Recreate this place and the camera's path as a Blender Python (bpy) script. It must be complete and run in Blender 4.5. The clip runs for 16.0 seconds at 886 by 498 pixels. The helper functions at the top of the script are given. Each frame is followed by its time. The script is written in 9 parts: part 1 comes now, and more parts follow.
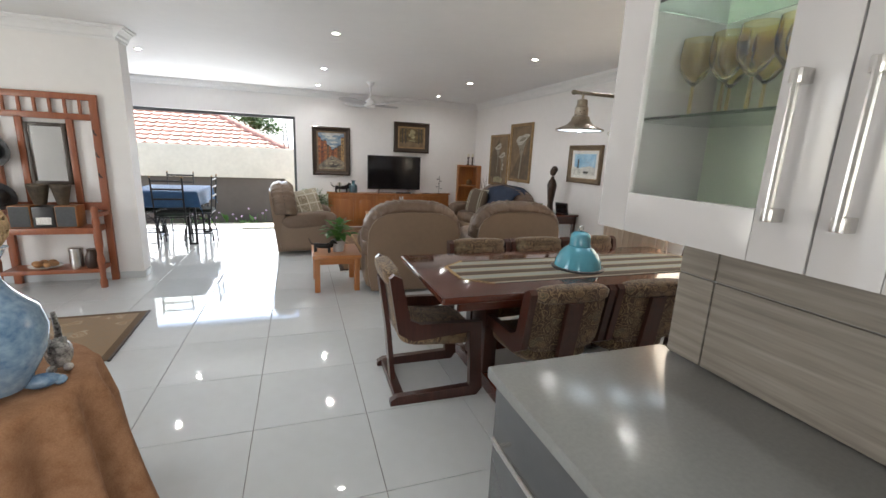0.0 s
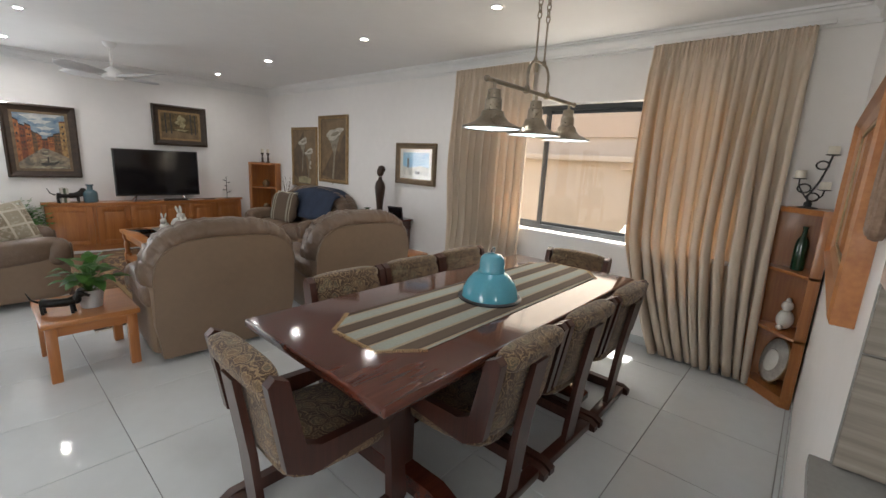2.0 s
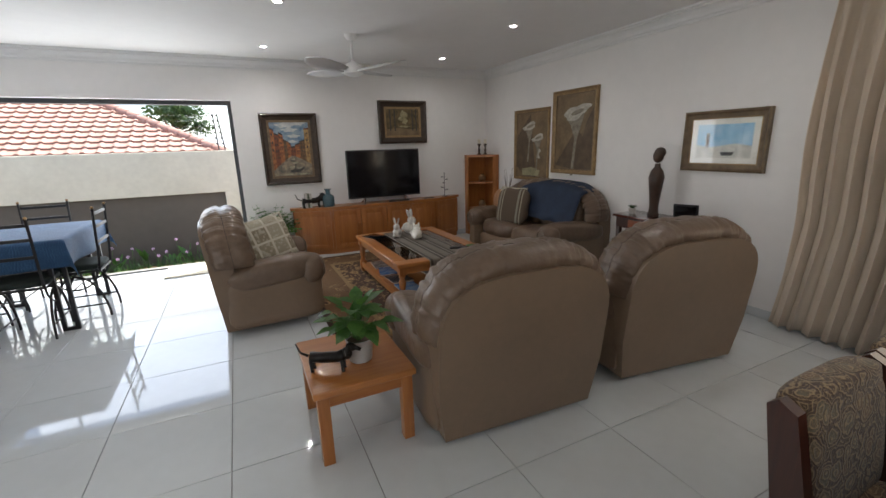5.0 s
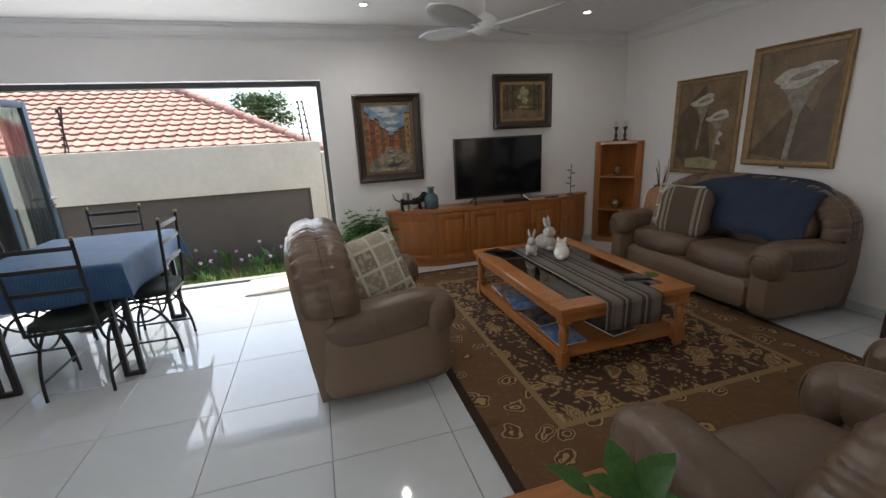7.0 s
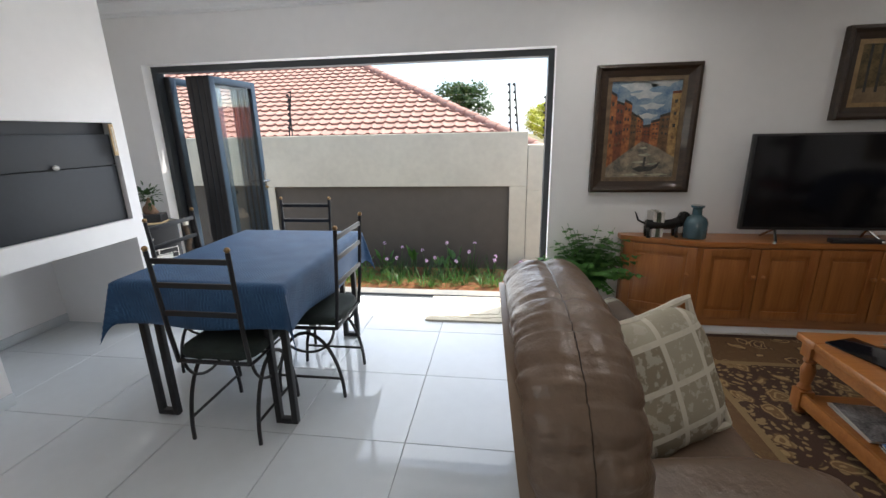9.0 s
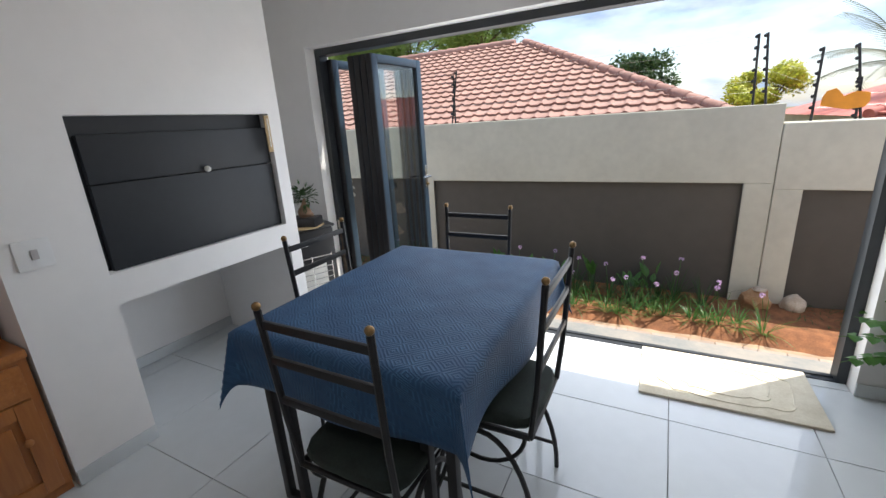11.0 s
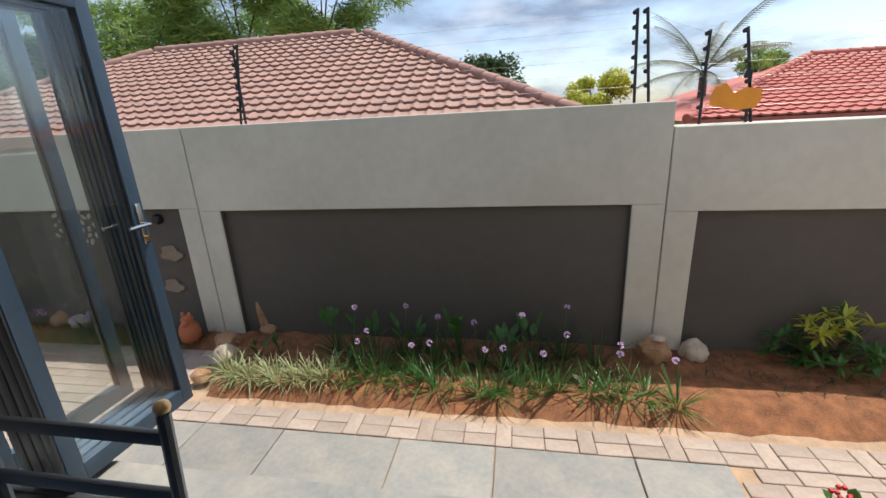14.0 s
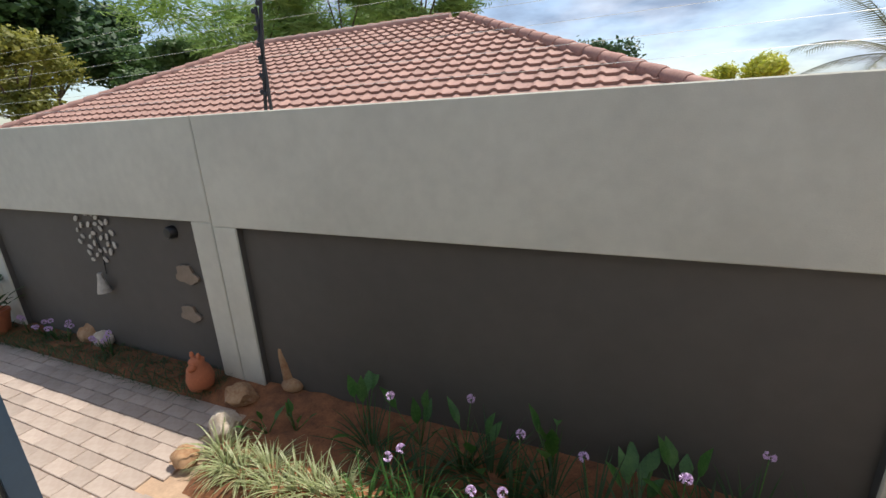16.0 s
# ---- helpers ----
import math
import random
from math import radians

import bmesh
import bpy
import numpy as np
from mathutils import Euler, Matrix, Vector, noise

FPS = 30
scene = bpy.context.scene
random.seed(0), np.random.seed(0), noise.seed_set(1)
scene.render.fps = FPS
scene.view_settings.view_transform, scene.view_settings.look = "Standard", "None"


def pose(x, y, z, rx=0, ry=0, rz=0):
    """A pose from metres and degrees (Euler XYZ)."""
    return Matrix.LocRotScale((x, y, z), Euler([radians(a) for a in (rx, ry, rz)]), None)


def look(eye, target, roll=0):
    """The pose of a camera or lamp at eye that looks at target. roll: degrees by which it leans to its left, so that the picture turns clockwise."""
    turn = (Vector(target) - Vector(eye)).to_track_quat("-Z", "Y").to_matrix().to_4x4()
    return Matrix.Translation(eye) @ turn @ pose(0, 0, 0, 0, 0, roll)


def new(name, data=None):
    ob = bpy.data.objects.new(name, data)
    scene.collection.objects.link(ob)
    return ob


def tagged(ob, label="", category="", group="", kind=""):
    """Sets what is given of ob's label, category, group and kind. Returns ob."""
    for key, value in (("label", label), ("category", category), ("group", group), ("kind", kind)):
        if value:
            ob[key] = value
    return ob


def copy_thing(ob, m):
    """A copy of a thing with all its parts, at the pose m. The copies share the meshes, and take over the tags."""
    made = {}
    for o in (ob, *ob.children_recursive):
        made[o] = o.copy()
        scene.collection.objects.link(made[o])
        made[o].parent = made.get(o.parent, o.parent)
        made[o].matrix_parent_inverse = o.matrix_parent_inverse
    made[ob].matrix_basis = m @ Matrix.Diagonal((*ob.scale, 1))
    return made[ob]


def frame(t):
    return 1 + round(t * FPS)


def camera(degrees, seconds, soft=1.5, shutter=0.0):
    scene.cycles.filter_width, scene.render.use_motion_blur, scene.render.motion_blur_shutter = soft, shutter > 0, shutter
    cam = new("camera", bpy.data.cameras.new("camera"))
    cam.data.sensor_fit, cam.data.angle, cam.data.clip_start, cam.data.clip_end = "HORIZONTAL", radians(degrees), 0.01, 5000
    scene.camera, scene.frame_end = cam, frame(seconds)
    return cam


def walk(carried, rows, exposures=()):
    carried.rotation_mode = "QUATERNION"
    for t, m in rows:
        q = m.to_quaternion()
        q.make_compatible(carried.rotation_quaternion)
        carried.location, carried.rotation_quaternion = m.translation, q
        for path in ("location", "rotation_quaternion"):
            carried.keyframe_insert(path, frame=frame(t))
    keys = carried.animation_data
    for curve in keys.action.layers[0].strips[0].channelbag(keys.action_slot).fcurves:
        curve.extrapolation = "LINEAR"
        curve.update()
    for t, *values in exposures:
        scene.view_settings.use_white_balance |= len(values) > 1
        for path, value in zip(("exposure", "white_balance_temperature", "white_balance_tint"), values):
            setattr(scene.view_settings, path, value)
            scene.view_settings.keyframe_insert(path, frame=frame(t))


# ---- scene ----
cam = camera(93.4, 16.0)
PATH = [
    (0, (0.28, 0.272, 1.469), (0.924, 2.115, 1.033), 2.5),
    (0.5, (0.205, 0.594, 1.466), (0.757, 2.465, 1.027), 3.1),
    (1, (0.117, 0.875, 1.489), (0.951, 2.641, 1.061), 3.9),
    (1.5, (0.177, 1.149, 1.478), (1.397, 2.678, 1.063), 3.3),
    (2, (0.216, 1.321, 1.492), (1.688, 2.611, 1.079), 3.1),
    (2.5, (0.188, 1.509, 1.491), (1.867, 2.516, 1.079), 3.1),
    (3, (0.201, 1.688, 1.486), (1.85, 2.735, 1.059), 1.9),
    (3.5, (0.264, 1.964, 1.484), (1.643, 3.343, 1.039), -0.2),
    (4, (0.231, 2.248, 1.474), (1.403, 3.801, 1.012), -0.5),
    (4.5, (0.178, 2.544, 1.483), (1.193, 4.201, 1.01), -1.5),
    (5, (0.219, 2.886, 1.475), (1.055, 4.636, 0.987), -1.6),
    (7.5, (0.091, 4.601, 1.486), (0.581, 6.466, 0.955), -3.1),
    (8, (0.1, 4.924, 1.466), (0.47, 6.819, 0.945), -2.8),
    (8.5, (0.024, 5.249, 1.473), (0.073, 7.178, 0.946), -1.6),
    (9, (-0.142, 5.545, 1.47), (-0.412, 7.453, 0.935), -1.2),
    (9.5, (-0.258, 5.801, 1.465), (-0.926, 7.604, 0.915), -0.2),
    (12, (-0.908, 6.81, 1.459), (-1.839, 8.485, 0.888), -3.7),
    (12.5, (-0.924, 7.051, 1.45), (-1.463, 8.886, 0.865), -3.3),
    (13, (-0.849, 7.373, 1.435), (-1.314, 9.227, 0.847), -3.7),
    (13.5, (-0.849, 7.726, 1.425), (-1.23, 9.598, 0.834), -3.1),
    (14, (-0.877, 8.078, 1.429), (-1.22, 9.957, 0.835), -3.0),
    (14.5, (-0.881, 8.422, 1.425), (-1.23, 10.3, 0.833), -1.9),
    (15, (-1.011, 8.788, 1.387), (-1.463, 10.646, 0.801), -0.9),
    (15.5, (-1.114, 9.099, 1.381), (-1.643, 10.923, 0.789), -1.1),
    (16, (-1.147, 9.363, 1.367), (-1.891, 11.125, 0.782), -2.6),
]
EXPOSURES = [(0.0, 2.28), (2.0, 2.18), (3.0, 2.35), (4.0, 2.08), (5.2, 1.68), (7.5, 1.45), (9.0, 1.4), (9.7, 1.3), (12.0, 0.72), (12.5, 0.66), (13.0, 0.66), (13.5, 0.6), (14.0, 0.45), (14.5, 0.28), (15.0, 0.14), (15.5, 0.32), (16.0, 0.5)]
walk(cam, [(t, look(eye, target, roll)) for t, eye, target, roll in PATH], EXPOSURES)

# ---- world, sun, large lights ----
SUN_WAY = Vector((0.33, 0.275, 1.0)).normalized()
world = bpy.data.worlds.new("sky")
scene.world = world
world.use_nodes = True
wn, wl = world.node_tree.nodes, world.node_tree.links
wn.clear()
w_out = wn.new("ShaderNodeOutputWorld")
w_bg = wn.new("ShaderNodeBackground")
w_sky = wn.new("ShaderNodeTexSky")
w_sky.sky_type, w_sky.sun_disc = "NISHITA", False
w_sky.sun_elevation = math.asin(SUN_WAY.z)
w_sky.sun_rotation = math.atan2(SUN_WAY.x, SUN_WAY.y)
w_sky.air_density, w_sky.dust_density = 1.0, 1.5
w_co = wn.new("ShaderNodeTexCoord")
w_map = wn.new("ShaderNodeMapping")
w_map.inputs["Scale"].default_value = (1.0, 1.0, 3.2)
w_noise = wn.new("ShaderNodeTexNoise")
w_noise.inputs["Scale"].default_value, w_noise.inputs["Detail"].default_value = 2.6, 8.0
w_noise.inputs["Roughness"].default_value = 0.58
w_ramp = wn.new("ShaderNodeValToRGB")
w_ramp.color_ramp.elements[0].position, w_ramp.color_ramp.elements[1].position = 0.40, 0.60
w_noise2 = wn.new("ShaderNodeTexNoise")
w_noise2.inputs["Scale"].default_value, w_noise2.inputs["Detail"].default_value = 6.0, 7.0
w_ramp2 = wn.new("ShaderNodeValToRGB")
w_ramp2.color_ramp.elements[0].position, w_ramp2.color_ramp.elements[1].position = 0.42, 0.80
w_ramp2.color_ramp.elements[0].color, w_ramp2.color_ramp.elements[1].color = (1.7, 2.2, 3.1, 1), (5.2, 5.6, 6.3, 1)
w_mix = wn.new("ShaderNodeMix")
w_mix.data_type = "RGBA"
w_bg.inputs["Strength"].default_value = 0.15
wl.new(w_co.outputs["Generated"], w_map.inputs["Vector"])
wl.new(w_map.outputs["Vector"], w_noise.inputs["Vector"])
wl.new(w_map.outputs["Vector"], w_noise2.inputs["Vector"])
wl.new(w_noise.outputs["Fac"], w_ramp.inputs["Fac"])
wl.new(w_noise2.outputs["Fac"], w_ramp2.inputs["Fac"])
wl.new(w_ramp.outputs["Color"], w_mix.inputs["Factor"])
wl.new(w_sky.outputs["Color"], w_mix.inputs["A"])
wl.new(w_ramp2.outputs["Color"], w_mix.inputs["B"])
wl.new(w_mix.outputs["Result"], w_bg.inputs["Color"])
wl.new(w_bg.outputs["Background"], w_out.inputs["Surface"])

sun_data = bpy.data.lights.new("sun", "SUN")
sun_data.energy, sun_data.angle, sun_data.color = 4.0, radians(0.6), (1.0, 0.95, 0.87)
sun = new("sun", sun_data)
sun.matrix_world = look(SUN_WAY * 40, (0, 0, 0))



def sky_lamp(name, eye, target, w, h, watts, col):
    """An area lamp set in an opening to stand in for light from outside."""
    data = bpy.data.lights.new(name, "AREA")
    data.shape, data.size, data.size_y, data.energy, data.color = "RECTANGLE", w, h, watts, col
    ob = new(name, data)
    ob.matrix_world = look(eye, target)
    return ob


sky_lamp("daylight_doorway", (-1.15, 9.22, 1.05), (-1.1, 6.0, 1.2), 2.6, 1.85, 14, (0.92, 0.96, 1.0))
sky_lamp("daylight_window", (4.06, 2.9, 1.47), (2.0, 2.7, 1.35), 2.0, 1.1, 4, (1.0, 0.88, 0.72))
sky_lamp("daylight_kitchen", (-0.35, -2.47, 1.5), (0.3, 3.0, 1.75), 1.9, 1.1, 10, (1.0, 0.96, 0.90))
# added fill at an unseen hall opening, brightens the east wall
sky_lamp("hall_fill", (-4.57, 2.3, 1.25), (2.0, 3.2, 1.5), 1.5, 2.0, 12, (1.0, 0.96, 0.90))


def down_lamp(x, y, watts=4.0):
    """The light of one lit ceiling downlight."""
    data = bpy.data.lights.new("downlight_beam", "SPOT")
    data.energy, data.spot_size, data.spot_blend, data.shadow_soft_size, data.color = watts, radians(172), 1.0, 0.03, (1.0, 0.97, 0.94)
    new("downlight_beam", data).matrix_world = look((x, y, 2.545), (x, y, 0))


for lx, ly in ((2.84, 8.23), (2.81, 6.59), (2.84, 4.74), (2.83, 3.23), (0.66, 1.6), (-0.7, 0.4)):
    down_lamp(lx, ly, 3.2)
for lx, ly in ((0.65, 8.23), (0.66, 6.63)):
    down_lamp(lx, ly, 7.0)
for lx, ly in ((-1.5, 8.0), (-1.5, 6.6)):
    down_lamp(lx, ly, 2.5)

# ---- materials ----
def node(nt, kind, **sets):
    n = nt.nodes.new(kind)
    for k, v in sets.items():
        n.inputs[k].default_value = v
    return n


def base_mat(name):
    m = bpy.data.materials.new(name)
    m.use_nodes = True
    nt = m.node_tree
    return m, nt, nt.nodes["Principled BSDF"]


def rgb(c, k=1.0):
    return (min(1, c[0] * k), min(1, c[1] * k), min(1, c[2] * k), 1)


def mix_rgb(nt, fac, a, b):
    n = nt.nodes.new("ShaderNodeMix")
    n.data_type = "RGBA"
    for key, v in (("Factor", fac), ("A", a), ("B", b)):
        if isinstance(v, bpy.types.NodeSocket):
            nt.links.new(v, n.inputs[key])
        else:
            n.inputs[key].default_value = v
    return n.outputs["Result"]


def math_node(nt, op, a, b=0.0, c=None):
    n = nt.nodes.new("ShaderNodeMath")
    n.operation = op
    for i, v in enumerate((a, b) if c is None else (a, b, c)):
        if isinstance(v, bpy.types.NodeSocket):
            nt.links.new(v, n.inputs[i])
        else:
            n.inputs[i].default_value = v
    return n.outputs[0]


def noise_node(nt, vec, scale, detail=4.0, rough=0.55):
    n = nt.nodes.new("ShaderNodeTexNoise")
    n.inputs["Scale"].default_value, n.inputs["Detail"].default_value, n.inputs["Roughness"].default_value = scale, detail, rough
    nt.links.new(vec, n.inputs["Vector"])
    return n.outputs["Fac"]


def ramp(nt, fac, lo, hi, c0=(0, 0, 0, 1), c1=(1, 1, 1, 1)):
    n = nt.nodes.new("ShaderNodeValToRGB")
    n.color_ramp.elements[0].position, n.color_ramp.elements[1].position = lo, hi
    n.color_ramp.elements[0].color, n.color_ramp.elements[1].color = c0, c1
    nt.links.new(fac, n.inputs["Fac"])
    return n.outputs["Color"]


def coords(nt, kind="Object", scale=None):
    out = nt.nodes.new("ShaderNodeTexCoord").outputs[kind]
    if scale:
        mp = nt.nodes.new("ShaderNodeMapping")
        mp.inputs["Scale"].default_value = scale
        nt.links.new(out, mp.inputs["Vector"])
        out = mp.outputs["Vector"]
    return out


def bump(nt, p, height, strength, dist=0.002):
    b = nt.nodes.new("ShaderNodeBump")
    b.inputs["Strength"].default_value, b.inputs["Distance"].default_value = strength, dist
    nt.links.new(height, b.inputs["Height"])
    nt.links.new(b.outputs["Normal"], p.inputs["Normal"])


def M(name, col, rough=0.5, metal=0.0, var=0.08, scale=5.0, bump_s=0.0, bscale=80.0, col2=None, coat=0.0, jitter=0.0, stretch=None, rvar=0.0):
    """A surface whose colour drifts at two scales, with fine relief."""
    m, nt, p = base_mat(name)
    vec = coords(nt, "Object", stretch)
    big = noise_node(nt, vec, scale, 4)
    fine = noise_node(nt, vec, scale * 9, 3)
    f = math_node(nt, "ADD", math_node(nt, "MULTIPLY", big, 0.65), math_node(nt, "MULTIPLY", fine, 0.35))
    a, b = (rgb(col, 1 - var), rgb(col, 1 + var)) if col2 is None else (rgb(col), rgb(col2))
    c = mix_rgb(nt, ramp(nt, f, 0.36, 0.64), a, b)
    if jitter:
        oi = nt.nodes.new("ShaderNodeObjectInfo").outputs["Random"]
        hs = nt.nodes.new("ShaderNodeHueSaturation")
        nt.links.new(c, hs.inputs["Color"])
        nt.links.new(math_node(nt, "MULTIPLY_ADD", oi, 2 * jitter, 1 - jitter), hs.inputs["Value"])
        c = hs.outputs["Color"]
    nt.links.new(c, p.inputs["Base Color"])
    p.inputs["Roughness"].default_value, p.inputs["Metallic"].default_value = rough, metal
    p.inputs["Coat Weight"].default_value, p.inputs["Coat Roughness"].default_value = coat, 0.08
    if rvar:
        nt.links.new(math_node(nt, "MULTIPLY_ADD", fine, rvar, rough - rvar / 2), p.inputs["Roughness"])
    if bump_s:
        bump(nt, p, noise_node(nt, vec, bscale, 4), bump_s)
    return m


def wood(name, dark, light, rough=0.35, axis=0, grain=14.0, coat=0.2, relief=0.12):
    """Wood whose grain runs along an axis."""
    m, nt, p = base_mat(name)
    st = [grain, grain, grain]
    st[axis] = grain / 14
    vec = coords(nt, "Object", tuple(st))
    g = noise_node(nt, vec, 1.6, 6, 0.6)
    fine = noise_node(nt, vec, 9.0, 3)
    tone = noise_node(nt, coords(nt), 1.7, 2)
    f = math_node(nt, "ADD", math_node(nt, "MULTIPLY", g, 0.6), math_node(nt, "MULTIPLY", fine, 0.4))
    c = mix_rgb(nt, ramp(nt, f, 0.34, 0.66), rgb(dark), rgb(light))
    c = mix_rgb(nt, math_node(nt, "MULTIPLY", tone, 0.35), c, rgb(dark, 1.1))
    nt.links.new(c, p.inputs["Base Color"])
    p.inputs["Roughness"].default_value = rough
    p.inputs["Coat Weight"].default_value, p.inputs["Coat Roughness"].default_value = coat, 0.06
    bump(nt, p, fine, relief, 0.001)
    return m


def glow(name, col, strength):
    m, nt, p = base_mat(name)
    p.inputs["Base Color"].default_value = rgb(col)
    p.inputs["Emission Color"].default_value, p.inputs["Emission Strength"].default_value = rgb(col), strength
    return m


def glass_mat(name, col, rough=0.0, ior=1.45):
    m, nt, p = base_mat(name)
    p.inputs["Base Color"].default_value, p.inputs["Roughness"].default_value = rgb(col), rough
    p.inputs["Transmission Weight"].default_value, p.inputs["IOR"].default_value = 1.0, ior
    return m


def pattern(name, dark, light, scale, rough=0.85, lo=0.42, hi=0.52, third=None, bump_s=0.3):
    """Woven cloth with a leafy two-tone figure."""
    m, nt, p = base_mat(name)
    vec = coords(nt)
    warp = nt.nodes.new("ShaderNodeTexNoise")
    warp.inputs["Scale"].default_value = scale * 0.8
    nt.links.new(vec, warp.inputs["Vector"])
    add = nt.nodes.new("ShaderNodeVectorMath")
    add.operation = "MULTIPLY_ADD"
    add.inputs[1].default_value = (0.08, 0.08, 0.08)
    nt.links.new(warp.outputs["Color"], add.inputs[0])
    nt.links.new(vec, add.inputs[2])
    vo = nt.nodes.new("ShaderNodeTexVoronoi")
    vo.inputs["Scale"].default_value = scale
    nt.links.new(add.outputs[0], vo.inputs["Vector"])
    nz = noise_node(nt, add.outputs[0], scale * 1.6, 3)
    f = math_node(nt, "ADD", math_node(nt, "MULTIPLY", vo.outputs["Distance"], 0.7), math_node(nt, "MULTIPLY", nz, 0.5))
    c = mix_rgb(nt, ramp(nt, f, lo, hi), rgb(light), rgb(dark))
    if third:
        c = mix_rgb(nt, ramp(nt, noise_node(nt, vec, scale * 0.5, 2), 0.55, 0.62), c, rgb(third))
    c = mix_rgb(nt, math_node(nt, "MULTIPLY", noise_node(nt, vec, 220, 2), 0.35), c, rgb(dark, 0.8))
    nt.links.new(c, p.inputs["Base Color"])
    p.inputs["Roughness"].default_value = rough
    p.inputs["Sheen Weight"].default_value = 0.25
    bump(nt, p, f, bump_s, 0.003)
    return m


def paisley(name, dark, mid, light, cool, scale, rough=0.85):
    """Woven cloth with a fine swirling paisley figure in several tones."""
    m, nt, p = base_mat(name)
    vec = coords(nt)
    warp = nt.nodes.new("ShaderNodeTexNoise")
    warp.inputs["Scale"].default_value, warp.inputs["Detail"].default_value = scale * 0.7, 3.0
    nt.links.new(vec, warp.inputs["Vector"])
    add = nt.nodes.new("ShaderNodeVectorMath")
    add.operation = "MULTIPLY_ADD"
    add.inputs[1].default_value = (0.09, 0.09, 0.09)
    nt.links.new(warp.outputs["Color"], add.inputs[0])
    nt.links.new(vec, add.inputs[2])
    vo = nt.nodes.new("ShaderNodeTexVoronoi")
    vo.inputs["Scale"].default_value = scale
    nt.links.new(add.outputs[0], vo.inputs["Vector"])
    d = vo.outputs["Distance"]
    rings = math_node(nt, "SINE", math_node(nt, "MULTIPLY", d, 34.0))
    fine = math_node(nt, "SINE", math_node(nt, "MULTIPLY", noise_node(nt, add.outputs[0], scale * 1.5, 2), 62.0))
    c = mix_rgb(nt, ramp(nt, noise_node(nt, vec, scale * 0.45, 2), 0.44, 0.56), rgb(mid), rgb(cool))
    c = mix_rgb(nt, ramp(nt, d, 0.36, 0.46), c, rgb(dark))
    c = mix_rgb(nt, math_node(nt, "MULTIPLY", ramp(nt, rings, 0.62, 0.9), 0.85), c, rgb(light))
    c = mix_rgb(nt, math_node(nt, "MULTIPLY", ramp(nt, fine, 0.70, 0.95), 0.7), c, rgb(light, 0.85))
    c = mix_rgb(nt, math_node(nt, "MULTIPLY", noise_node(nt, vec, 260, 2), 0.4), c, rgb(dark, 0.9))
    nt.links.new(c, p.inputs["Base Color"])
    p.inputs["Roughness"].default_value = rough
    p.inputs["Sheen Weight"].default_value = 0.2
    bump(nt, p, rings, 0.25, 0.002)
    return m


def stripes(name, cols, axis, period, offset=0.0, rough=0.9):
    """Woven stripes across one axis of the thing."""
    m, nt, p = base_mat(name)
    vec = coords(nt)
    sep = nt.nodes.new("ShaderNodeSeparateXYZ")
    nt.links.new(vec, sep.inputs[0])
    u = math_node(nt, "FRACT", math_node(nt, "DIVIDE", math_node(nt, "ADD", sep.outputs[axis], offset + 50 * period), period))
    rp = nt.nodes.new("ShaderNodeValToRGB")
    rp.color_ramp.interpolation = "CONSTANT"
    rp.color_ramp.elements.remove(rp.color_ramp.elements[1])
    rp.color_ramp.elements[0].color = rgb(cols[0][1])
    for at, c in cols[1:]:
        rp.color_ramp.elements.new(at).color = rgb(c)
    nt.links.new(u, rp.inputs["Fac"])
    weave = noise_node(nt, vec, 160, 2)
    c = mix_rgb(nt, math_node(nt, "MULTIPLY", weave, 0.5), rp.outputs["Color"], (0.06, 0.05, 0.04, 1))
    nt.links.new(c, p.inputs["Base Color"])
    p.inputs["Roughness"].default_value = rough
    bump(nt, p, weave, 0.4, 0.002)
    return m


WALL = M("wall_paint", (0.83, 0.815, 0.805), 0.55, var=0.025, scale=1.2, bump_s=0.06, bscale=140)
CEIL = M("ceiling_paint", (0.87, 0.87, 0.87), 0.7, var=0.02, scale=0.9)
CORNICE = M("cornice_plaster", (0.80, 0.80, 0.80), 0.5, var=0.02, scale=3)
TILE = M("porcelain_tile", (0.61, 0.64, 0.655), 0.045, var=0.03, scale=1.4, jitter=0.012, rvar=0.02)
TILE.node_tree.nodes["Principled BSDF"].inputs["Specular IOR Level"].default_value = 0.56
GROUT = M("grout", (0.30, 0.30, 0.29), 0.8, var=0.12, scale=8)
BLACK_ALU = M("charcoal_aluminium", (0.035, 0.04, 0.045), 0.4, 0.0, var=0.1, scale=10, bump_s=0.05)
BLUE_ALU = M("blue_grey_aluminium", (0.035, 0.06, 0.09), 0.38, 0.0, var=0.1, scale=8, bump_s=0.05)
PANE = glass_mat("window_glass", (0.97, 0.99, 0.985))
GARDEN_WALL = M("cream_plaster", (0.53, 0.515, 0.435), 0.85, var=0.09, scale=1.3, bump_s=0.5, bscale=130)
TAUPE = M("taupe_plaster", (0.086, 0.077, 0.066), 0.85, var=0.08, scale=0.9, bump_s=0.35, bscale=110)
SLATE = M("slate", (0.20, 0.21, 0.205), 0.6, col2=(0.32, 0.29, 0.25), scale=3.4, bump_s=0.4, bscale=26, jitter=0.12)
BRICK = M("clay_paver", (0.31, 0.24, 0.195), 0.85, col2=(0.40, 0.325, 0.27), scale=4, bump_s=0.4, bscale=90, jitter=0.14)
SAND = M("joint_sand", (0.38, 0.26, 0.17), 0.95, var=0.2, scale=9, bump_s=0.4)
SOIL = M("red_soil", (0.12, 0.048, 0.021), 0.95, col2=(0.29, 0.12, 0.05), scale=9, bump_s=0.9, bscale=34)
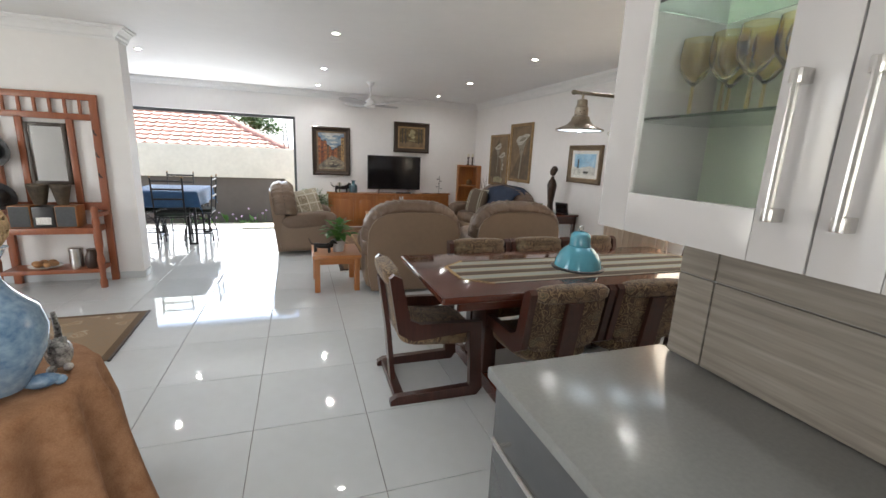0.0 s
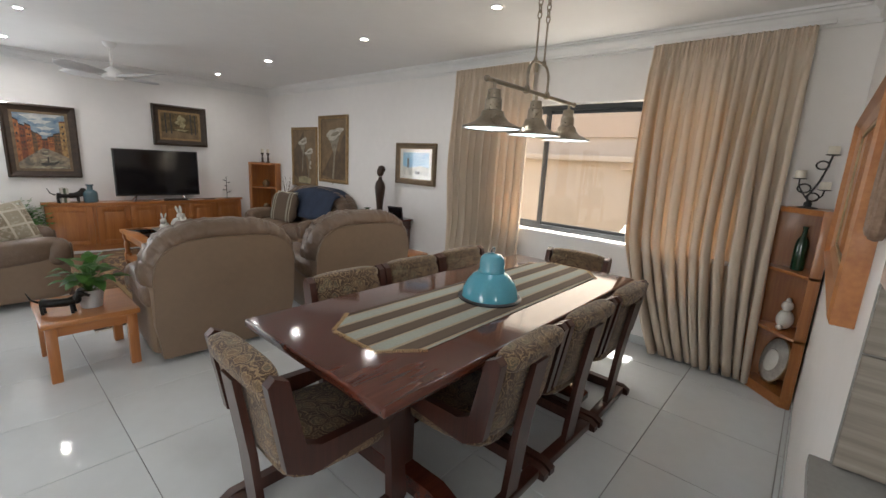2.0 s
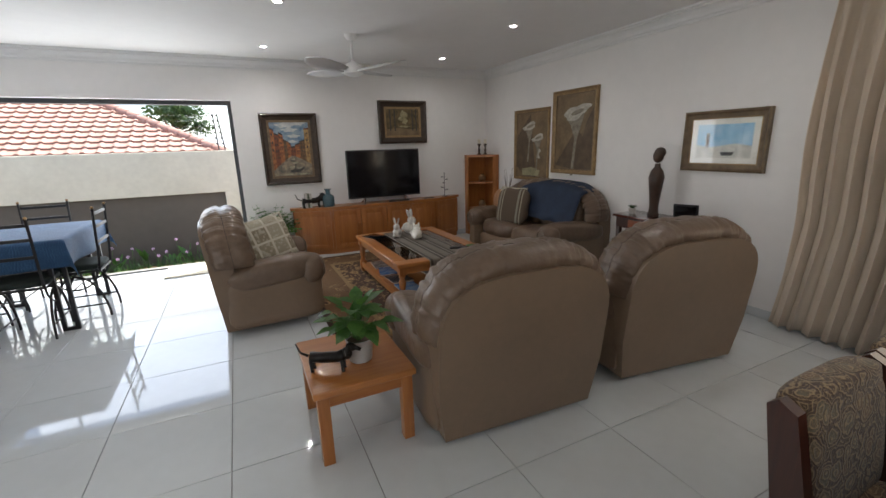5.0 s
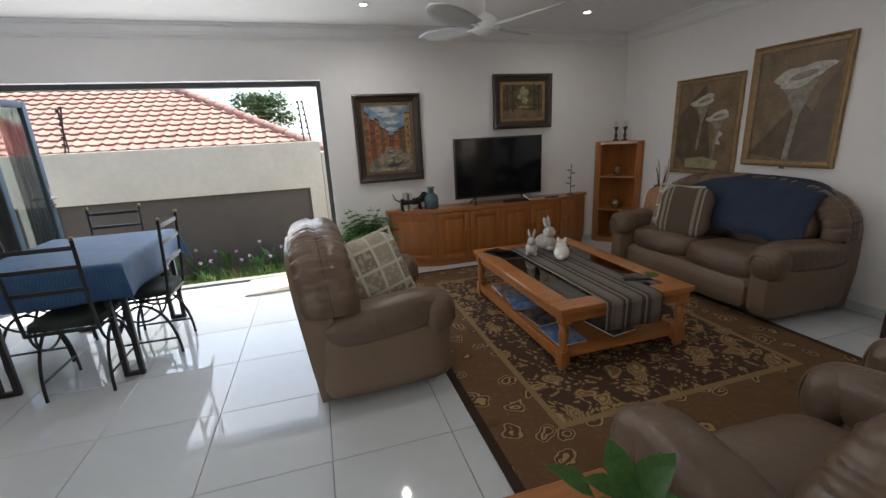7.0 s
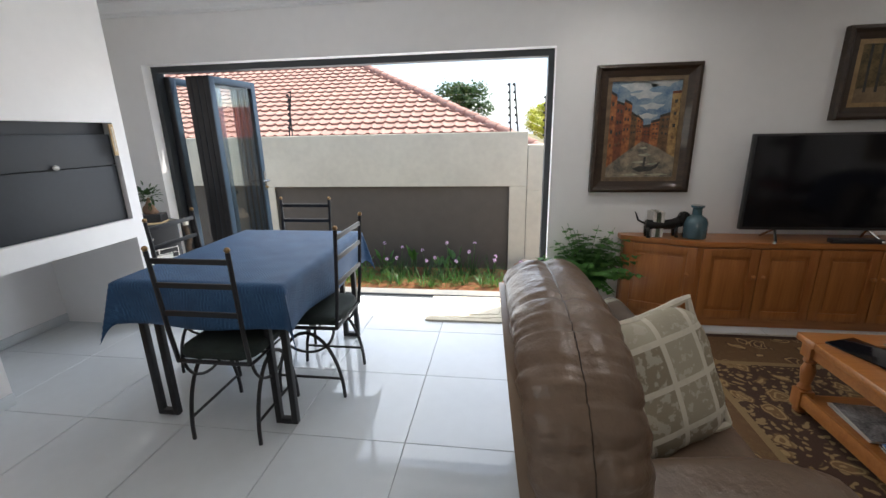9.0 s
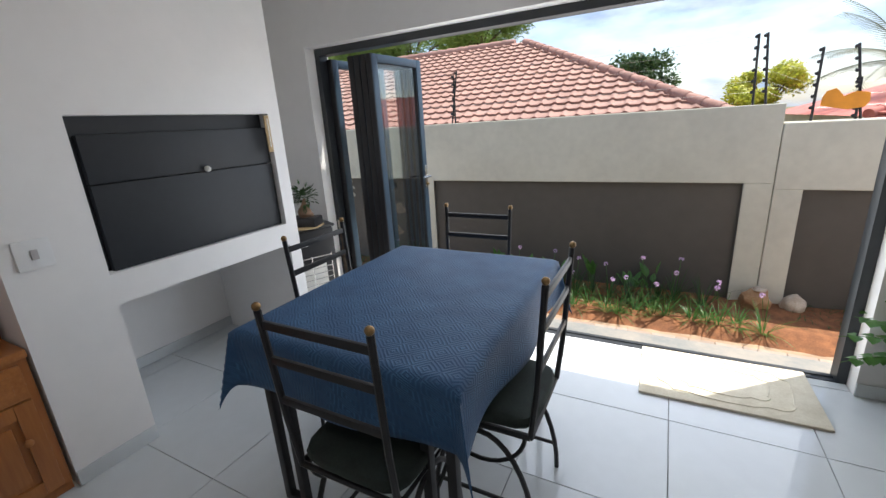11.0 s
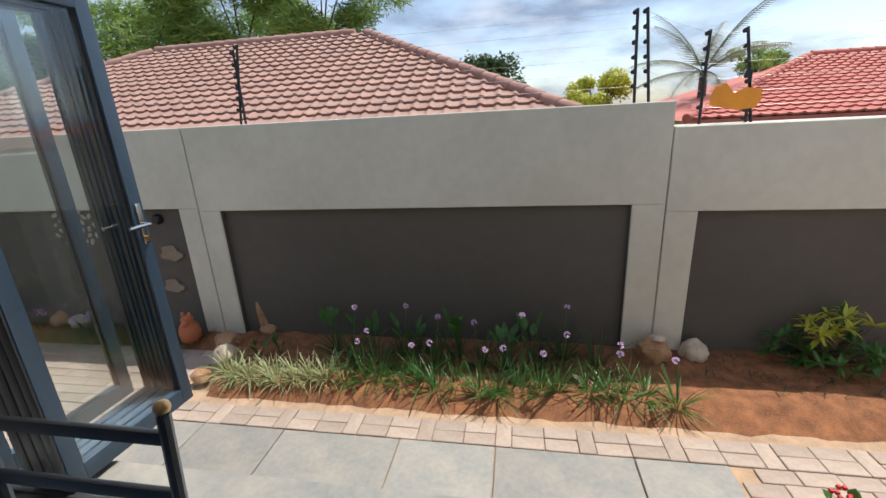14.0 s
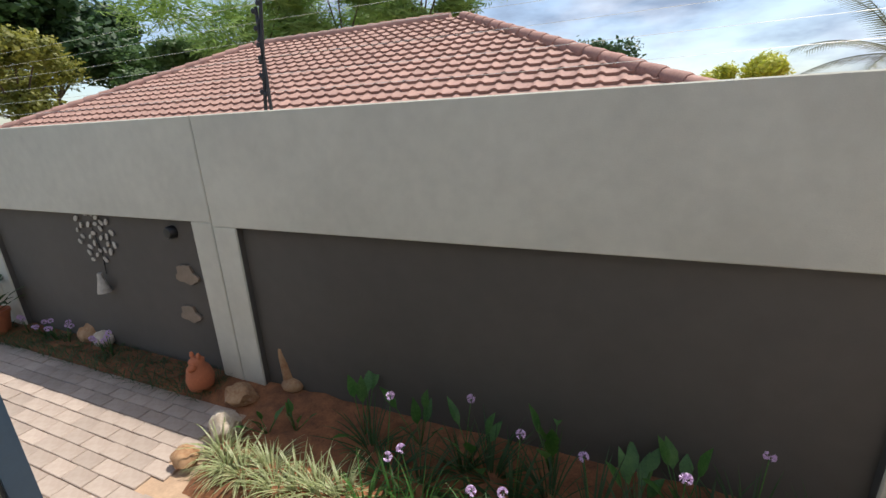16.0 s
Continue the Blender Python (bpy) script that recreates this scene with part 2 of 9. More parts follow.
GRASS_GROUND = M("rough_ground", (0.10, 0.12, 0.045), 0.95, col2=(0.20, 0.15, 0.08), scale=0.3, bump_s=0.5)
ROOF = M("clay_roof_tile", (0.28, 0.155, 0.12), 0.75, col2=(0.40, 0.24, 0.19), scale=3.0, bump_s=0.25, bscale=60, jitter=0.10)
ROOF_CAP = M("ridge_tile", (0.30, 0.15, 0.115), 0.8, col2=(0.42, 0.25, 0.20), scale=3.0, bump_s=0.3, jitter=0.12)
ROOF_RED = M("red_roof_tile", (0.42, 0.10, 0.075), 0.7, col2=(0.50, 0.17, 0.13), scale=2.0, bump_s=0.2, jitter=0.08)
PEACH = M("peach_plaster", (0.50, 0.375, 0.265), 0.9, var=0.06, scale=1.3, bump_s=0.4, bscale=60)
PEACH_DEEP = M("orange_plaster", (0.46, 0.31, 0.20), 0.9, var=0.06, scale=1.3, bump_s=0.4, bscale=60)
WHITE = M("white_enamel", (0.80, 0.80, 0.80), 0.3, var=0.02)
CHROME = M("brushed_steel", (0.62, 0.60, 0.57), 0.25, 1.0, var=0.08, scale=30)
PEWTER = M("antique_pewter", (0.33, 0.285, 0.225), 0.3, 1.0, var=0.22, scale=9, rvar=0.2)
BRASS = M("brass", (0.72, 0.47, 0.18), 0.25, 1.0, var=0.12, scale=20)
AGED_BRASS = M("aged_brass", (0.30, 0.19, 0.09), 0.42, 0.9, var=0.2, scale=24)
IRON = M("black_iron", (0.022, 0.022, 0.024), 0.45, 0.3, var=0.2, scale=18, bump_s=0.15, bscale=120)
LEATHER = M("taupe_leather", (0.15, 0.10, 0.068), 0.34, var=0.14, scale=3, bump_s=1.0, bscale=19, rvar=0.16)
for leather_node in LEATHER.node_tree.nodes:
    if leather_node.type == "BUMP":
        leather_node.inputs["Distance"].default_value = 0.007
LEATHER_BACK = M("tan_leather_back", (0.20, 0.138, 0.092), 0.40, var=0.07, scale=2.5, bump_s=0.15, bscale=110)
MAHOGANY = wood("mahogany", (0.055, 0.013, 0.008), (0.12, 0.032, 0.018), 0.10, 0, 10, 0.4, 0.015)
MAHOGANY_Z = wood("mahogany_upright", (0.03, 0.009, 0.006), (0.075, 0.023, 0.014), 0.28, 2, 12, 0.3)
PINE = wood("honey_pine", (0.31, 0.105, 0.026), (0.49, 0.20, 0.056), 0.32, 0, 9, 0.3)
PINE_Z = wood("honey_pine_upright", (0.29, 0.098, 0.025), (0.46, 0.185, 0.052), 0.35, 2, 9, 0.3)
REDWOOD = wood("red_brown_wood", (0.22, 0.058, 0.022), (0.36, 0.115, 0.045), 0.4, 2, 9, 0.2)
DARK_FRAME = wood("dark_frame_wood", (0.02, 0.012, 0.008), (0.06, 0.035, 0.02), 0.4, 0, 12, 0.2)
GILT = M("worn_gilt", (0.30, 0.20, 0.10), 0.45, 0.4, var=0.25, scale=22, bump_s=0.3, bscale=70)
BROWN_FRAME = M("antique_frame", (0.11, 0.075, 0.045), 0.45, 0.1, col2=(0.20, 0.14, 0.08), scale=16, bump_s=0.3, bscale=90)
FLORAL = paisley("floral_upholstery", (0.06, 0.03, 0.016), (0.17, 0.095, 0.045), (0.38, 0.265, 0.14), (0.12, 0.098, 0.06), 15)
CURTAIN_COL = (0.72, 0.62, 0.51)
RUNNER = stripes("striped_runner", [(0, (0.40, 0.42, 0.36)), (0.40, (0.46, 0.36, 0.24)), (0.46, (0.085, 0.055, 0.036)), (0.56, (0.115, 0.075, 0.048)), (0.90, (0.42, 0.34, 0.24))], 1, 0.155)
THROW = M("blue_throw", (0.022, 0.035, 0.068), 0.9, var=0.2, scale=7, bump_s=0.6, bscale=120)


def jacquard(name, dark, light, cell):
    """Woven cloth with concentric diamonds."""
    m, nt, p = base_mat(name)
    vec = coords(nt)
    sep = nt.nodes.new("ShaderNodeSeparateXYZ")
    nt.links.new(vec, sep.inputs[0])
    wob = math_node(nt, "MULTIPLY", noise_node(nt, vec, 14, 2), 0.010)
    rad = []
    for i in (0, 1):
        u = math_node(nt, "ADD", math_node(nt, "ADD", sep.outputs[i], sep.outputs[2]), wob)
        f = math_node(nt, "FRACT", math_node(nt, "ADD", math_node(nt, "DIVIDE", u, cell), 50.0))
        rad.append(math_node(nt, "ABSOLUTE", math_node(nt, "SUBTRACT", f, 0.5)))
    d = math_node(nt, "ADD", rad[0], rad[1])
    ring = math_node(nt, "SINE", math_node(nt, "MULTIPLY", d, 36.0))
    worn = noise_node(nt, vec, 9, 4)
    f = math_node(nt, "MULTIPLY", ramp(nt, ring, 0.1, 0.9), ramp(nt, worn, 0.35, 0.65))
    c = mix_rgb(nt, f, rgb(dark), rgb(light))
    c = mix_rgb(nt, math_node(nt, "MULTIPLY", noise_node(nt, vec, 300, 2), 0.4), c, rgb(dark, 0.8))
    nt.links.new(c, p.inputs["Base Color"])
    p.inputs["Roughness"].default_value, p.inputs["Sheen Weight"].default_value = 0.66, 0.04
    bump(nt, p, ring, 0.35, 0.0015)
    return m


DENIM = jacquard("blue_jacquard", (0.018, 0.072, 0.175), (0.055, 0.165, 0.32), 0.095)
CREAM_CLOTH = M("cream_cloth", (0.55, 0.50, 0.41), 0.9, var=0.1, scale=10, bump_s=0.4, bscale=150)
BROWN_CLOTH = M("brown_table_cloth", (0.27, 0.13, 0.062), 0.95, col2=(0.40, 0.215, 0.115), scale=22, bump_s=0.9, bscale=120)
FRINGE = M("raffia_fringe", (0.50, 0.36, 0.20), 0.95, var=0.2, scale=30)
BLUE_ENAMEL = M("turquoise_enamel", (0.085, 0.34, 0.44), 0.12, var=0.05, scale=6, coat=0.5)
SCREEN = M("screen_black", (0.006, 0.006, 0.008), 0.09, var=0.1)
DARK_PLASTIC = M("dark_plastic", (0.02, 0.02, 0.022), 0.35, var=0.1, bump_s=0.05)
LEAF = M("leaf_green", (0.04, 0.125, 0.025), 0.4, col2=(0.10, 0.23, 0.05), scale=9)
LEAF_DARK = M("dark_foliage", (0.028, 0.065, 0.02), 0.5, col2=(0.06, 0.115, 0.035), scale=1.5)
LEAF_YEL = M("yellow_green_foliage", (0.42, 0.46, 0.05), 0.5, col2=(0.62, 0.60, 0.09), scale=2)
LEAF_YEL_DEEP = M("olive_yellow_foliage", (0.13, 0.15, 0.03), 0.5, col2=(0.34, 0.32, 0.06), scale=1.2)
LEAF_MID = M("mid_green_foliage", (0.055, 0.11, 0.03), 0.5, col2=(0.12, 0.20, 0.06), scale=1.2)
LEAF_FEATHER = M("feathery_foliage", (0.16, 0.27, 0.06), 0.5, col2=(0.30, 0.42, 0.11), scale=1.2)
LEAF_PALE = M("grey_green_foliage", (0.10, 0.13, 0.085), 0.5, col2=(0.19, 0.22, 0.15), scale=2)
VARIEG = M("variegated_leaf", (0.20, 0.27, 0.09), 0.45, col2=(0.55, 0.55, 0.33), scale=30)
BARK = M("bark", (0.12, 0.085, 0.06), 0.9, var=0.3, scale=8, bump_s=0.8, bscale=30)
LILAC = M("lilac_petal", (0.56, 0.40, 0.61), 0.6, var=0.15, scale=30)
ROCK = M("brown_rock", (0.26, 0.125, 0.055), 0.9, col2=(0.42, 0.27, 0.15), scale=7, bump_s=0.9, bscale=24)
ROCK_PALE = M("pale_rock", (0.36, 0.28, 0.20), 0.9, col2=(0.56, 0.48, 0.39), scale=9, bump_s=0.9, bscale=26)
TERRACOTTA = M("terracotta", (0.42, 0.135, 0.06), 0.8, var=0.15, scale=8, bump_s=0.3)
CERAMIC_W = M("white_ceramic", (0.76, 0.74, 0.69), 0.25, var=0.05, scale=12, coat=0.3)
CERAMIC_G = M("speckled_ceramic", (0.38, 0.36, 0.33), 0.35, col2=(0.60, 0.57, 0.52), scale=26, coat=0.2)
BRONZE = M("dark_bronze", (0.018, 0.016, 0.015), 0.32, 0.6, var=0.3, scale=20)
CARVED = M("carved_ebony", (0.03, 0.015, 0.01), 0.3, col2=(0.06, 0.03, 0.018), scale=14, bump_s=0.3, bscale=60)
WAX = M("candle_wax", (0.75, 0.70, 0.60), 0.5, var=0.04)
PAPER = M("book_paper", (0.62, 0.58, 0.50), 0.8, var=0.06, scale=40)
DARK_TOP = M("engineered_stone", (0.215, 0.22, 0.215), 0.16, col2=(0.24, 0.245, 0.238), scale=90, rvar=0.08)
CABINET_W = M("white_lacquer", (0.50, 0.485, 0.48), 0.22, var=0.015, scale=2, coat=0.2)
CABINET_D = M("charcoal_gloss_front", (0.09, 0.095, 0.10), 0.25, var=0.05, scale=3)
TEAL_BOARD = M("slate_board", (0.017, 0.02, 0.025), 0.55, var=0.12, scale=4, bump_s=0.1)
ORANGE_TAG = M("orange_plastic", (0.75, 0.28, 0.02), 0.6, var=0.08, scale=12)
# for an added strip that brightens the glazed cabinet from inside
CABINET_GLOW = glow("cabinet_glow", (0.95, 1.0, 0.93), 9.0)
LAMP_LIT = glow("lamp_diffuser", (1.0, 0.97, 0.92), 22.0)
LAMP_COOL = glow("cool_bulb", (0.72, 0.88, 1.0), 7.0)
# emission stands in for bulb light on the shades' pale inner enamel
SHADE_INNER_GLOW = glow("shade_enamel_glow", (0.74, 0.88, 1.0), 0.7)


def let_light_through(m, share):
    """Thin leaves pass some light on, in their own colour."""
    nt = m.node_tree
    p = nt.nodes["Principled BSDF"]
    tr = nt.nodes.new("ShaderNodeBsdfTranslucent")
    nt.links.new(p.inputs["Base Color"].links[0].from_socket, tr.inputs["Color"])
    mx = nt.nodes.new("ShaderNodeMixShader")
    mx.inputs["Fac"].default_value = share
    nt.links.new(p.outputs["BSDF"], mx.inputs[1])
    nt.links.new(tr.outputs["BSDF"], mx.inputs[2])
    nt.links.new(mx.outputs["Shader"], nt.nodes["Material Output"].inputs["Surface"])


for leaf_mat in (LEAF, LEAF_DARK, LEAF_YEL, LEAF_YEL_DEEP, LEAF_MID, LEAF_FEATHER, LEAF_PALE, VARIEG):
    let_light_through(leaf_mat, 0.42)


def curtain_mat():
    m, nt, p = base_mat("curtain_linen")
    vec = coords(nt, "Object", (1, 1, 0.25))
    c = mix_rgb(nt, noise_node(nt, vec, 40, 4), rgb(CURTAIN_COL, 0.9), rgb(CURTAIN_COL, 1.1))
    nt.links.new(c, p.inputs["Base Color"])
    p.inputs["Roughness"].default_value = 0.9
    bump(nt, p, noise_node(nt, vec, 300, 2), 0.2, 0.001)
    tr = nt.nodes.new("ShaderNodeBsdfTranslucent")
    tr.inputs["Color"].default_value = (0.82, 0.65, 0.48, 1)
    mx = nt.nodes.new("ShaderNodeMixShader")
    mx.inputs["Fac"].default_value = 0.23
    nt.links.new(p.outputs["BSDF"], mx.inputs[1])
    nt.links.new(tr.outputs["BSDF"], mx.inputs[2])
    nt.links.new(mx.outputs["Shader"], nt.nodes["Material Output"].inputs["Surface"])
    return m


CURTAIN = curtain_mat()


def rug_mat(name, half_x, half_y, field, figure, gold, border):
    """A knotted rug: a figured field inside bands, laid out from the rug's own middle."""
    m, nt, p = base_mat(name)
    vec = coords(nt)
    sep = nt.nodes.new("ShaderNodeSeparateXYZ")
    nt.links.new(vec, sep.inputs[0])
    dx = math_node(nt, "SUBTRACT", half_x, math_node(nt, "ABSOLUTE", sep.outputs[0]))
    dy = math_node(nt, "SUBTRACT", half_y, math_node(nt, "ABSOLUTE", sep.outputs[1]))
    edge = math_node(nt, "MINIMUM", dx, dy)
    warp = nt.nodes.new("ShaderNodeTexNoise")
    warp.inputs["Scale"].default_value = 7.0
    nt.links.new(vec, warp.inputs["Vector"])
    add = nt.nodes.new("ShaderNodeVectorMath")
    add.operation = "MULTIPLY_ADD"
    add.inputs[1].default_value = (0.17, 0.17, 0.0)
    nt.links.new(warp.outputs["Color"], add.inputs[0])
    nt.links.new(vec, add.inputs[2])

    def figure_of(scale, lo, hi):
        vo = nt.nodes.new("ShaderNodeTexVoronoi")
        vo.inputs["Scale"].default_value = scale
        nt.links.new(add.outputs[0], vo.inputs["Vector"])
        return vo.outputs["Distance"], ramp(nt, vo.outputs["Distance"], lo, hi, (1, 1, 1, 1), (0, 0, 0, 1))
    d1, blobs = figure_of(6.2, 0.34, 0.40)
    d2, dots = figure_of(26.0, 0.30, 0.40)
    rings = ramp(nt, math_node(nt, "SINE", math_node(nt, "MULTIPLY", d1, 46.0)), 0.2, 0.5)
    c = mix_rgb(nt, dots, rgb(field), rgb(gold, 0.8))
    c = mix_rgb(nt, blobs, c, mix_rgb(nt, rings, rgb(figure), rgb(gold)))
    cb = mix_rgb(nt, dots, rgb(border), rgb(figure, 0.8))
    cb = mix_rgb(nt, blobs, cb, mix_rgb(nt, rings, rgb(field, 1.5), rgb(gold)))
    in_field = math_node(nt, "GREATER_THAN", edge, 0.42)
    c = mix_rgb(nt, in_field, cb, c)
    line = math_node(nt, "MULTIPLY", math_node(nt, "GREATER_THAN", edge, 0.39), math_node(nt, "LESS_THAN", edge, 0.43))
    line2 = math_node(nt, "LESS_THAN", edge, 0.05)
    c = mix_rgb(nt, line, c, rgb(gold, 0.7))
    c = mix_rgb(nt, line2, c, rgb(field, 0.5))
    c = mix_rgb(nt, math_node(nt, "MULTIPLY", noise_node(nt, vec, 190, 2), 0.45), c, rgb(field, 0.7))
    nt.links.new(c, p.inputs["Base Color"])
    p.inputs["Roughness"].default_value = 0.95
    bump(nt, p, noise_node(nt, vec, 240, 2), 0.5, 0.003)
    return m


def splash_mat():
    m, nt, p = base_mat("streaked_stone_tile")
    vec = coords(nt, "Object", (1, 1.2, 26))
    f = noise_node(nt, vec, 2.2, 6)
    c = mix_rgb(nt, ramp(nt, f, 0.3, 0.7), (0.17, 0.145, 0.12, 1), (0.30, 0.265, 0.225, 1))
    nt.links.new(c, p.inputs["Base Color"])
    p.inputs["Roughness"].default_value = 0.45
    bump(nt, p, f, 0.2, 0.001)
    return m


SPLASH = splash_mat()


# ---- mesh helpers ----
def box(bm, x0, x1, y0, y1, z0, z1, bevel=0.0, m=None, seg=2):
    """A box between two corners, its edges rounded, moved by m."""
    r = bmesh.ops.create_cube(bm, size=1.0, matrix=Matrix.Translation(((x0 + x1) / 2, (y0 + y1) / 2, (z0 + z1) / 2)) @ Matrix.Diagonal((abs(x1 - x0), abs(y1 - y0), abs(z1 - z0), 1)))
    vs = r["verts"]
    if bevel > 0:
        es = list({e for v in vs for e in v.link_edges})
        rb = bmesh.ops.bevel(bm, geom=es, offset=min(bevel, 0.49 * min(abs(x1 - x0), abs(y1 - y0), abs(z1 - z0))), segments=seg, affect="EDGES", profile=0.6)
        vs = rb["verts"]
    if m is not None:
        bmesh.ops.transform(bm, matrix=m, verts=list(set(vs)))
    return bm


def ball(bm, loc, r, rot=None, u=12, v=8):
    r = (r, r, r) if isinstance(r, (int, float)) else r
    m = Matrix.Translation(loc)
    if rot:
        m = m @ Euler([radians(a) for a in rot]).to_matrix().to_4x4()
    bmesh.ops.create_uvsphere(bm, u_segments=u, v_segments=v, radius=1.0, matrix=m @ Matrix.Diagonal((*r, 1)))
    return bm


def lathe(bm, rows, seg=20, m=None, closed=True):
    """A turned shape from rows of (radius, height)."""
    m = m or Matrix()
    rings = []
    for r, z in rows:
        rings.append([bm.verts.new(m @ Vector((r * math.cos(2 * math.pi * i / seg), r * math.sin(2 * math.pi * i / seg), z))) for i in range(seg)])
    for a, b in zip(rings, rings[1:]):
        for i in range(seg):
            j = (i + 1) % seg
            bm.faces.new((a[i], a[j], b[j], b[i]))
    if closed:
        bm.faces.new(list(reversed(rings[0])))
        bm.faces.new(rings[-1])
    return bm


def tube(bm, pts, r, seg=7, r_end=None, cap=True):
    """A round bar along points."""
    pts = [Vector(p) for p in pts]
    n = len(pts)
    rings, side = [], None
    for i, p in enumerate(pts):
        d = (pts[min(i + 1, n - 1)] - pts[max(i - 1, 0)]).normalized()
        if side is None:
            side = d.cross(Vector((0, 0, 1))) if abs(d.z) < 0.95 else d.cross(Vector((0, 1, 0)))
        side = (side - d * side.dot(d)).normalized()
        up = d.cross(side)
        rr = r if r_end is None else r + (r_end - r) * i / max(1, n - 1)
        rings.append([bm.verts.new(p + rr * (math.cos(2 * math.pi * k / seg) * side + math.sin(2 * math.pi * k / seg) * up)) for k in range(seg)])
    for a, b in zip(rings, rings[1:]):
        for k in range(seg):
            bm.faces.new((a[k], a[(k + 1) % seg], b[(k + 1) % seg], b[k]))
    if cap:
        bm.faces.new(list(reversed(rings[0])))
        bm.faces.new(rings[-1])
    return bm


def prism(bm, outline, y0, y1, m=None, axis="y"):
    """An outline of (u, v) drawn out along an axis: 'y' takes (x, z), 'z' takes (x, y), 'x' takes (y, z)."""
    put = {"y": lambda u, v, t: (u, t, v), "z": lambda u, v, t: (u, v, t), "x": lambda u, v, t: (t, u, v)}[axis]
    m = m or Matrix()
    a = [bm.verts.new(m @ Vector(put(u, v, y0))) for u, v in outline]
    b = [bm.verts.new(m @ Vector(put(u, v, y1))) for u, v in outline]
    n = len(outline)
    bm.faces.new(a)
    bm.faces.new(list(reversed(b)))
    for i in range(n):
        bm.faces.new((a[i], b[i], b[(i + 1) % n], a[(i + 1) % n]))
    return bm


def pillow(bm, size, loc, rot=(0, 0, 0), power=3.2, cuts=7, lump=0.0, seed=0.0, crush=1.0):
    """A stuffed cushion: a box swollen into a round-edged body, with soft lumps."""
    m = Matrix.Translation(loc) @ Euler([radians(a) for a in rot]).to_matrix().to_4x4()
    n, seen = cuts + 1, {}

    def corner(p):
        key = (round(p.x, 4), round(p.y, 4), round(p.z, 4))
        if key not in seen:
            d = (abs(p.x) ** power + abs(p.y) ** power + abs(p.z) ** power) ** (1 / power)
            q = p / max(d, 1e-6)
            k = 1 + lump * (noise.noise(q * 1.9 + Vector((seed, seed * 0.7, 3))) + 0.5 * noise.noise(q * 4.5 + Vector((seed, 1, seed))))
            seen[key] = bm.verts.new(m @ (Vector((q.x * size[0], q.y * size[1], q.z * size[2])) * 0.5 * k))
        return seen[key]
    for ax in range(3):
        for s in (-1, 1):
            for i in range(n):
                for j in range(n):
                    quad = []
                    for u, v in ((i, j), (i + 1, j), (i + 1, j + 1), (i, j + 1)):
                        p = [0.0, 0.0, 0.0]
                        p[ax], p[(ax + 1) % 3], p[(ax + 2) % 3] = s, 2 * u / n - 1, 2 * v / n - 1
                        quad.append(corner(Vector(p)))
                    bm.faces.new(quad)
    return bm


def orient(bm):
    bmesh.ops.recalc_face_normals(bm, faces=bm.faces[:])


def mesh_of(name, bm, material, smooth=True, angle=40):
    orient(bm)
    me = bpy.data.meshes.new(name)
    bm.to_mesh(me)
    bm.free()
    for mt in (material if isinstance(material, (list, tuple)) else [material]):
        me.materials.append(mt)
    if smooth:
        me.shade_smooth()
        me.set_sharp_from_angle(angle=radians(angle))
    return me


def part(name, bm, material, parent=None, label="", m=None, angle=40):
    """One mesh object, under a thing or under a part."""
    ob = new(name, mesh_of(name, bm, material, True, angle))
    if parent is not None:
        ob.parent = parent
    if m is not None:
        ob.matrix_basis = m
    return tagged(ob, label)


def thing(name, m, label, category, group=""):
    ob = new(name)
    ob.empty_display_size = 0.1
    ob.matrix_basis = m
    return tagged(ob, label, category, group)


def solo(name, bm, material, m, label, category, group="", angle=40):
    ob = part(name, bm, material, None, label, m, angle)
    return tagged(ob, label, category, group)


def structure(name, bm, material, label, category="", angle=30):
    return tagged(part(name, bm, material, None, label, None, angle), label, category or name.split("_")[0], "", "structure")


def B():
    return bmesh.new()


def bx(*a, **k):
    return box(bmesh.new(), *a, **k)


def arc(c, rx, rz, a0, a1, n, plane="xz", off=0.0):
    """Points of an elliptic arc, degrees."""
    out = []
    for i in range(n + 1):
        a = radians(a0 + (a1 - a0) * i / n)
        u, v = rx * math.cos(a), rz * math.sin(a)
        out.append((c[0] + u, c[1] + off, c[2] + v) if plane == "xz" else (c[0] + off, c[1] + u, c[2] + v) if plane == "yz" else (c[0] + u, c[1] + v, c[2] + off))
    return out


def blade(bm, base, way, length, width, droop, seg=4, fold=0.25, tip=0.02):
    """A strap leaf that rises and bends over."""
    base, way = Vector(base), Vector(way).normalized()
    side = way.cross(Vector((0, 0, 1)))
    side = side.normalized() if side.length > 1e-3 else Vector((1, 0, 0))
    prev, p, d = None, base.copy(), way.copy()
    for i in range(seg + 1):
        t = i / seg
        w = width * (0.55 + 0.9 * t - 1.4 * t * t) if i < seg else width * tip
        up = side.cross(d) * (-1)
        row = [bm.verts.new(p - side * w / 2), bm.verts.new(p - up * w * fold * 0.5), bm.verts.new(p + side * w / 2)]
        if prev:
            bm.faces.new((prev[0], prev[1], row[1], row[0]))
            bm.faces.new((prev[1], prev[2], row[2], row[1]))
        prev = row
        d = (d + Vector((0, 0, -droop / seg))).normalized()
        p = p + d * length / seg
    return bm


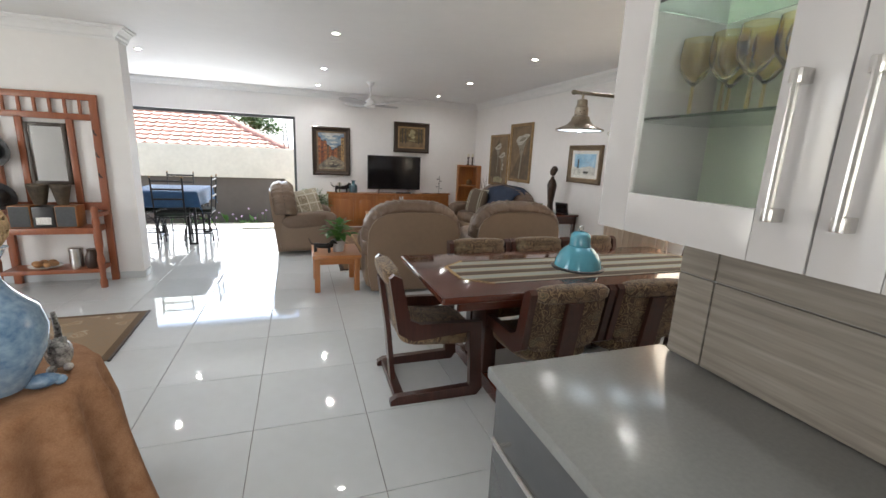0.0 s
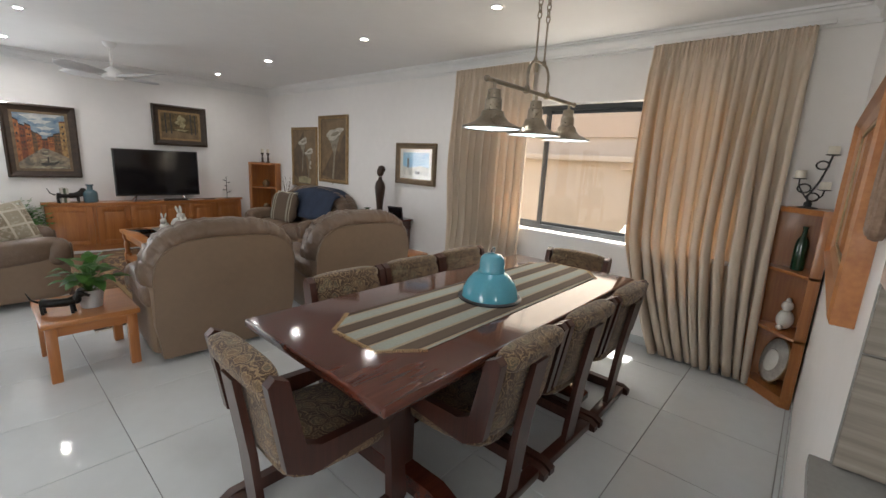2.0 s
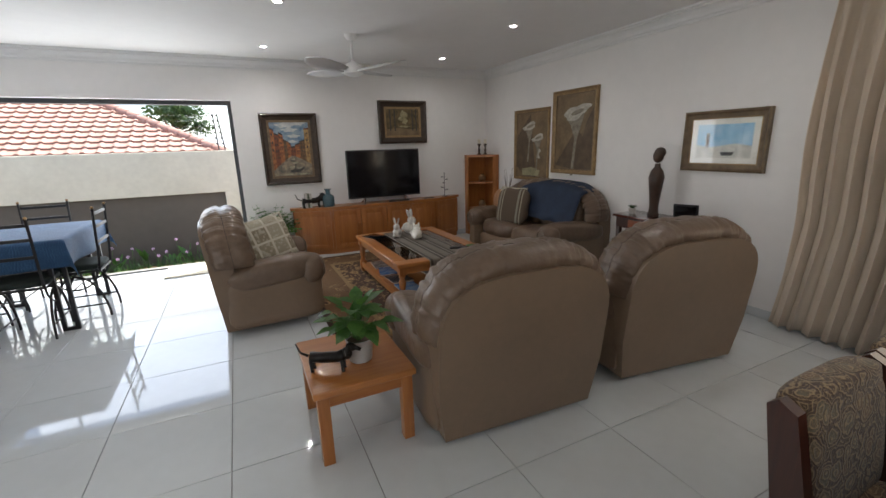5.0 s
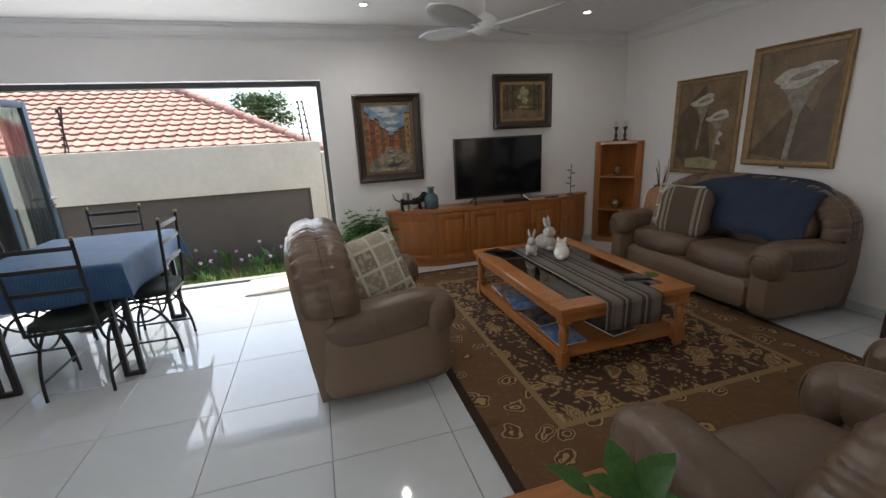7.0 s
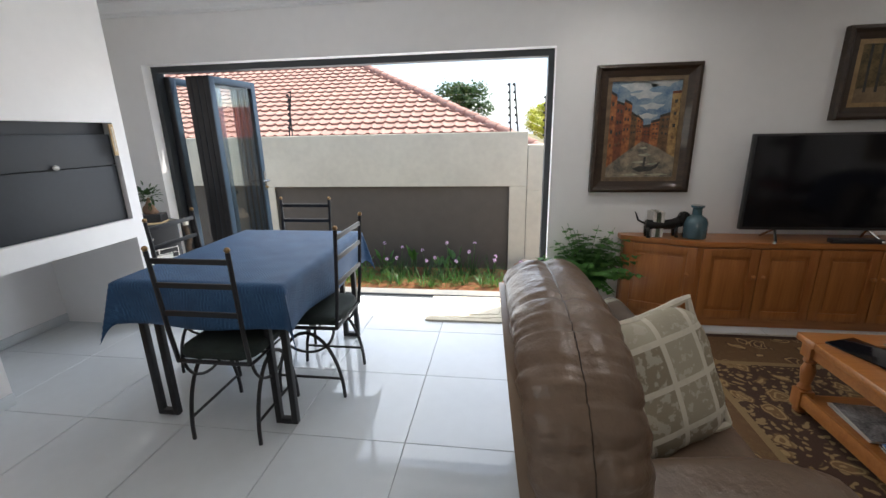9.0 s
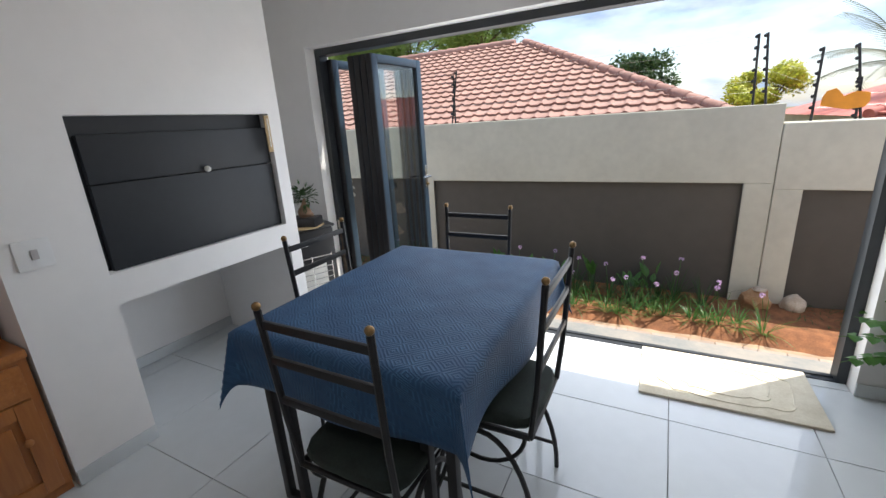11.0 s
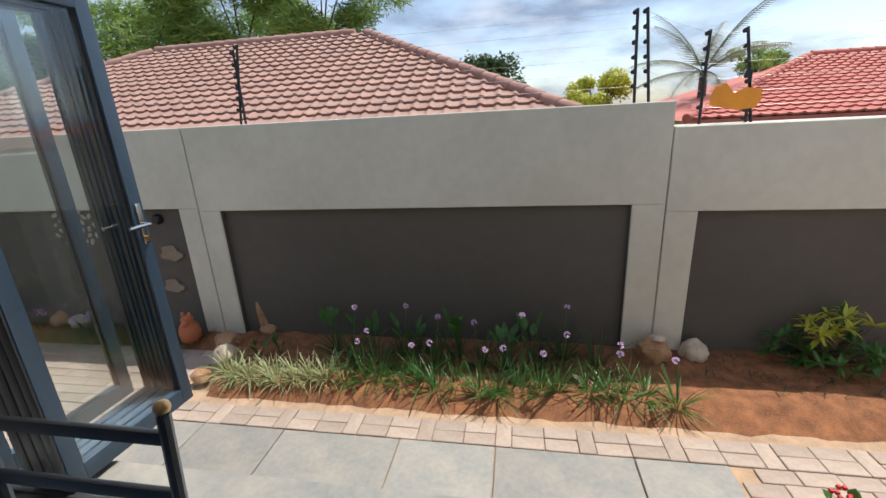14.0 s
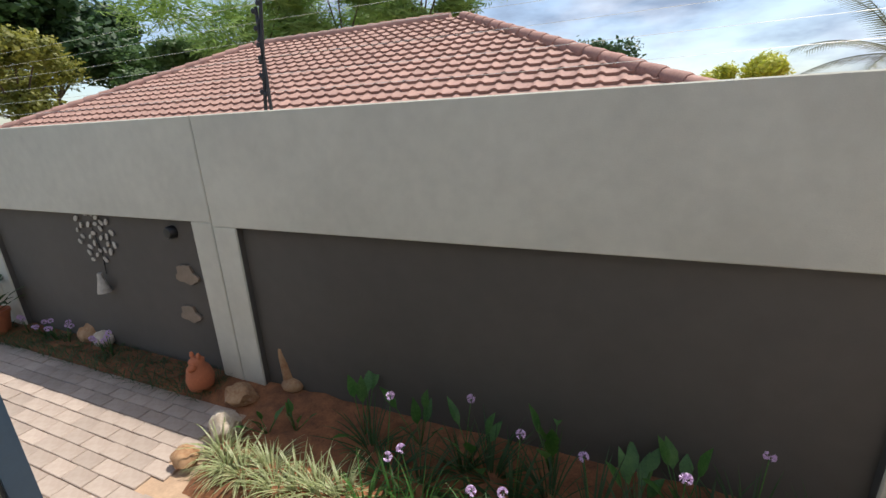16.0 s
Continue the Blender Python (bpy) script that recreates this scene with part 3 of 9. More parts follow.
def leaf(bm, base, way, length, width, droop=0.3):
    """A broad pointed leaf."""
    base, d = Vector(base), Vector(way).normalized()
    side = d.cross(Vector((0, 0, 1)))
    side = side.normalized() if side.length > 1e-3 else Vector((1, 0, 0))
    up = side.cross(d)
    pts, p = [], base.copy()
    for i, w in enumerate((0.05, 0.85, 1.0, 0.6, 0.03)):
        pts.append([bm.verts.new(p - side * w * width / 2 + up * 0.12 * w * width), bm.verts.new(p), bm.verts.new(p + side * w * width / 2 + up * 0.12 * w * width)])
        d = (d + Vector((0, 0, -droop / 4))).normalized()
        p = p + d * length / 4
    for a, b in zip(pts, pts[1:]):
        bm.faces.new((a[0], a[1], b[1], b[0]))
        bm.faces.new((a[1], a[2], b[2], b[1]))
    return bm

# ---- the large structure: living room, hall and kitchen ----
CEIL_Z, EAST, NORTH, WEST, OUT_Y, GROUND = 2.57, 3.98, 9.0, -3.75, 9.25, -0.5
OPEN_L, OPEN_R, OPEN_T = -3.19, 0.25, 2.075
WIN_Y0, WIN_Y1, WIN_Z0, WIN_Z1 = 1.75, 4.0, 0.86, 2.07

b = B()
box(b, WEST - 0.2, OPEN_L, NORTH, OUT_Y, GROUND, CEIL_Z + 0.3)
box(b, OPEN_R, EAST + 0.22, NORTH, OUT_Y, GROUND, CEIL_Z + 0.3)
box(b, OPEN_L, OPEN_R, NORTH, OUT_Y, OPEN_T, CEIL_Z + 0.3)
structure("wall_north", b, WALL, "white painted wall with the wide doorway to the garden", "wall")

b = B()
box(b, EAST, EAST + 0.22, 1.04, WIN_Y0, 0, CEIL_Z)
box(b, EAST, EAST + 0.22, WIN_Y1, NORTH, 0, CEIL_Z)
box(b, EAST, EAST + 0.22, WIN_Y0, WIN_Y1, 0, WIN_Z0)
box(b, EAST, EAST + 0.22, WIN_Y0, WIN_Y1, WIN_Z1, CEIL_Z)
structure("wall_east", b, WALL, "white painted wall with the curtained window", "wall")
structure("wall_south", bx(1.39, EAST, 1.04, 1.2, 0, CEIL_Z), WALL, "plain white wall beside the dining table", "wall")
structure("wall_kitchen", bx(1.39, 1.54, -2.5, 1.04, 0, CEIL_Z), WALL, "white wall behind the kitchen units", "wall")
structure("wall_hall", bx(-4.6, -1.38, 5.585, 5.80, 0, CEIL_Z), WALL, "white wall behind the hall stand", "wall")
# unseen wall, with a gap added for the hall's fill lamp
b = B()
box(b, -4.75, -4.6, -2.5, 1.55, 0, CEIL_Z)
box(b, -4.75, -4.6, 3.05, 5.585, 0, CEIL_Z)
box(b, -4.75, -4.6, 1.55, 3.05, 2.25, CEIL_Z)
structure("wall_hall_west", b, WALL, "plain white hall wall", "wall")
b = B()
box(b, -4.75, -1.3, -2.65, -2.5, 0, CEIL_Z)
box(b, 0.6, 1.54, -2.65, -2.5, 0, CEIL_Z)
box(b, -1.3, 0.6, -2.65, -2.5, 0, 0.95)
box(b, -1.3, 0.6, -2.65, -2.5, 2.05, CEIL_Z)
structure("wall_back", b, WALL, "plain white kitchen end wall", "wall")
structure("wall_west", bx(WEST - 0.2, WEST, 5.8, NORTH, 0, CEIL_Z), WALL, "plain white wall behind the chimney breast", "wall")

# chimney breast with a low niche and a boarded opening
b = B()
box(b, WEST, -2.92, 6.95, 7.29, 0, CEIL_Z)
box(b, WEST, -2.92, 8.33, 8.42, 0, CEIL_Z)
box(b, WEST, -2.92, 7.29, 8.33, 1.59, CEIL_Z)
box(b, WEST, -2.92, 7.29, 8.33, 0.745, 0.89)
box(b, WEST, -3.02, 7.29, 8.33, 0.89, 1.59)
structure("wall_chimney_breast", b, WALL, "white plastered chimney breast with a low niche", "wall")

structure("ceiling", bx(-4.75, EAST + 0.22, -2.65, NORTH, CEIL_Z, CEIL_Z + 0.12), CEIL, "smooth white ceiling", "ceiling")
structure("floor", bx(-4.75, EAST + 0.2, -2.65, OUT_Y - 0.09, GROUND, -0.012), GROUT, "grout bed under large glossy floor tiles", "floor")
floor_ob = bpy.data.objects["floor"]


def cornice(name, p0, p1, inward):
    """A stepped plaster moulding along the top of a wall."""
    p0, p1, n = Vector((*p0, 0)), Vector((*p1, 0)), Vector((*inward, 0))
    prof = [(0.0, 0.125), (0.016, 0.125), (0.016, 0.105), (0.03, 0.095), (0.036, 0.07), (0.06, 0.04), (0.075, 0.034), (0.075, 0.018), (0.10, 0.018), (0.10, 0.0), (0.0, 0.0)]
    b = B()
    ra = [b.verts.new(p0 + n * u + Vector((0, 0, CEIL_Z - 0.001 - v))) for u, v in prof]
    rb = [b.verts.new(p1 + n * u + Vector((0, 0, CEIL_Z - 0.001 - v))) for u, v in prof]
    for i in range(len(prof)):
        j = (i + 1) % len(prof)
        b.faces.new((ra[i], ra[j], rb[j], rb[i]))
    b.faces.new(ra)
    b.faces.new(list(reversed(rb)))
    structure(name, b, CORNICE, "white stepped plaster cornice", "cornice", 20)


cornice("trim_cornice_north", (WEST, NORTH), (EAST, NORTH), (0, -1))
cornice("trim_cornice_east", (EAST, 1.2), (EAST, NORTH), (-1, 0))
cornice("trim_cornice_south", (1.39, 1.2), (EAST, 1.2), (0, 1))
cornice("trim_cornice_chimney", (-2.92, 6.95), (-2.92, 8.42), (1, 0))
cornice("trim_cornice_hall", (-4.6, 5.585), (-1.38, 5.585), (0, -1))
cornice("trim_cornice_pier", (-1.38, 5.485), (-1.38, 5.80), (1, 0))


def skirting(name, x0, x1, y0, y1):
    structure(name, bx(x0, x1, y0, y1, 0.001, 0.075, bevel=0.004), TILE, "white tile skirting along the wall", "skirting")


skirting("baseboard_north", OPEN_R, EAST, NORTH - 0.01, NORTH)
skirting("baseboard_east", EAST - 0.01, EAST, 1.2, NORTH - 0.01)
skirting("baseboard_south", 1.39, EAST - 0.01, 1.2, 1.21)
skirting("baseboard_hall", -4.6, -1.38, 5.575, 5.585)
skirting("baseboard_pier", -1.38, -1.37, 5.575, 5.80)
skirting("baseboard_chimney", -2.92, -2.91, 6.95, 7.29)
skirting("baseboard_niche", WEST, WEST + 0.01, 7.29, 8.33)

# boarded opening above the niche
hatch = thing("wall_hatch", pose(-2.97, 7.79, 0.89), "dark slate-coloured boarded hatch with a white knob", "hatch")
part("back_board", bx(-0.04, -0.025, -0.53, 0.535, 0.0, 0.70), TEAL_BOARD, hatch)
part("upper_panel", bx(-0.02, 0.012, -0.46, 0.535, 0.405, 0.62, bevel=0.004), TEAL_BOARD, hatch)
part("lower_panel", bx(-0.02, 0.014, -0.46, 0.535, 0.0, 0.40, bevel=0.004), TEAL_BOARD, hatch)
part("knob", ball(B(), (0.028, 0.09, 0.415), (0.02, 0.017, 0.017)), CERAMIC_W, hatch, "white knob")
thermo = thing("wall_thermometer", pose(-2.914, 8.30, 1.36), "small pale wooden wall thermometer", "thermometer")
part("plate", bx(0, 0.01, -0.018, 0.018, 0, 0.22, bevel=0.006), FRINGE, thermo)
part("glass_tube", bx(0.01, 0.014, -0.003, 0.003, 0.03, 0.2), CERAMIC_W, thermo)
sw = thing("light_switch", pose(-2.92, 7.06, 1.06), "white plastic light switch plate", "switch")
part("plate", bx(0, 0.012, -0.06, 0.06, -0.06, 0.06, bevel=0.006), WHITE, sw)
part("rocker", bx(0.012, 0.018, -0.012, 0.012, -0.02, 0.02, bevel=0.003), CABINET_W, sw)
sw = thing("light_switch", pose(-1.62, 5.585, 1.30, 0, 0, -90), "white plastic light switch plate", "switch")
part("plate", bx(0, 0.012, -0.035, 0.035, -0.06, 0.06, bevel=0.006), WHITE, sw)
part("rocker", bx(0.012, 0.018, -0.012, 0.012, -0.02, 0.02, bevel=0.003), CABINET_W, sw)

# ---- window with sliding sash ----
win = thing("window_1", pose(EAST + 0.13, 0, 0), "charcoal aluminium sliding window on a white sill", "window")
tagged(win, "", "", "", "structure")
fw = 0.045
part("window_frame", box(box(box(box(B(), -0.03, 0.03, WIN_Y0, WIN_Y1, WIN_Z0, WIN_Z0 + fw), -0.03, 0.03, WIN_Y0, WIN_Y1, WIN_Z1 - fw, WIN_Z1), -0.03, 0.03, WIN_Y0, WIN_Y0 + fw, WIN_Z0, WIN_Z1), -0.03, 0.03, WIN_Y1 - fw, WIN_Y1, WIN_Z0, WIN_Z1), BLACK_ALU, win)
for ya, yb, xo in ((WIN_Y0 + fw, 2.485, 0.0), (2.485, 3.46, 0.012), (3.40, WIN_Y1 - fw, -0.014)):
    b = B()
    s = 0.03
    box(b, xo - 0.012, xo + 0.012, ya, ya + s, WIN_Z0 + fw, WIN_Z1 - fw)
    box(b, xo - 0.012, xo + 0.012, yb - s, yb, WIN_Z0 + fw, WIN_Z1 - fw)
    box(b, xo - 0.012, xo + 0.012, ya + s, yb - s, WIN_Z0 + fw, WIN_Z0 + fw + s)
    box(b, xo - 0.012, xo + 0.012, ya + s, yb - s, WIN_Z1 - fw - s, WIN_Z1 - fw)
    sash = part("sash", b, BLACK_ALU, win)
    g = part("pane", bx(xo - 0.003, xo + 0.003, ya + s, yb - s, WIN_Z0 + fw + s, WIN_Z1 - fw - s), PANE, sash)
    g.visible_shadow = False
part("window_sill", bx(-0.17, -0.03, WIN_Y0 - 0.03, WIN_Y1 + 0.03, WIN_Z0 - 0.03, WIN_Z0 + 0.002, bevel=0.004), WHITE, win)

w2 = thing("window_2", pose(-0.35, -2.6, 0.95), "charcoal aluminium kitchen window", "window")
tagged(w2, "", "", "", "structure")
part("window_frame", box(box(box(box(box(B(), -0.95, 0.95, -0.02, 0.02, 0, 0.05), -0.95, 0.95, -0.02, 0.02, 1.05, 1.10), -0.95, -0.90, -0.02, 0.02, 0.05, 1.05), 0.90, 0.95, -0.02, 0.02, 0.05, 1.05), -0.02, 0.02, -0.02, 0.02, 0.05, 1.05), BLACK_ALU, w2)
part("pane", bx(-0.90, 0.90, -0.003, 0.003, 0.05, 1.05), PANE, w2).visible_shadow = False

# neighbour's house beyond the window
b = B()
box(b, 6.3, 6.6, -4.0, 9.2, GROUND, 1.60)
box(b, 6.5, 6.8, -4.0, 9.2, 1.60, 5.2)
nh = thing("neighbour_building", pose(0, 0, 0), "peach plastered neighbouring building with a ledge", "building")
part("wall", b, PEACH, nh)
part("ledge", bx(6.16, 6.52, -4.0, 9.2, 1.60, 1.68, bevel=0.012), PEACH, nh)
part("bracket", bx(6.2, 6.3, 3.2, 3.4, 1.50, 1.60, bevel=0.01), PEACH_DEEP, nh)
part("upper_wall", bx(6.46, 6.5, -4.0, 9.2, 1.95, 5.2), PEACH_DEEP, nh, "deeper orange upper wall")

# ---- folding doors, pushed open in a stack ----
fd = thing("door_1", pose(0, 0, 0), "blue-grey aluminium folding doors stacked open beside the doorway", "door")
tagged(fd, "", "", "", "structure")
b = B()
box(b, OPEN_L, OPEN_L + 0.045, 9.10, 9.19, 0, OPEN_T)
box(b, OPEN_R - 0.045, OPEN_R, 9.10, 9.19, 0, OPEN_T)
box(b, OPEN_L + 0.045, OPEN_R - 0.045, 9.10, 9.19, OPEN_T - 0.05, OPEN_T)
part("door_frame", b, BLACK_ALU, fd, "charcoal aluminium frame")
part("track", box(box(B(), OPEN_L + 0.045, OPEN_R - 0.045, 9.105, 9.185, -0.010, 0.004), OPEN_L + 0.045, OPEN_R - 0.045, 9.14, 9.15, 0.004, 0.012), BLACK_ALU, fd)


def door_leaf(m, w=0.635, h=1.98, handle=False):
    """One glazed leaf, hinged at its origin and reaching along +x."""
    b, s, d = B(), 0.062, 0.026
    box(b, 0, s, -d, d, 0, h, bevel=0.004)
    box(b, w - s, w, -d, d, 0, h, bevel=0.004)
    box(b, s, w - s, -d, d, 0, 0.085, bevel=0.004)
    box(b, s, w - s, -d, d, h - s, h, bevel=0.004)
    for k in range(4):
        box(b, -0.004, 0.0, -d + 0.006 + k * 0.012, -d + 0.012 + k * 0.012, 0.02, h - 0.02)
    lf = part("leaf", b, BLUE_ALU, fd, "", m)
    part("edge_seal", bx(-0.012, -0.0045, -d, d, 0.0, h, bevel=0.003), DARK_PLASTIC, lf, "black rubber edge seal")
    g = part("pane", bx(s - 0.01, w - s + 0.01, -0.004, 0.004, 0.08, h - s + 0.01), PANE, lf)
    g.visible_shadow = False
    part("gasket", box(box(B(), s, s + 0.008, -0.012, 0.012, 0.085, h - s), w - s - 0.008, w - s, -0.012, 0.012, 0.085, h - s), DARK_PLASTIC, lf)
    if handle:
        hb = B()
        box(hb, w - 0.045, w - 0.02, -d - 0.01, -d, 0.90, 1.10, bevel=0.004)
        tube(hb, [(w - 0.032, -d - 0.008, 1.0), (w - 0.032, -d - 0.05, 1.0), (w - 0.14, -d - 0.055, 1.0)], 0.009, 8)
        tube(hb, [(w - 0.032, d, 1.0), (w - 0.032, d + 0.05, 1.0), (w - 0.14, d + 0.055, 1.0)], 0.009, 8)
        part("handle", hb, CHROME, lf, "steel lever handle")
        part("lock_cylinder", lathe(B(), [(0.012, 0), (0.012, 0.016)], 10, Matrix.Translation((w - 0.032, -d - 0.012, 0.93)) @ Matrix.Rotation(radians(90), 4, "X")), BRASS, lf)
    return lf


door_leaf(pose(-3.105, 9.17, 0.02, 0, 0, 88))
for i, x in enumerate((-2.895, -2.838, -2.78)):
    door_leaf(pose(x, 9.17, 0.02, 0, 0, 89.0 - i * 0.8))
door_leaf(pose(-2.722, 9.165, 0.02, 0, 0, 86.0), handle=True)
structure("door_sill", bx(OPEN_L, OPEN_R, 9.165, 9.36, GROUND, -0.014, bevel=0.006), SLATE, "grey slate door sill", "sill")

# ---- garden ----
b = box(B(), -400, 400, -400, 400, GROUND - 0.3, GROUND - 0.06)
structure("ground", b, GRASS_GROUND, "rough ground that runs on to the horizon", "ground")
structure("pavement_bed", bx(-12, 6.0, 9.25, 11.45, GROUND - 0.06, GROUND - 0.014), SAND, "sandy joints of the garden paving", "paving")
pav = bpy.data.objects["pavement_bed"]

# planting bed: a low heap of red soil
b = B()
nx, ny = 90, 16
grid = []
for i in range(nx + 1):
    row = []
    x = -9.0 + 13.0 * i / nx
    y_front = 10.44 if x > -3.36 else 11.06
    y_front += 0.02 * noise.noise(Vector((x * 3, 0, 0)))
    for j in range(ny + 1):
        t = j / ny
        y = y_front + (11.515 - y_front) * t
        z = GROUND - 0.02 + 0.075 * min(1, t * 5) + 0.025 * noise.noise(Vector((x * 6, y * 6, 2))) * min(1, t * 6) + 0.015 * noise.noise(Vector((x * 17, y * 17, 5)))
        row.append(b.verts.new((x, y, z)))
    grid.append(row)
for i in range(nx):
    for j in range(ny):
        b.faces.new((grid[i][j], grid[i + 1][j], grid[i + 1][j + 1], grid[i][j + 1]))
structure("ground_bed", b, SOIL, "red-orange garden soil in the planting bed", "soil", 180)

# boundary wall: plastered panels with recessed taupe fields
TOP_A, TOP_B = 1.47, 1.30
gw = thing("boundary_wall", pose(0, 0, 0), "cream plastered garden wall with recessed dark taupe panels", "wall")
tagged(gw, "", "", "", "structure")
FACE, BACK = 11.30, 11.62


def wall_panel(x0, x1, r0, r1, rec_top, top):
    b = B()
    box(b, x0, r0, FACE, BACK, GROUND - 0.2, rec_top)
    box(b, r1, x1, FACE, BACK, GROUND - 0.2, rec_top)
    box(b, x0, x1, FACE, BACK, rec_top, top)
    bmesh.ops.bevel(b, geom=[e for e in b.edges if all(abs(v.co.y - FACE) < 1e-4 for v in e.verts)], offset=0.006, segments=1, affect="EDGES")
    part("panel", b, GARDEN_WALL, gw)
    lb = B()
    for xa, xb in ((r0, r0 + 0.004), (r1 - 0.004, r1)):
        box(lb, xa, xb, FACE + 0.012, FACE + 0.22, GROUND - 0.2, rec_top - 0.004)
    box(lb, r0, r1, FACE + 0.012, FACE + 0.22, rec_top - 0.004, rec_top - 0.001)
    part("reveal", lb, TAUPE, gw)
    part("recess", bx(r0, r1, FACE + 0.22, BACK - 0.02, GROUND - 0.2, rec_top), TAUPE, gw, "dark taupe recessed field")


wall_panel(-9.2, -6.85, -9.0, -7.05, 0.78, TOP_A)
wall_panel(-6.84, -3.652, -6.62, -3.85, 0.78, TOP_A)
wall_panel(-3.645, 0.20, -3.44, -0.03, 0.755, TOP_A)
wall_panel(0.207, 4.4, 0.425, 4.1, 0.70, TOP_B)
part("joint", bx(-9.2, 4.4, FACE + 0.05, BACK - 0.03, GROUND - 0.2, 1.25), TAUPE, gw)
structure("wall_garden_east", bx(4.4, 4.6, 9.25, 11.62, GROUND - 0.2, 1.3), GARDEN_WALL, "cream garden wall end", "wall")

# electric fence posts
fence = thing("electric_fence", pose(0, 0, 0), "black electric fence posts with insulators and thin wires", "fence")


def fence_post(x, z0, lean_x, h=0.62):
    b = B()
    top = Vector((x + lean_x, 11.5, z0 + h))
    foot = Vector((x, 11.5, z0 - 0.12))
    tube(b, [foot, top], 0.011, 6)
    for k in range(6):
        p = foot.lerp(top, 0.32 + 0.13 * k)
        lathe(b, [(0.006, -0.014), (0.016, -0.011), (0.010, 0), (0.016, 0.011), (0.006, 0.014)], 8, Matrix.Translation((p.x - 0.016, p.y, p.z)) @ Matrix.Rotation(radians(90), 4, "X"))
    part("post", b, IRON, fence)
    return foot, top


posts = [fence_post(*a) for a in ((-3.23, TOP_A, 0.11), (-3.165, TOP_A, 0.0, 0.58), (-0.02, TOP_A, -0.03), (0.085, TOP_A, -0.07), (0.43, TOP_B, 0.0), (0.79, TOP_B, -0.13), (0.74, TOP_B, -0.02, 0.35), (-7.3, TOP_A, 0.05), (3.2, TOP_B, 0.0))]
for (fa, ta), (fb, tb) in ((posts[0], posts[2]), (posts[4], posts[5]), (posts[7], posts[0]), (posts[5], posts[8]), (posts[3], posts[4])):
    for k in range(6):
        pa, pb = fa.lerp(ta, 0.32 + 0.13 * k), fb.lerp(tb, 0.32 + 0.13 * k)
        mid = (pa + pb) / 2 - Vector((0, 0, 0.01))
        part("wire", tube(B(), [pa, mid, pb], 0.0011, 3), CHROME, fence)
b = B()
pts = [(0.47, 1.43), (0.55, 1.41), (0.66, 1.385), (0.77, 1.40), (0.80, 1.45), (0.79, 1.52), (0.70, 1.535), (0.62, 1.50), (0.585, 1.545), (0.56, 1.57), (0.50, 1.55), (0.475, 1.50)]
prism(b, pts, 11.47, 11.476)
solo("warning_tag", b, ORANGE_TAG, Matrix(), "torn orange plastic warning tag on the fence", "sign")


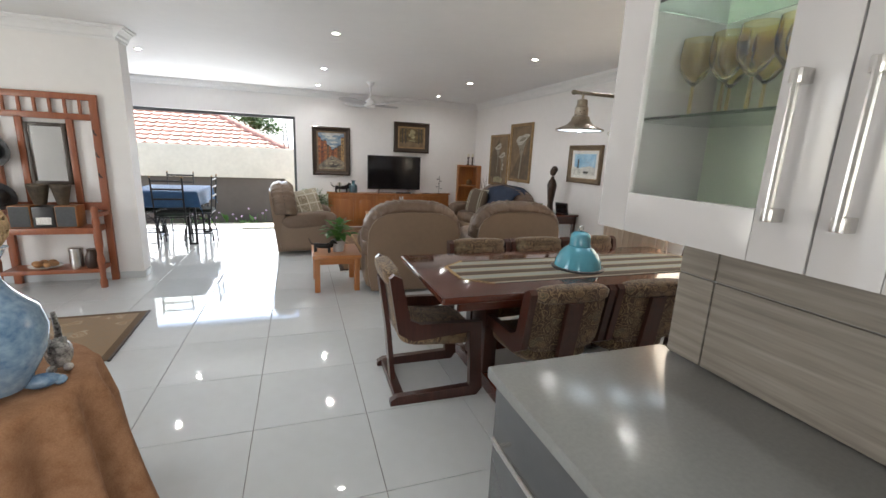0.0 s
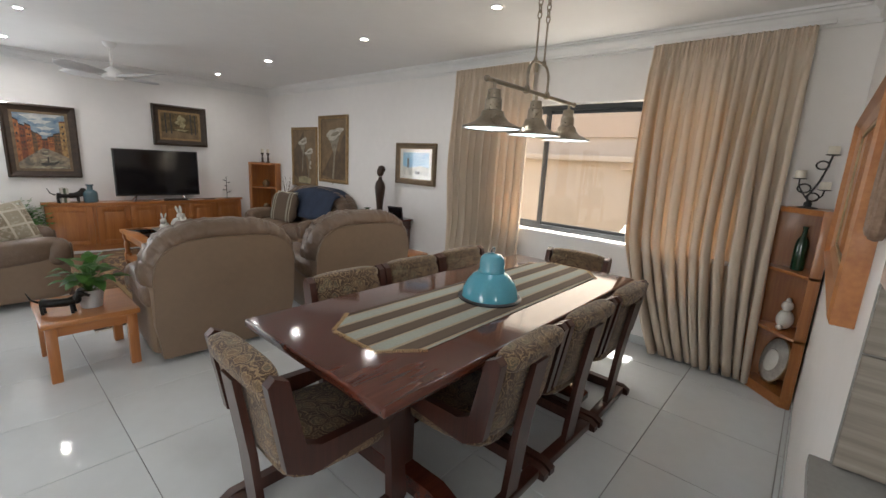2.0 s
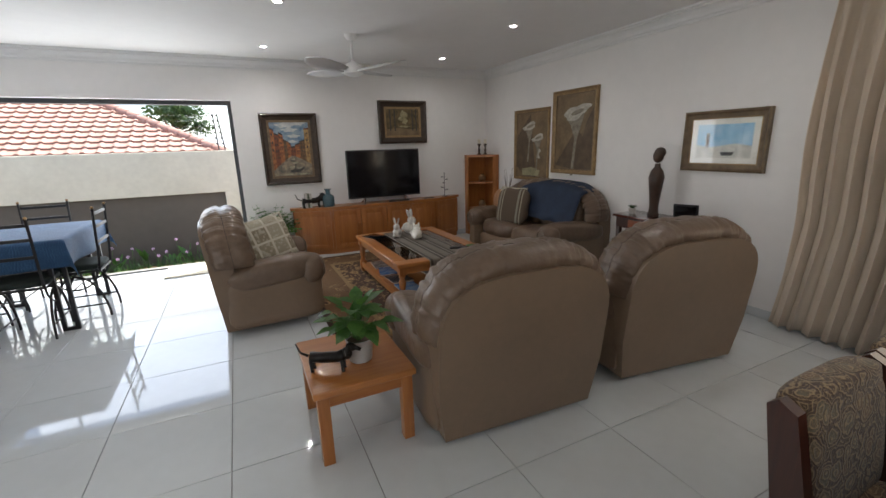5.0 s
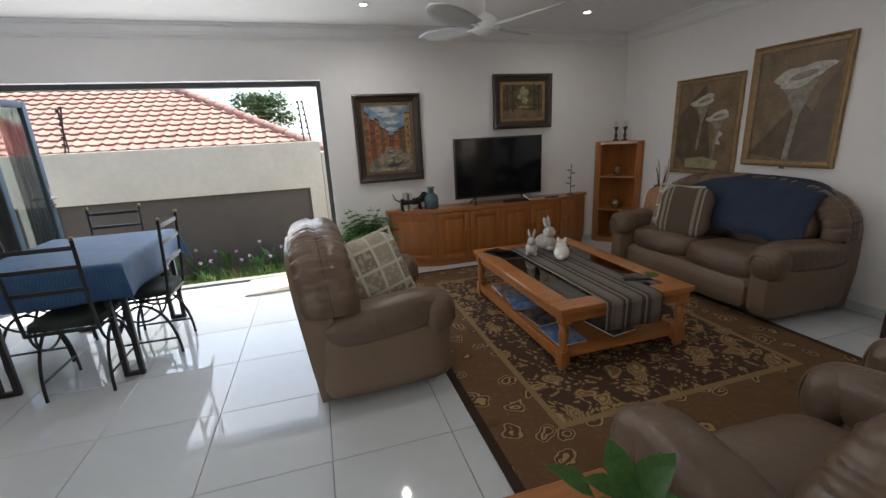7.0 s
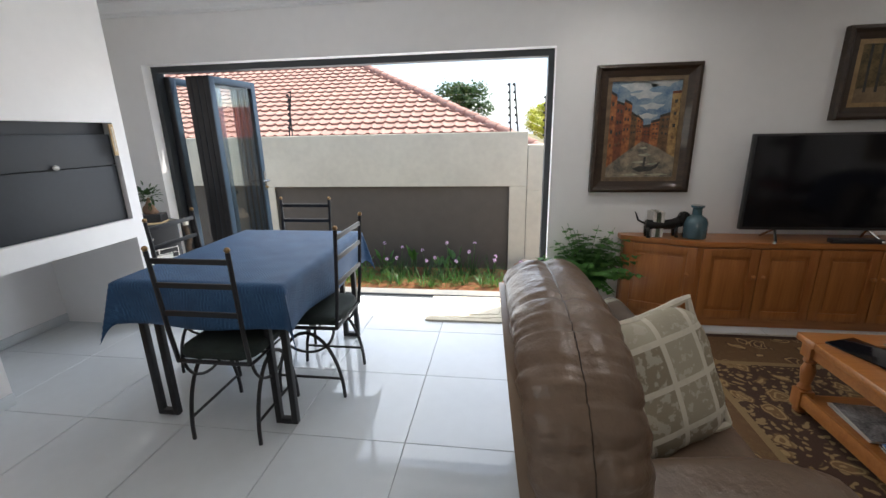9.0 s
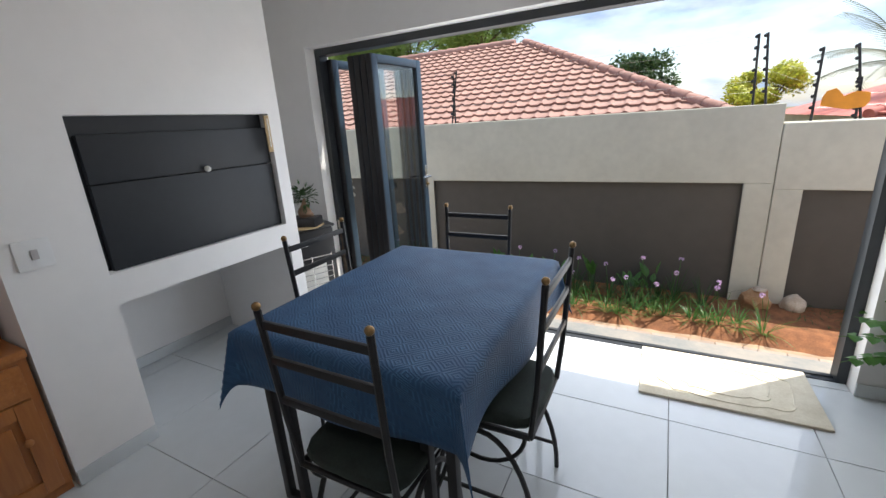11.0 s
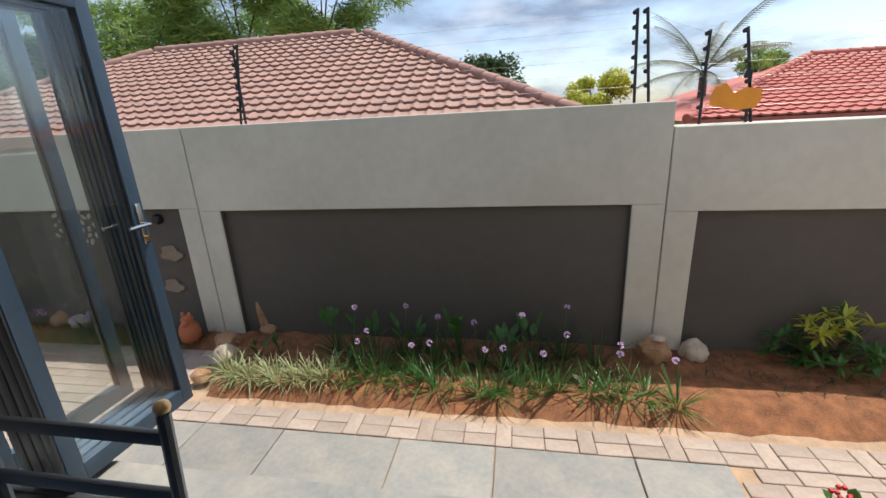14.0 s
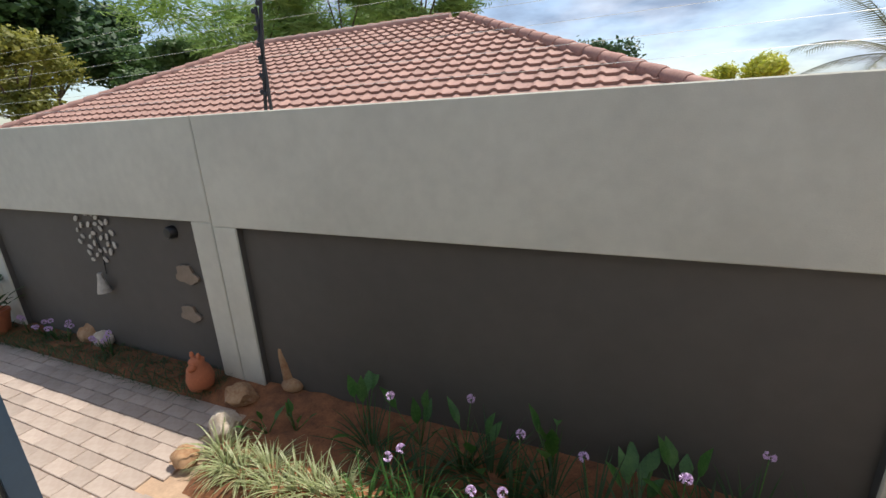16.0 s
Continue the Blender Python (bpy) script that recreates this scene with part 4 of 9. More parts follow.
# ---- neighbour's roof ----
def hip_roof(name, label, ridge_z, eave_z, x0, x1, y0, run, back, mat, cap, tile=(0.30, 0.345), near=None):
    """A hipped tile roof whose front slope faces -y: eaves from x0 to x1, slope run in plan."""
    ob = thing(name, pose(0, 0, 0), label, "house")
    slope = math.atan2(ridge_z - eave_z, run)
    length = run / math.cos(slope)
    w, g = tile
    rows, cols = int(length / g) + 1, int((x1 - x0) / w) + 1
    # one tile: a double roll with a thick front lip
    prof = [(-0.5, 0.0), (-0.38, 0.0), (-0.27, 0.022), (-0.16, 0.030), (-0.05, 0.022), (0.05, 0.0), (0.5, 0.0)]
    tb = B()
    fr = [tb.verts.new((u * w, 0, v + 0.046)) for u, v in prof]
    bk = [tb.verts.new((u * w, g * 1.08, v)) for u, v in prof]
    lo = [tb.verts.new((u * w, 0.004, v - 0.006)) for u, v in prof]
    for i in range(len(prof) - 1):
        tb.faces.new((fr[i], fr[i + 1], bk[i + 1], bk[i]))
        tb.faces.new((lo[i], lo[i + 1], fr[i + 1], fr[i]))
    shape = mesh_of("roof_tile", tb, mat, True, 50)
    rest_v, rest_f = [], []
    tv = [v.co.copy() for v in shape.vertices]
    tf = [tuple(p.vertices) for p in shape.polygons]
    tilt = Matrix.Rotation(slope, 4, "X")
    made = 0
    for r in range(rows):
        d = r * g
        inset = d * math.cos(slope)
        for c in range(cols):
            x = x0 + (c + 0.5) * w
            if x - w * 0.3 < x0 + inset or x + w * 0.3 > x1 - inset or inset > run:
                continue
            jx, jz = 0.004 * noise.noise(Vector((x, d, 1))), 0.004 * noise.noise(Vector((x * 2, d * 2, 7)))
            m = Matrix.Translation((x + jx, y0 + d * math.cos(slope), eave_z + d * math.sin(slope) + jz)) @ tilt
            if near and near[0] < x < near[1] and near[2] < r < near[3] and made < 300:
                t = new("roof_tile", shape)
                t.parent, t.matrix_basis = ob, m
                made += 1
            else:
                k = len(rest_v)
                rest_v.extend(m @ v for v in tv)
                rest_f.extend(tuple(i + k for i in f) for f in tf)
    me = bpy.data.meshes.new("tiles")
    me.from_pydata([tuple(v) for v in rest_v], [], rest_f)
    me.materials.append(mat)
    me.shade_smooth()
    me.set_sharp_from_angle(angle=radians(50))
    rest = new("tiles", me)
    rest.parent = ob
    tagged(rest, "", "", "", "stuff")
    # boards under the tiles, side and rear slopes, walls
    b = B()
    e0, e1, rz = (x0, y0), (x1, y0), ridge_z - 0.03
    A, Bv, C, D = (x0, y0, eave_z - 0.03), (x1, y0, eave_z - 0.03), (x1 - run, y0 + run, rz), (x0 + run, y0 + run, rz)
    E, F = (x1, y0 + 2 * run, eave_z - 0.03), (x0, y0 + 2 * run, eave_z - 0.03)
    vs = [b.verts.new(v) for v in (A, Bv, C, D, E, F)]
    for f in ((0, 1, 2, 3), (1, 4, 2), (4, 5, 3, 2), (5, 0, 3)):
        b.faces.new([vs[i] for i in f])
    part("deck", b, mat, ob)
    b = B()
    box(b, x0 + 0.4, x1 - 0.4, y0 + 0.4, y0 + 2 * run - 0.4, GROUND - 0.1, eave_z + 0.05)
    part("wall", b, GARDEN_WALL, ob)
    part("fascia", bx(x0, x1, y0 - 0.03, y0, eave_z - 0.16, eave_z - 0.02), cap, ob)
    # ridge and hip caps
    cb = lathe(B(), [(0.115, 0), (0.125, 0.02), (0.10, 0.40)], 10, Matrix.Rotation(radians(90), 4, "Y"))
    cap_me = mesh_of("ridge_tile", cb, cap, True, 50)

    def caps(p, q):
        p, q = Vector(p), Vector(q)
        steps = int((q - p).length / 0.36)
        way = (q - p).normalized()
        turn = way.to_track_quat("X", "Z").to_matrix().to_4x4()
        for s in range(steps):
            c = new("ridge_tile", cap_me)
            c.parent = ob
            c.matrix_basis = Matrix.Translation(p + way * 0.36 * s + Vector((0, 0, 0.0))) @ turn
    caps((x1, y0, eave_z + 0.02), (x1 - run, y0 + run, ridge_z + 0.02))
    caps((x0, y0, eave_z + 0.02), (x0 + run, y0 + run, ridge_z + 0.02))
    if x1 - run - x0 - run > 0.5:
        caps((x0 + run, y0 + run, ridge_z + 0.02), (x1 - run, y0 + run, ridge_z + 0.02))
    return ob


hip_roof("neighbour_house", "neighbouring house with a hipped salmon clay-tile roof", 3.60, 1.062, -16.1, 0.74, 13.92, 5.4, 0, ROOF, ROOF_CAP, tile=(0.27, 0.30), near=(-7.0, 1.0, 2, 15))
hip_roof("far_house", "far house with a bright red tile roof", 2.85, 1.12, 3.2, 18.2, 19.5, 5.6, 0, ROOF_RED, ROOF_RED, tile=(0.30, 0.32))


# ---- trees ----
def tree(name, label, x, y, z_top, crown, mat, leaves, size, seed, trunk_r=0.14, flat=0.65, feather=False):
    """A tapered trunk with limbs and a ragged crown of many leaves."""
    rnd = random.Random(seed)
    ob = thing(name, pose(x, y, GROUND), label, "tree")
    h = z_top - GROUND
    tb = B()
    fork = Vector((rnd.uniform(-0.2, 0.2), rnd.uniform(-0.2, 0.2), h - crown * flat * 1.5))
    tube(tb, [(0, 0, -0.1), (0.05, 0, fork.z * 0.5), fork], trunk_r, 8, trunk_r * 0.6)
    hubs = []
    for k in range(11):
        a = k * 2.4 + rnd.uniform(-0.3, 0.3)
        rr = crown * math.sqrt(rnd.uniform(0.05, 1.0)) * 0.8
        p = Vector((rr * math.cos(a), rr * math.sin(a), h - crown * flat * rnd.uniform(0.25, 1.35)))
        p.z = min(p.z, h - 0.25 * crown * flat - 0.3 * rr * flat)
        hubs.append((p, crown * rnd.uniform(0.24, 0.42)))
        tube(tb, [fork, fork.lerp(p, 0.5) + Vector((0, 0, 0.08 * h * 0.2)), p], trunk_r * 0.4, 5, trunk_r * 0.1)
    part("trunk", tb, BARK, ob)
    vs, fs = [], []
    for _ in range(leaves):
        c, r = rnd.choice(hubs)
        d = Vector((rnd.gauss(0, 1), rnd.gauss(0, 1), rnd.gauss(0, 1))).normalized()
        p = c + Vector((d.x, d.y, d.z * flat)) * r * (rnd.random() ** 0.4) * rnd.uniform(0.8, 1.2)
        s = size * rnd.uniform(0.6, 1.4)
        u = Vector((rnd.gauss(0, 1), rnd.gauss(0, 1), rnd.gauss(0, 0.5))).normalized()
        v = u.cross(d)
        v = v.normalized() * s * (0.22 if feather else 0.5) if v.length > 1e-3 else Vector((0, 0, s))
        u = u * s * (1.6 if feather else 1.0)
        k = len(vs)
        vs += [tuple(p - u), tuple(p - v), tuple(p + u), tuple(p + v)]
        fs.append((k, k + 1, k + 2, k + 3))
    me = bpy.data.meshes.new("crown")
    me.from_pydata(vs, [], fs)
    me.materials.append(mat)
    cr = new("crown", me)
    cr.parent = ob
    return ob


for tx, ty, tz, tc, ts in ((-18.0, 27.0, 8.6, 5.2, 3), (-13.8, 28.5, 9.6, 5.4, 4), (-9.6, 28.0, 8.8, 4.4, 12)):
    tree("feathery_tree", "tall feathery light-green tree behind the roof", tx, ty, tz, tc, LEAF_FEATHER, 16000, 0.13, ts, feather=True, flat=0.6)
tree("dark_tree", "dark green round-headed tree beyond the roof", -2.1, 24.5, 3.7, 1.4, LEAF_DARK, 5000, 0.075, 5, flat=0.8)
tree("yellow_green_tree", "yellow-green conical garden tree", 2.0, 24.8, 2.85, 1.2, LEAF_YEL, 9000, 0.06, 6, flat=0.9)
tree("dark_tree", "dark leafy tree at the garden corner", -27.5, 23.0, 9.0, 4.8, LEAF_DARK, 16000, 0.20, 7, flat=0.8)
tree("yellow_green_tree", "sunlit yellow-green tree at the garden corner", -21.8, 18.5, 5.3, 2.7, LEAF_YEL_DEEP, 12000, 0.10, 8, flat=0.8)
tree("dark_tree", "low dark green tree beyond the roof", -23.0, 26.0, 6.0, 3.4, LEAF_MID, 12000, 0.14, 9, flat=0.6)
tree("garden_tree", "green shrubby tree behind the red roof", 8.3, 27.0, 3.7, 1.2, LEAF_FEATHER, 3500, 0.06, 10, flat=0.8)


def palm(x, y, h, fronds, length, mat, label, seed, droop=1.1, leaflets=22, pinn=0.5):
    rnd = random.Random(seed)
    ob = thing("palm_tree", pose(x, y, GROUND), label, "palm")
    part("trunk", tube(B(), [(0, 0, -0.1), (0.05, 0, h * 0.5), (0, 0, h)], 0.16, 9, 0.12), BARK, ob)
    b = B()
    for k in range(fronds):
        a = 2 * math.pi * k / fronds + rnd.uniform(-0.25, 0.25)
        el = rnd.uniform(0.1, 1.3)
        d = Vector((math.cos(a) * math.cos(el), math.sin(a) * math.cos(el), math.sin(el)))
        p = Vector((0, 0, h))
        pts = [p.copy()]
        n = 9
        for i in range(n):
            d = (d + Vector((0, 0, -droop / n))).normalized()
            p = p + d * length / n
            pts.append(p.copy())
        tube(b, pts, 0.018, 4, 0.005)
        for i in range(leaflets):
            t = 0.12 + 0.88 * i / leaflets
            q = t * n
            i0 = min(n - 1, int(q))
            c = pts[i0].lerp(pts[i0 + 1], q - i0)
            w = (pts[i0 + 1] - pts[i0]).normalized()
            s = w.cross(Vector((0, 0, 1)))
            s = s.normalized() if s.length > 1e-3 else Vector((1, 0, 0))
            for sg in (-1, 1):
                tip = c + (s * sg * 0.75 + w * 0.55 + Vector((0, 0, -0.35))) * pinn * (1.15 - 0.7 * t)
                o = w * 0.02
                b.faces.new((b.verts.new(c - o), b.verts.new(tip), b.verts.new(c + o)))
    part("crown", b, mat, ob, "", None, 180)
    return ob


palm(5.15, 24.0, 2.95, 16, 2.5, LEAF_PALE, "grey-green feather palm behind the wall", 3, 0.95, 30, 0.62)
palm(8.0, 26.0, 2.75, 26, 0.8, LEAF_FEATHER, "spiky green palm-like plant behind the red roof", 5, 0.3, 16, 0.22)

# ---- ceiling lamps and fan ----
dl = thing("downlight", pose(2.84, 8.23, CEIL_Z), "small round recessed white ceiling downlight, lit", "downlight", "ceiling downlights")
part("ring", lathe(B(), [(0.030, 0.001), (0.030, -0.006), (0.045, -0.007), (0.052, 0.0)], 20, None, False), WHITE, dl)
part("lit_face", lathe(B(), [(0.030, -0.001), (0.029, -0.004)], 16), LAMP_LIT, dl, "glowing lamp face")
for x, y in ((2.81, 6.59), (0.65, 8.23), (0.66, 6.63), (2.84, 4.74), (2.83, 3.23), (0.66, 4.74), (0.66, 3.2), (0.66, 1.6), (-1.5, 8.0), (-1.5, 6.6), (-0.7, 0.4), (0.66, -0.3)):
    copy_thing(dl, pose(x, y, CEIL_Z))

# white blades coloured grey, imitating their shade against the brighter ceiling
FAN_BLADE_SHADED = M("fan_blade_shaded_white", (0.58, 0.58, 0.59), 0.4, var=0.04, scale=4)
fan = thing("ceiling_fan", pose(1.42, 7.42, CEIL_Z), "white four-bladed ceiling fan hanging from a rod", "fan")
part("canopy", lathe(B(), [(0.065, 0.0), (0.062, -0.02), (0.045, -0.05), (0.02, -0.06)], 20), WHITE, fan)
part("rod", tube(B(), [(0, 0, -0.05), (0, 0, -0.27)], 0.013, 10), WHITE, fan)
part("motor", lathe(B(), [(0.02, -0.25), (0.04, -0.262), (0.085, -0.30), (0.105, -0.335), (0.10, -0.372), (0.06, -0.392), (0.02, -0.398)], 24), WHITE, fan)
for k in range(4):
    a = radians(30 + 90 * k)
    b = B()
    prev = None
    for i in range(9):
        t = i / 8
        d = 0.095 + 0.53 * t
        half = 0.045 + 0.045 * math.sin(math.pi * min(1, t * 1.25) * 0.6) - 0.05 * max(0, t - 0.8) * 5
        tw = radians(24 - 10 * t)
        row = [b.verts.new(Matrix.Rotation(a, 4, "Z") @ Vector((d + 0.02 * e * t, e * half * math.cos(tw) + 0.03 * t, -0.345 + e * half * math.sin(tw) + 0.02 * t + 0.008 * (1 - e * e)))) for e in (-1, -0.5, 0, 0.5, 1)]
        if prev:
            for j in range(4):
                b.faces.new((prev[j], prev[j + 1], row[j + 1], row[j]))
        prev = row
    bl = part("blade", b, FAN_BLADE_SHADED, fan, "", None, 60)
    bl.modifiers.new("thickness", "SOLIDIFY").thickness = 0.007
    part("blade_iron", bx(0.07, 0.16, -0.02, 0.02, -0.352, -0.344, bevel=0.002, m=Matrix.Rotation(a, 4, "Z")), WHITE, fan)

# ---- curtains ----
def curtain(name, y0, y1, y0b, y1b, seed, folds):
    """A floor-length curtain: a ruffled heading, pinch pleats, then broad uneven folds."""
    b = B()
    nu, nv = folds * 20, 32
    rows = []
    for j in range(nv + 1):
        t = (j / nv) ** 1.6
        z = 2.45 - 2.43 * t
        head = min(1.0, max(0.0, (0.065 - t) / 0.03))
        gather = max(0.0, (t - 0.62) / 0.38) ** 1.3
        row = []
        for i in range(nu + 1):
            u = i / nu
            ya, yb = y0 + (y0b - y0) * gather, y1 + 0.03 * math.sin(math.pi * min(1, t * 1.5)) + (y1b - y1) * gather
            drift = 0.9 * noise.noise(Vector((u * 3.1, t * 0.7, seed))) + 0.45 * noise.noise(Vector((u * 9, t * 1.6, seed + 3)))
            ph = 2 * math.pi * folds * (u + 0.04 * drift * min(1, t * 3))
            grow = min(1, t * 2.2)
            amp = (0.022 + 0.052 * grow) * (0.72 + 0.75 * noise.noise(Vector((u * folds * 0.55, t * 0.8, seed + 7))))
            wave = math.sin(ph)
            fold = math.copysign(abs(wave) ** 0.8, wave) * amp + 0.010 * grow * math.sin(2 * ph + 2 * drift)
            ruffle = 0.014 * math.sin(ph * 3 + seed) * head
            x = EAST - 0.10 - fold * (1 - 0.6 * head) - ruffle - 0.010 * noise.noise(Vector((u * 24, t * 4, seed)))
            y = ya + (yb - ya) * u + 0.016 * grow * math.sin(ph * 2 + seed)
            row.append(b.verts.new((x, y, z)))
        rows.append(row)
    for j in range(nv):
        for i in range(nu):
            b.faces.new((rows[j][i], rows[j][i + 1], rows[j + 1][i + 1], rows[j + 1][i]))
    ob = thing(name, pose(0, 0, 0), "beige linen floor-length curtain in deep pleats", "curtain", "window curtains")
    cl = part("cloth", b, CURTAIN, ob, "", None, 180)
    sol = cl.modifiers.new("thickness", "SOLIDIFY")
    sol.thickness = 0.003
    part("heading_tape", bx(EAST - 0.058, EAST - 0.052, y0, y1, 2.36, 2.45), CREAM_CLOTH, ob)
    return ob


curtain("curtain", 3.50, 4.46, 3.55, 4.55, 1.0, 10)
curtain("curtain", 1.50, 2.47, 1.47, 2.17, 4.0, 11)
rail = thing("curtain_rail", pose(0, 0, 0), "slim white curtain rail over the window", "rail")
part("track", bx(EAST - 0.10, EAST - 0.06, 1.42, 4.62, 2.45, 2.475, bevel=0.004), WHITE, rail)
for y in (1.6, 3.0, 4.4):
    part("bracket", bx(EAST - 0.062, EAST, y - 0.015, y + 0.015, 2.452, 2.47), WHITE, rail)


# ---- framed pictures ----
def frame_parts(ob, w, h, border, depth, mat, inner=None, inner_w=0.02):
    """A mitred frame with a raised outer edge; the picture lies in the xz plane, facing -y."""
    b = B()
    for k in range(4):
        lw, lh = (w, h) if k % 2 == 0 else (h, w)
        m = Matrix.Rotation(radians(90 * k), 4, "Y")
        o = lw / 2
        prof = [(0.0, 0.0), (0.0, -depth), (border * 0.25, -depth * 1.15), (border * 0.5, -depth * 0.75), (border, -depth * 0.55), (border, 0.0)]
        ra = [b.verts.new(m @ Vector((-o + d, y, -lh / 2 + d))) for d, y in prof]
        rb = [b.verts.new(m @ Vector((o - d, y, -lh / 2 + d))) for d, y in prof]
        for i in range(len(prof) - 1):
            b.faces.new((ra[i], ra[i + 1], rb[i + 1], rb[i]))
    part("frame", b, mat, ob, "", None, 25)
    if inner:
        b = B()
        i = border
        for x0, x1, z0, z1 in ((-w / 2 + i, w / 2 - i, -h / 2 + i, -h / 2 + i + inner_w), (-w / 2 + i, w / 2 - i, h / 2 - i - inner_w, h / 2 - i), (-w / 2 + i, -w / 2 + i + inner_w, -h / 2 + i + inner_w, h / 2 - i - inner_w), (w / 2 - i - inner_w, w / 2 - i, -h / 2 + i + inner_w, h / 2 - i - inner_w)):
            box(b, x0, x1, -depth * 0.5, -0.008, z0, z1)
        part("slip", b, inner, ob)


def paint(name, col, col2, scale=8.0, rough=0.4):
    return M(name, col, rough, col2=col2, scale=scale, bump_s=0.25, bscale=60)


def canvas(ob, w, h, mat, y=-0.012):
    return part("canvas", bx(-w / 2, w / 2, y, -0.002, -h / 2, h / 2), mat, ob)


def patch(cv, pts, mat, layer):
    """A painted shape on a canvas, a hair proud of it."""
    y = -0.0125 - 0.0006 * layer
    b = B()
    prism(b, pts, y, y + 0.0005)
    return part("painted_shape", b, mat, cv)


SKYP = paint("painted_sky", (0.05, 0.125, 0.24), (0.30, 0.37, 0.40), 12)
ORANGEP = paint("painted_facade", (0.12, 0.035, 0.018), (0.46, 0.17, 0.055), 34)
YELLOWP = paint("painted_ochre", (0.15, 0.08, 0.03), (0.46, 0.29, 0.12), 34)
CANALP = paint("painted_water", (0.07, 0.07, 0.065), (0.36, 0.29, 0.20), 16)
DARKP = paint("painted_shadow", (0.015, 0.02, 0.025), (0.06, 0.05, 0.04), 20)
BROWNP = paint("painted_brown", (0.13, 0.085, 0.045), (0.24, 0.165, 0.09), 6)
BROWN2P = paint("painted_umber", (0.075, 0.05, 0.03), (0.14, 0.095, 0.055), 8)
FORESTP = paint("painted_forest", (0.03, 0.028, 0.012), (0.19, 0.125, 0.05), 14)
LIGHTP = paint("painted_glade", (0.15, 0.125, 0.055), (0.46, 0.41, 0.25), 22)
ARUMP = paint("painted_arum", (0.34, 0.32, 0.27), (0.62, 0.60, 0.53), 26)
ARUM2P = paint("painted_arum_shade", (0.15, 0.13, 0.095), (0.33, 0.30, 0.24), 22)
CLOUDP = paint("painted_cloud", (0.32, 0.36, 0.38), (0.58, 0.58, 0.55), 20)
MATP = M("picture_mount", (0.62, 0.61, 0.56), 0.8, var=0.03)
SEAP = paint("painted_sea", (0.10, 0.30, 0.50), (0.35, 0.52, 0.62), 9)
SANDP = paint("painted_harbour", (0.34, 0.34, 0.31), (0.60, 0.58, 0.52), 12)
GREENP = paint("painted_meadow", (0.20, 0.20, 0.11), (0.42, 0.38, 0.24), 7)

pic = thing("framed_painting", pose(0.907, NORTH, 1.46), "oil painting of a canal between orange houses, dark frame", "painting")
frame_parts(pic, 0.722, 0.925, 0.085, 0.05, DARK_FRAME, BROWN_FRAME, 0.03)
cv = canvas(pic, 0.56, 0.76, SKYP)
for px, pz, pw in ((-0.05, 0.31, 0.12), (0.10, 0.335, 0.11), (0.0, 0.25, 0.10), (0.05, 0.17, 0.08), (0.02, 0.10, 0.07)):
    patch(cv, [(px + pw * (1 + 0.25 * math.sin(3 * a)) * math.cos(a), pz + 0.28 * pw * (1 + 0.3 * math.sin(5 * a)) * math.sin(a)) for a in [math.pi * k / 9 for k in range(18)]], CLOUDP, 0.5)
REDP = paint("painted_red_wall", (0.07, 0.022, 0.014), (0.24, 0.075, 0.035), 38)
UMBERP = paint("painted_umber_wall", (0.06, 0.035, 0.02), (0.20, 0.11, 0.05), 38)
# house fronts that recede towards the middle of the canal: x, top at the outer and inner edge, foot at both
for x0, x1, ta, tb, fa, fb, mt in ((-0.275, -0.20, 0.30, 0.25, -0.30, -0.24, ORANGEP), (-0.20, -0.145, 0.21, 0.19, -0.24, -0.19, REDP), (-0.145, -0.09, 0.22, 0.19, -0.19, -0.15, ORANGEP), (-0.09, -0.045, 0.13, 0.10, -0.15, -0.115, UMBERP), (-0.045, 0.0, 0.11, 0.07, -0.115, -0.08, ORANGEP),
                                   (0.275, 0.185, 0.27, 0.265, -0.22, -0.17, YELLOWP), (0.185, 0.115, 0.12, 0.10, -0.17, -0.125, UMBERP), (0.115, 0.055, 0.075, 0.06, -0.125, -0.10, ORANGEP), (0.055, 0.0, 0.035, 0.03, -0.10, -0.08, REDP)):
    patch(cv, [(x0, fa), (x1, fb), (x1, tb), (x0, ta)], mt, 1)
    patch(cv, [(x0, ta - 0.012), (x1, tb - 0.010), (x1, tb + 0.006), (x0, ta + 0.008)], DARKP if mt is not YELLOWP else REDP, 2)
    for row in range(4):
        for u in (0.25, 0.65):
            wx = x0 + (x1 - x0) * u
            top, foot = ta + (tb - ta) * u, fa + (fb - fa) * u
            wz, ww, wh = foot + (top - foot) * (0.26 + 0.19 * row), 0.11 * abs(x1 - x0), 0.055 * (top - foot)
            patch(cv, [(wx - ww, wz), (wx + ww, wz), (wx + ww, wz + wh), (wx - ww, wz + wh)], DARKP if row else UMBERP, 3)
patch(cv, [(-0.275, -0.375), (-0.275, -0.30), (-0.145, -0.19), (0.0, -0.08), (0.115, -0.125), (0.275, -0.22), (0.275, -0.375)], CANALP, 1.5)
GLINTP = paint("painted_glint", (0.20, 0.22, 0.17), (0.52, 0.47, 0.33), 24)
for px, pz, pw in ((0.02, -0.13, 0.03), (0.03, -0.18, 0.05), (0.0, -0.235, 0.06), (0.10, -0.25, 0.05), (0.13, -0.33, 0.09), (-0.06, -0.33, 0.07)):
    patch(cv, [(px - pw, pz), (px - pw * 0.3, pz - 0.010), (px + pw, pz - 0.003), (px + pw * 0.4, pz + 0.010)], GLINTP, 2)
patch(cv, [(-0.05, -0.285), (0.0, -0.265), (0.09, -0.27), (0.15, -0.235), (0.13, -0.275), (0.08, -0.305), (0.0, -0.31)], DARKP, 3)
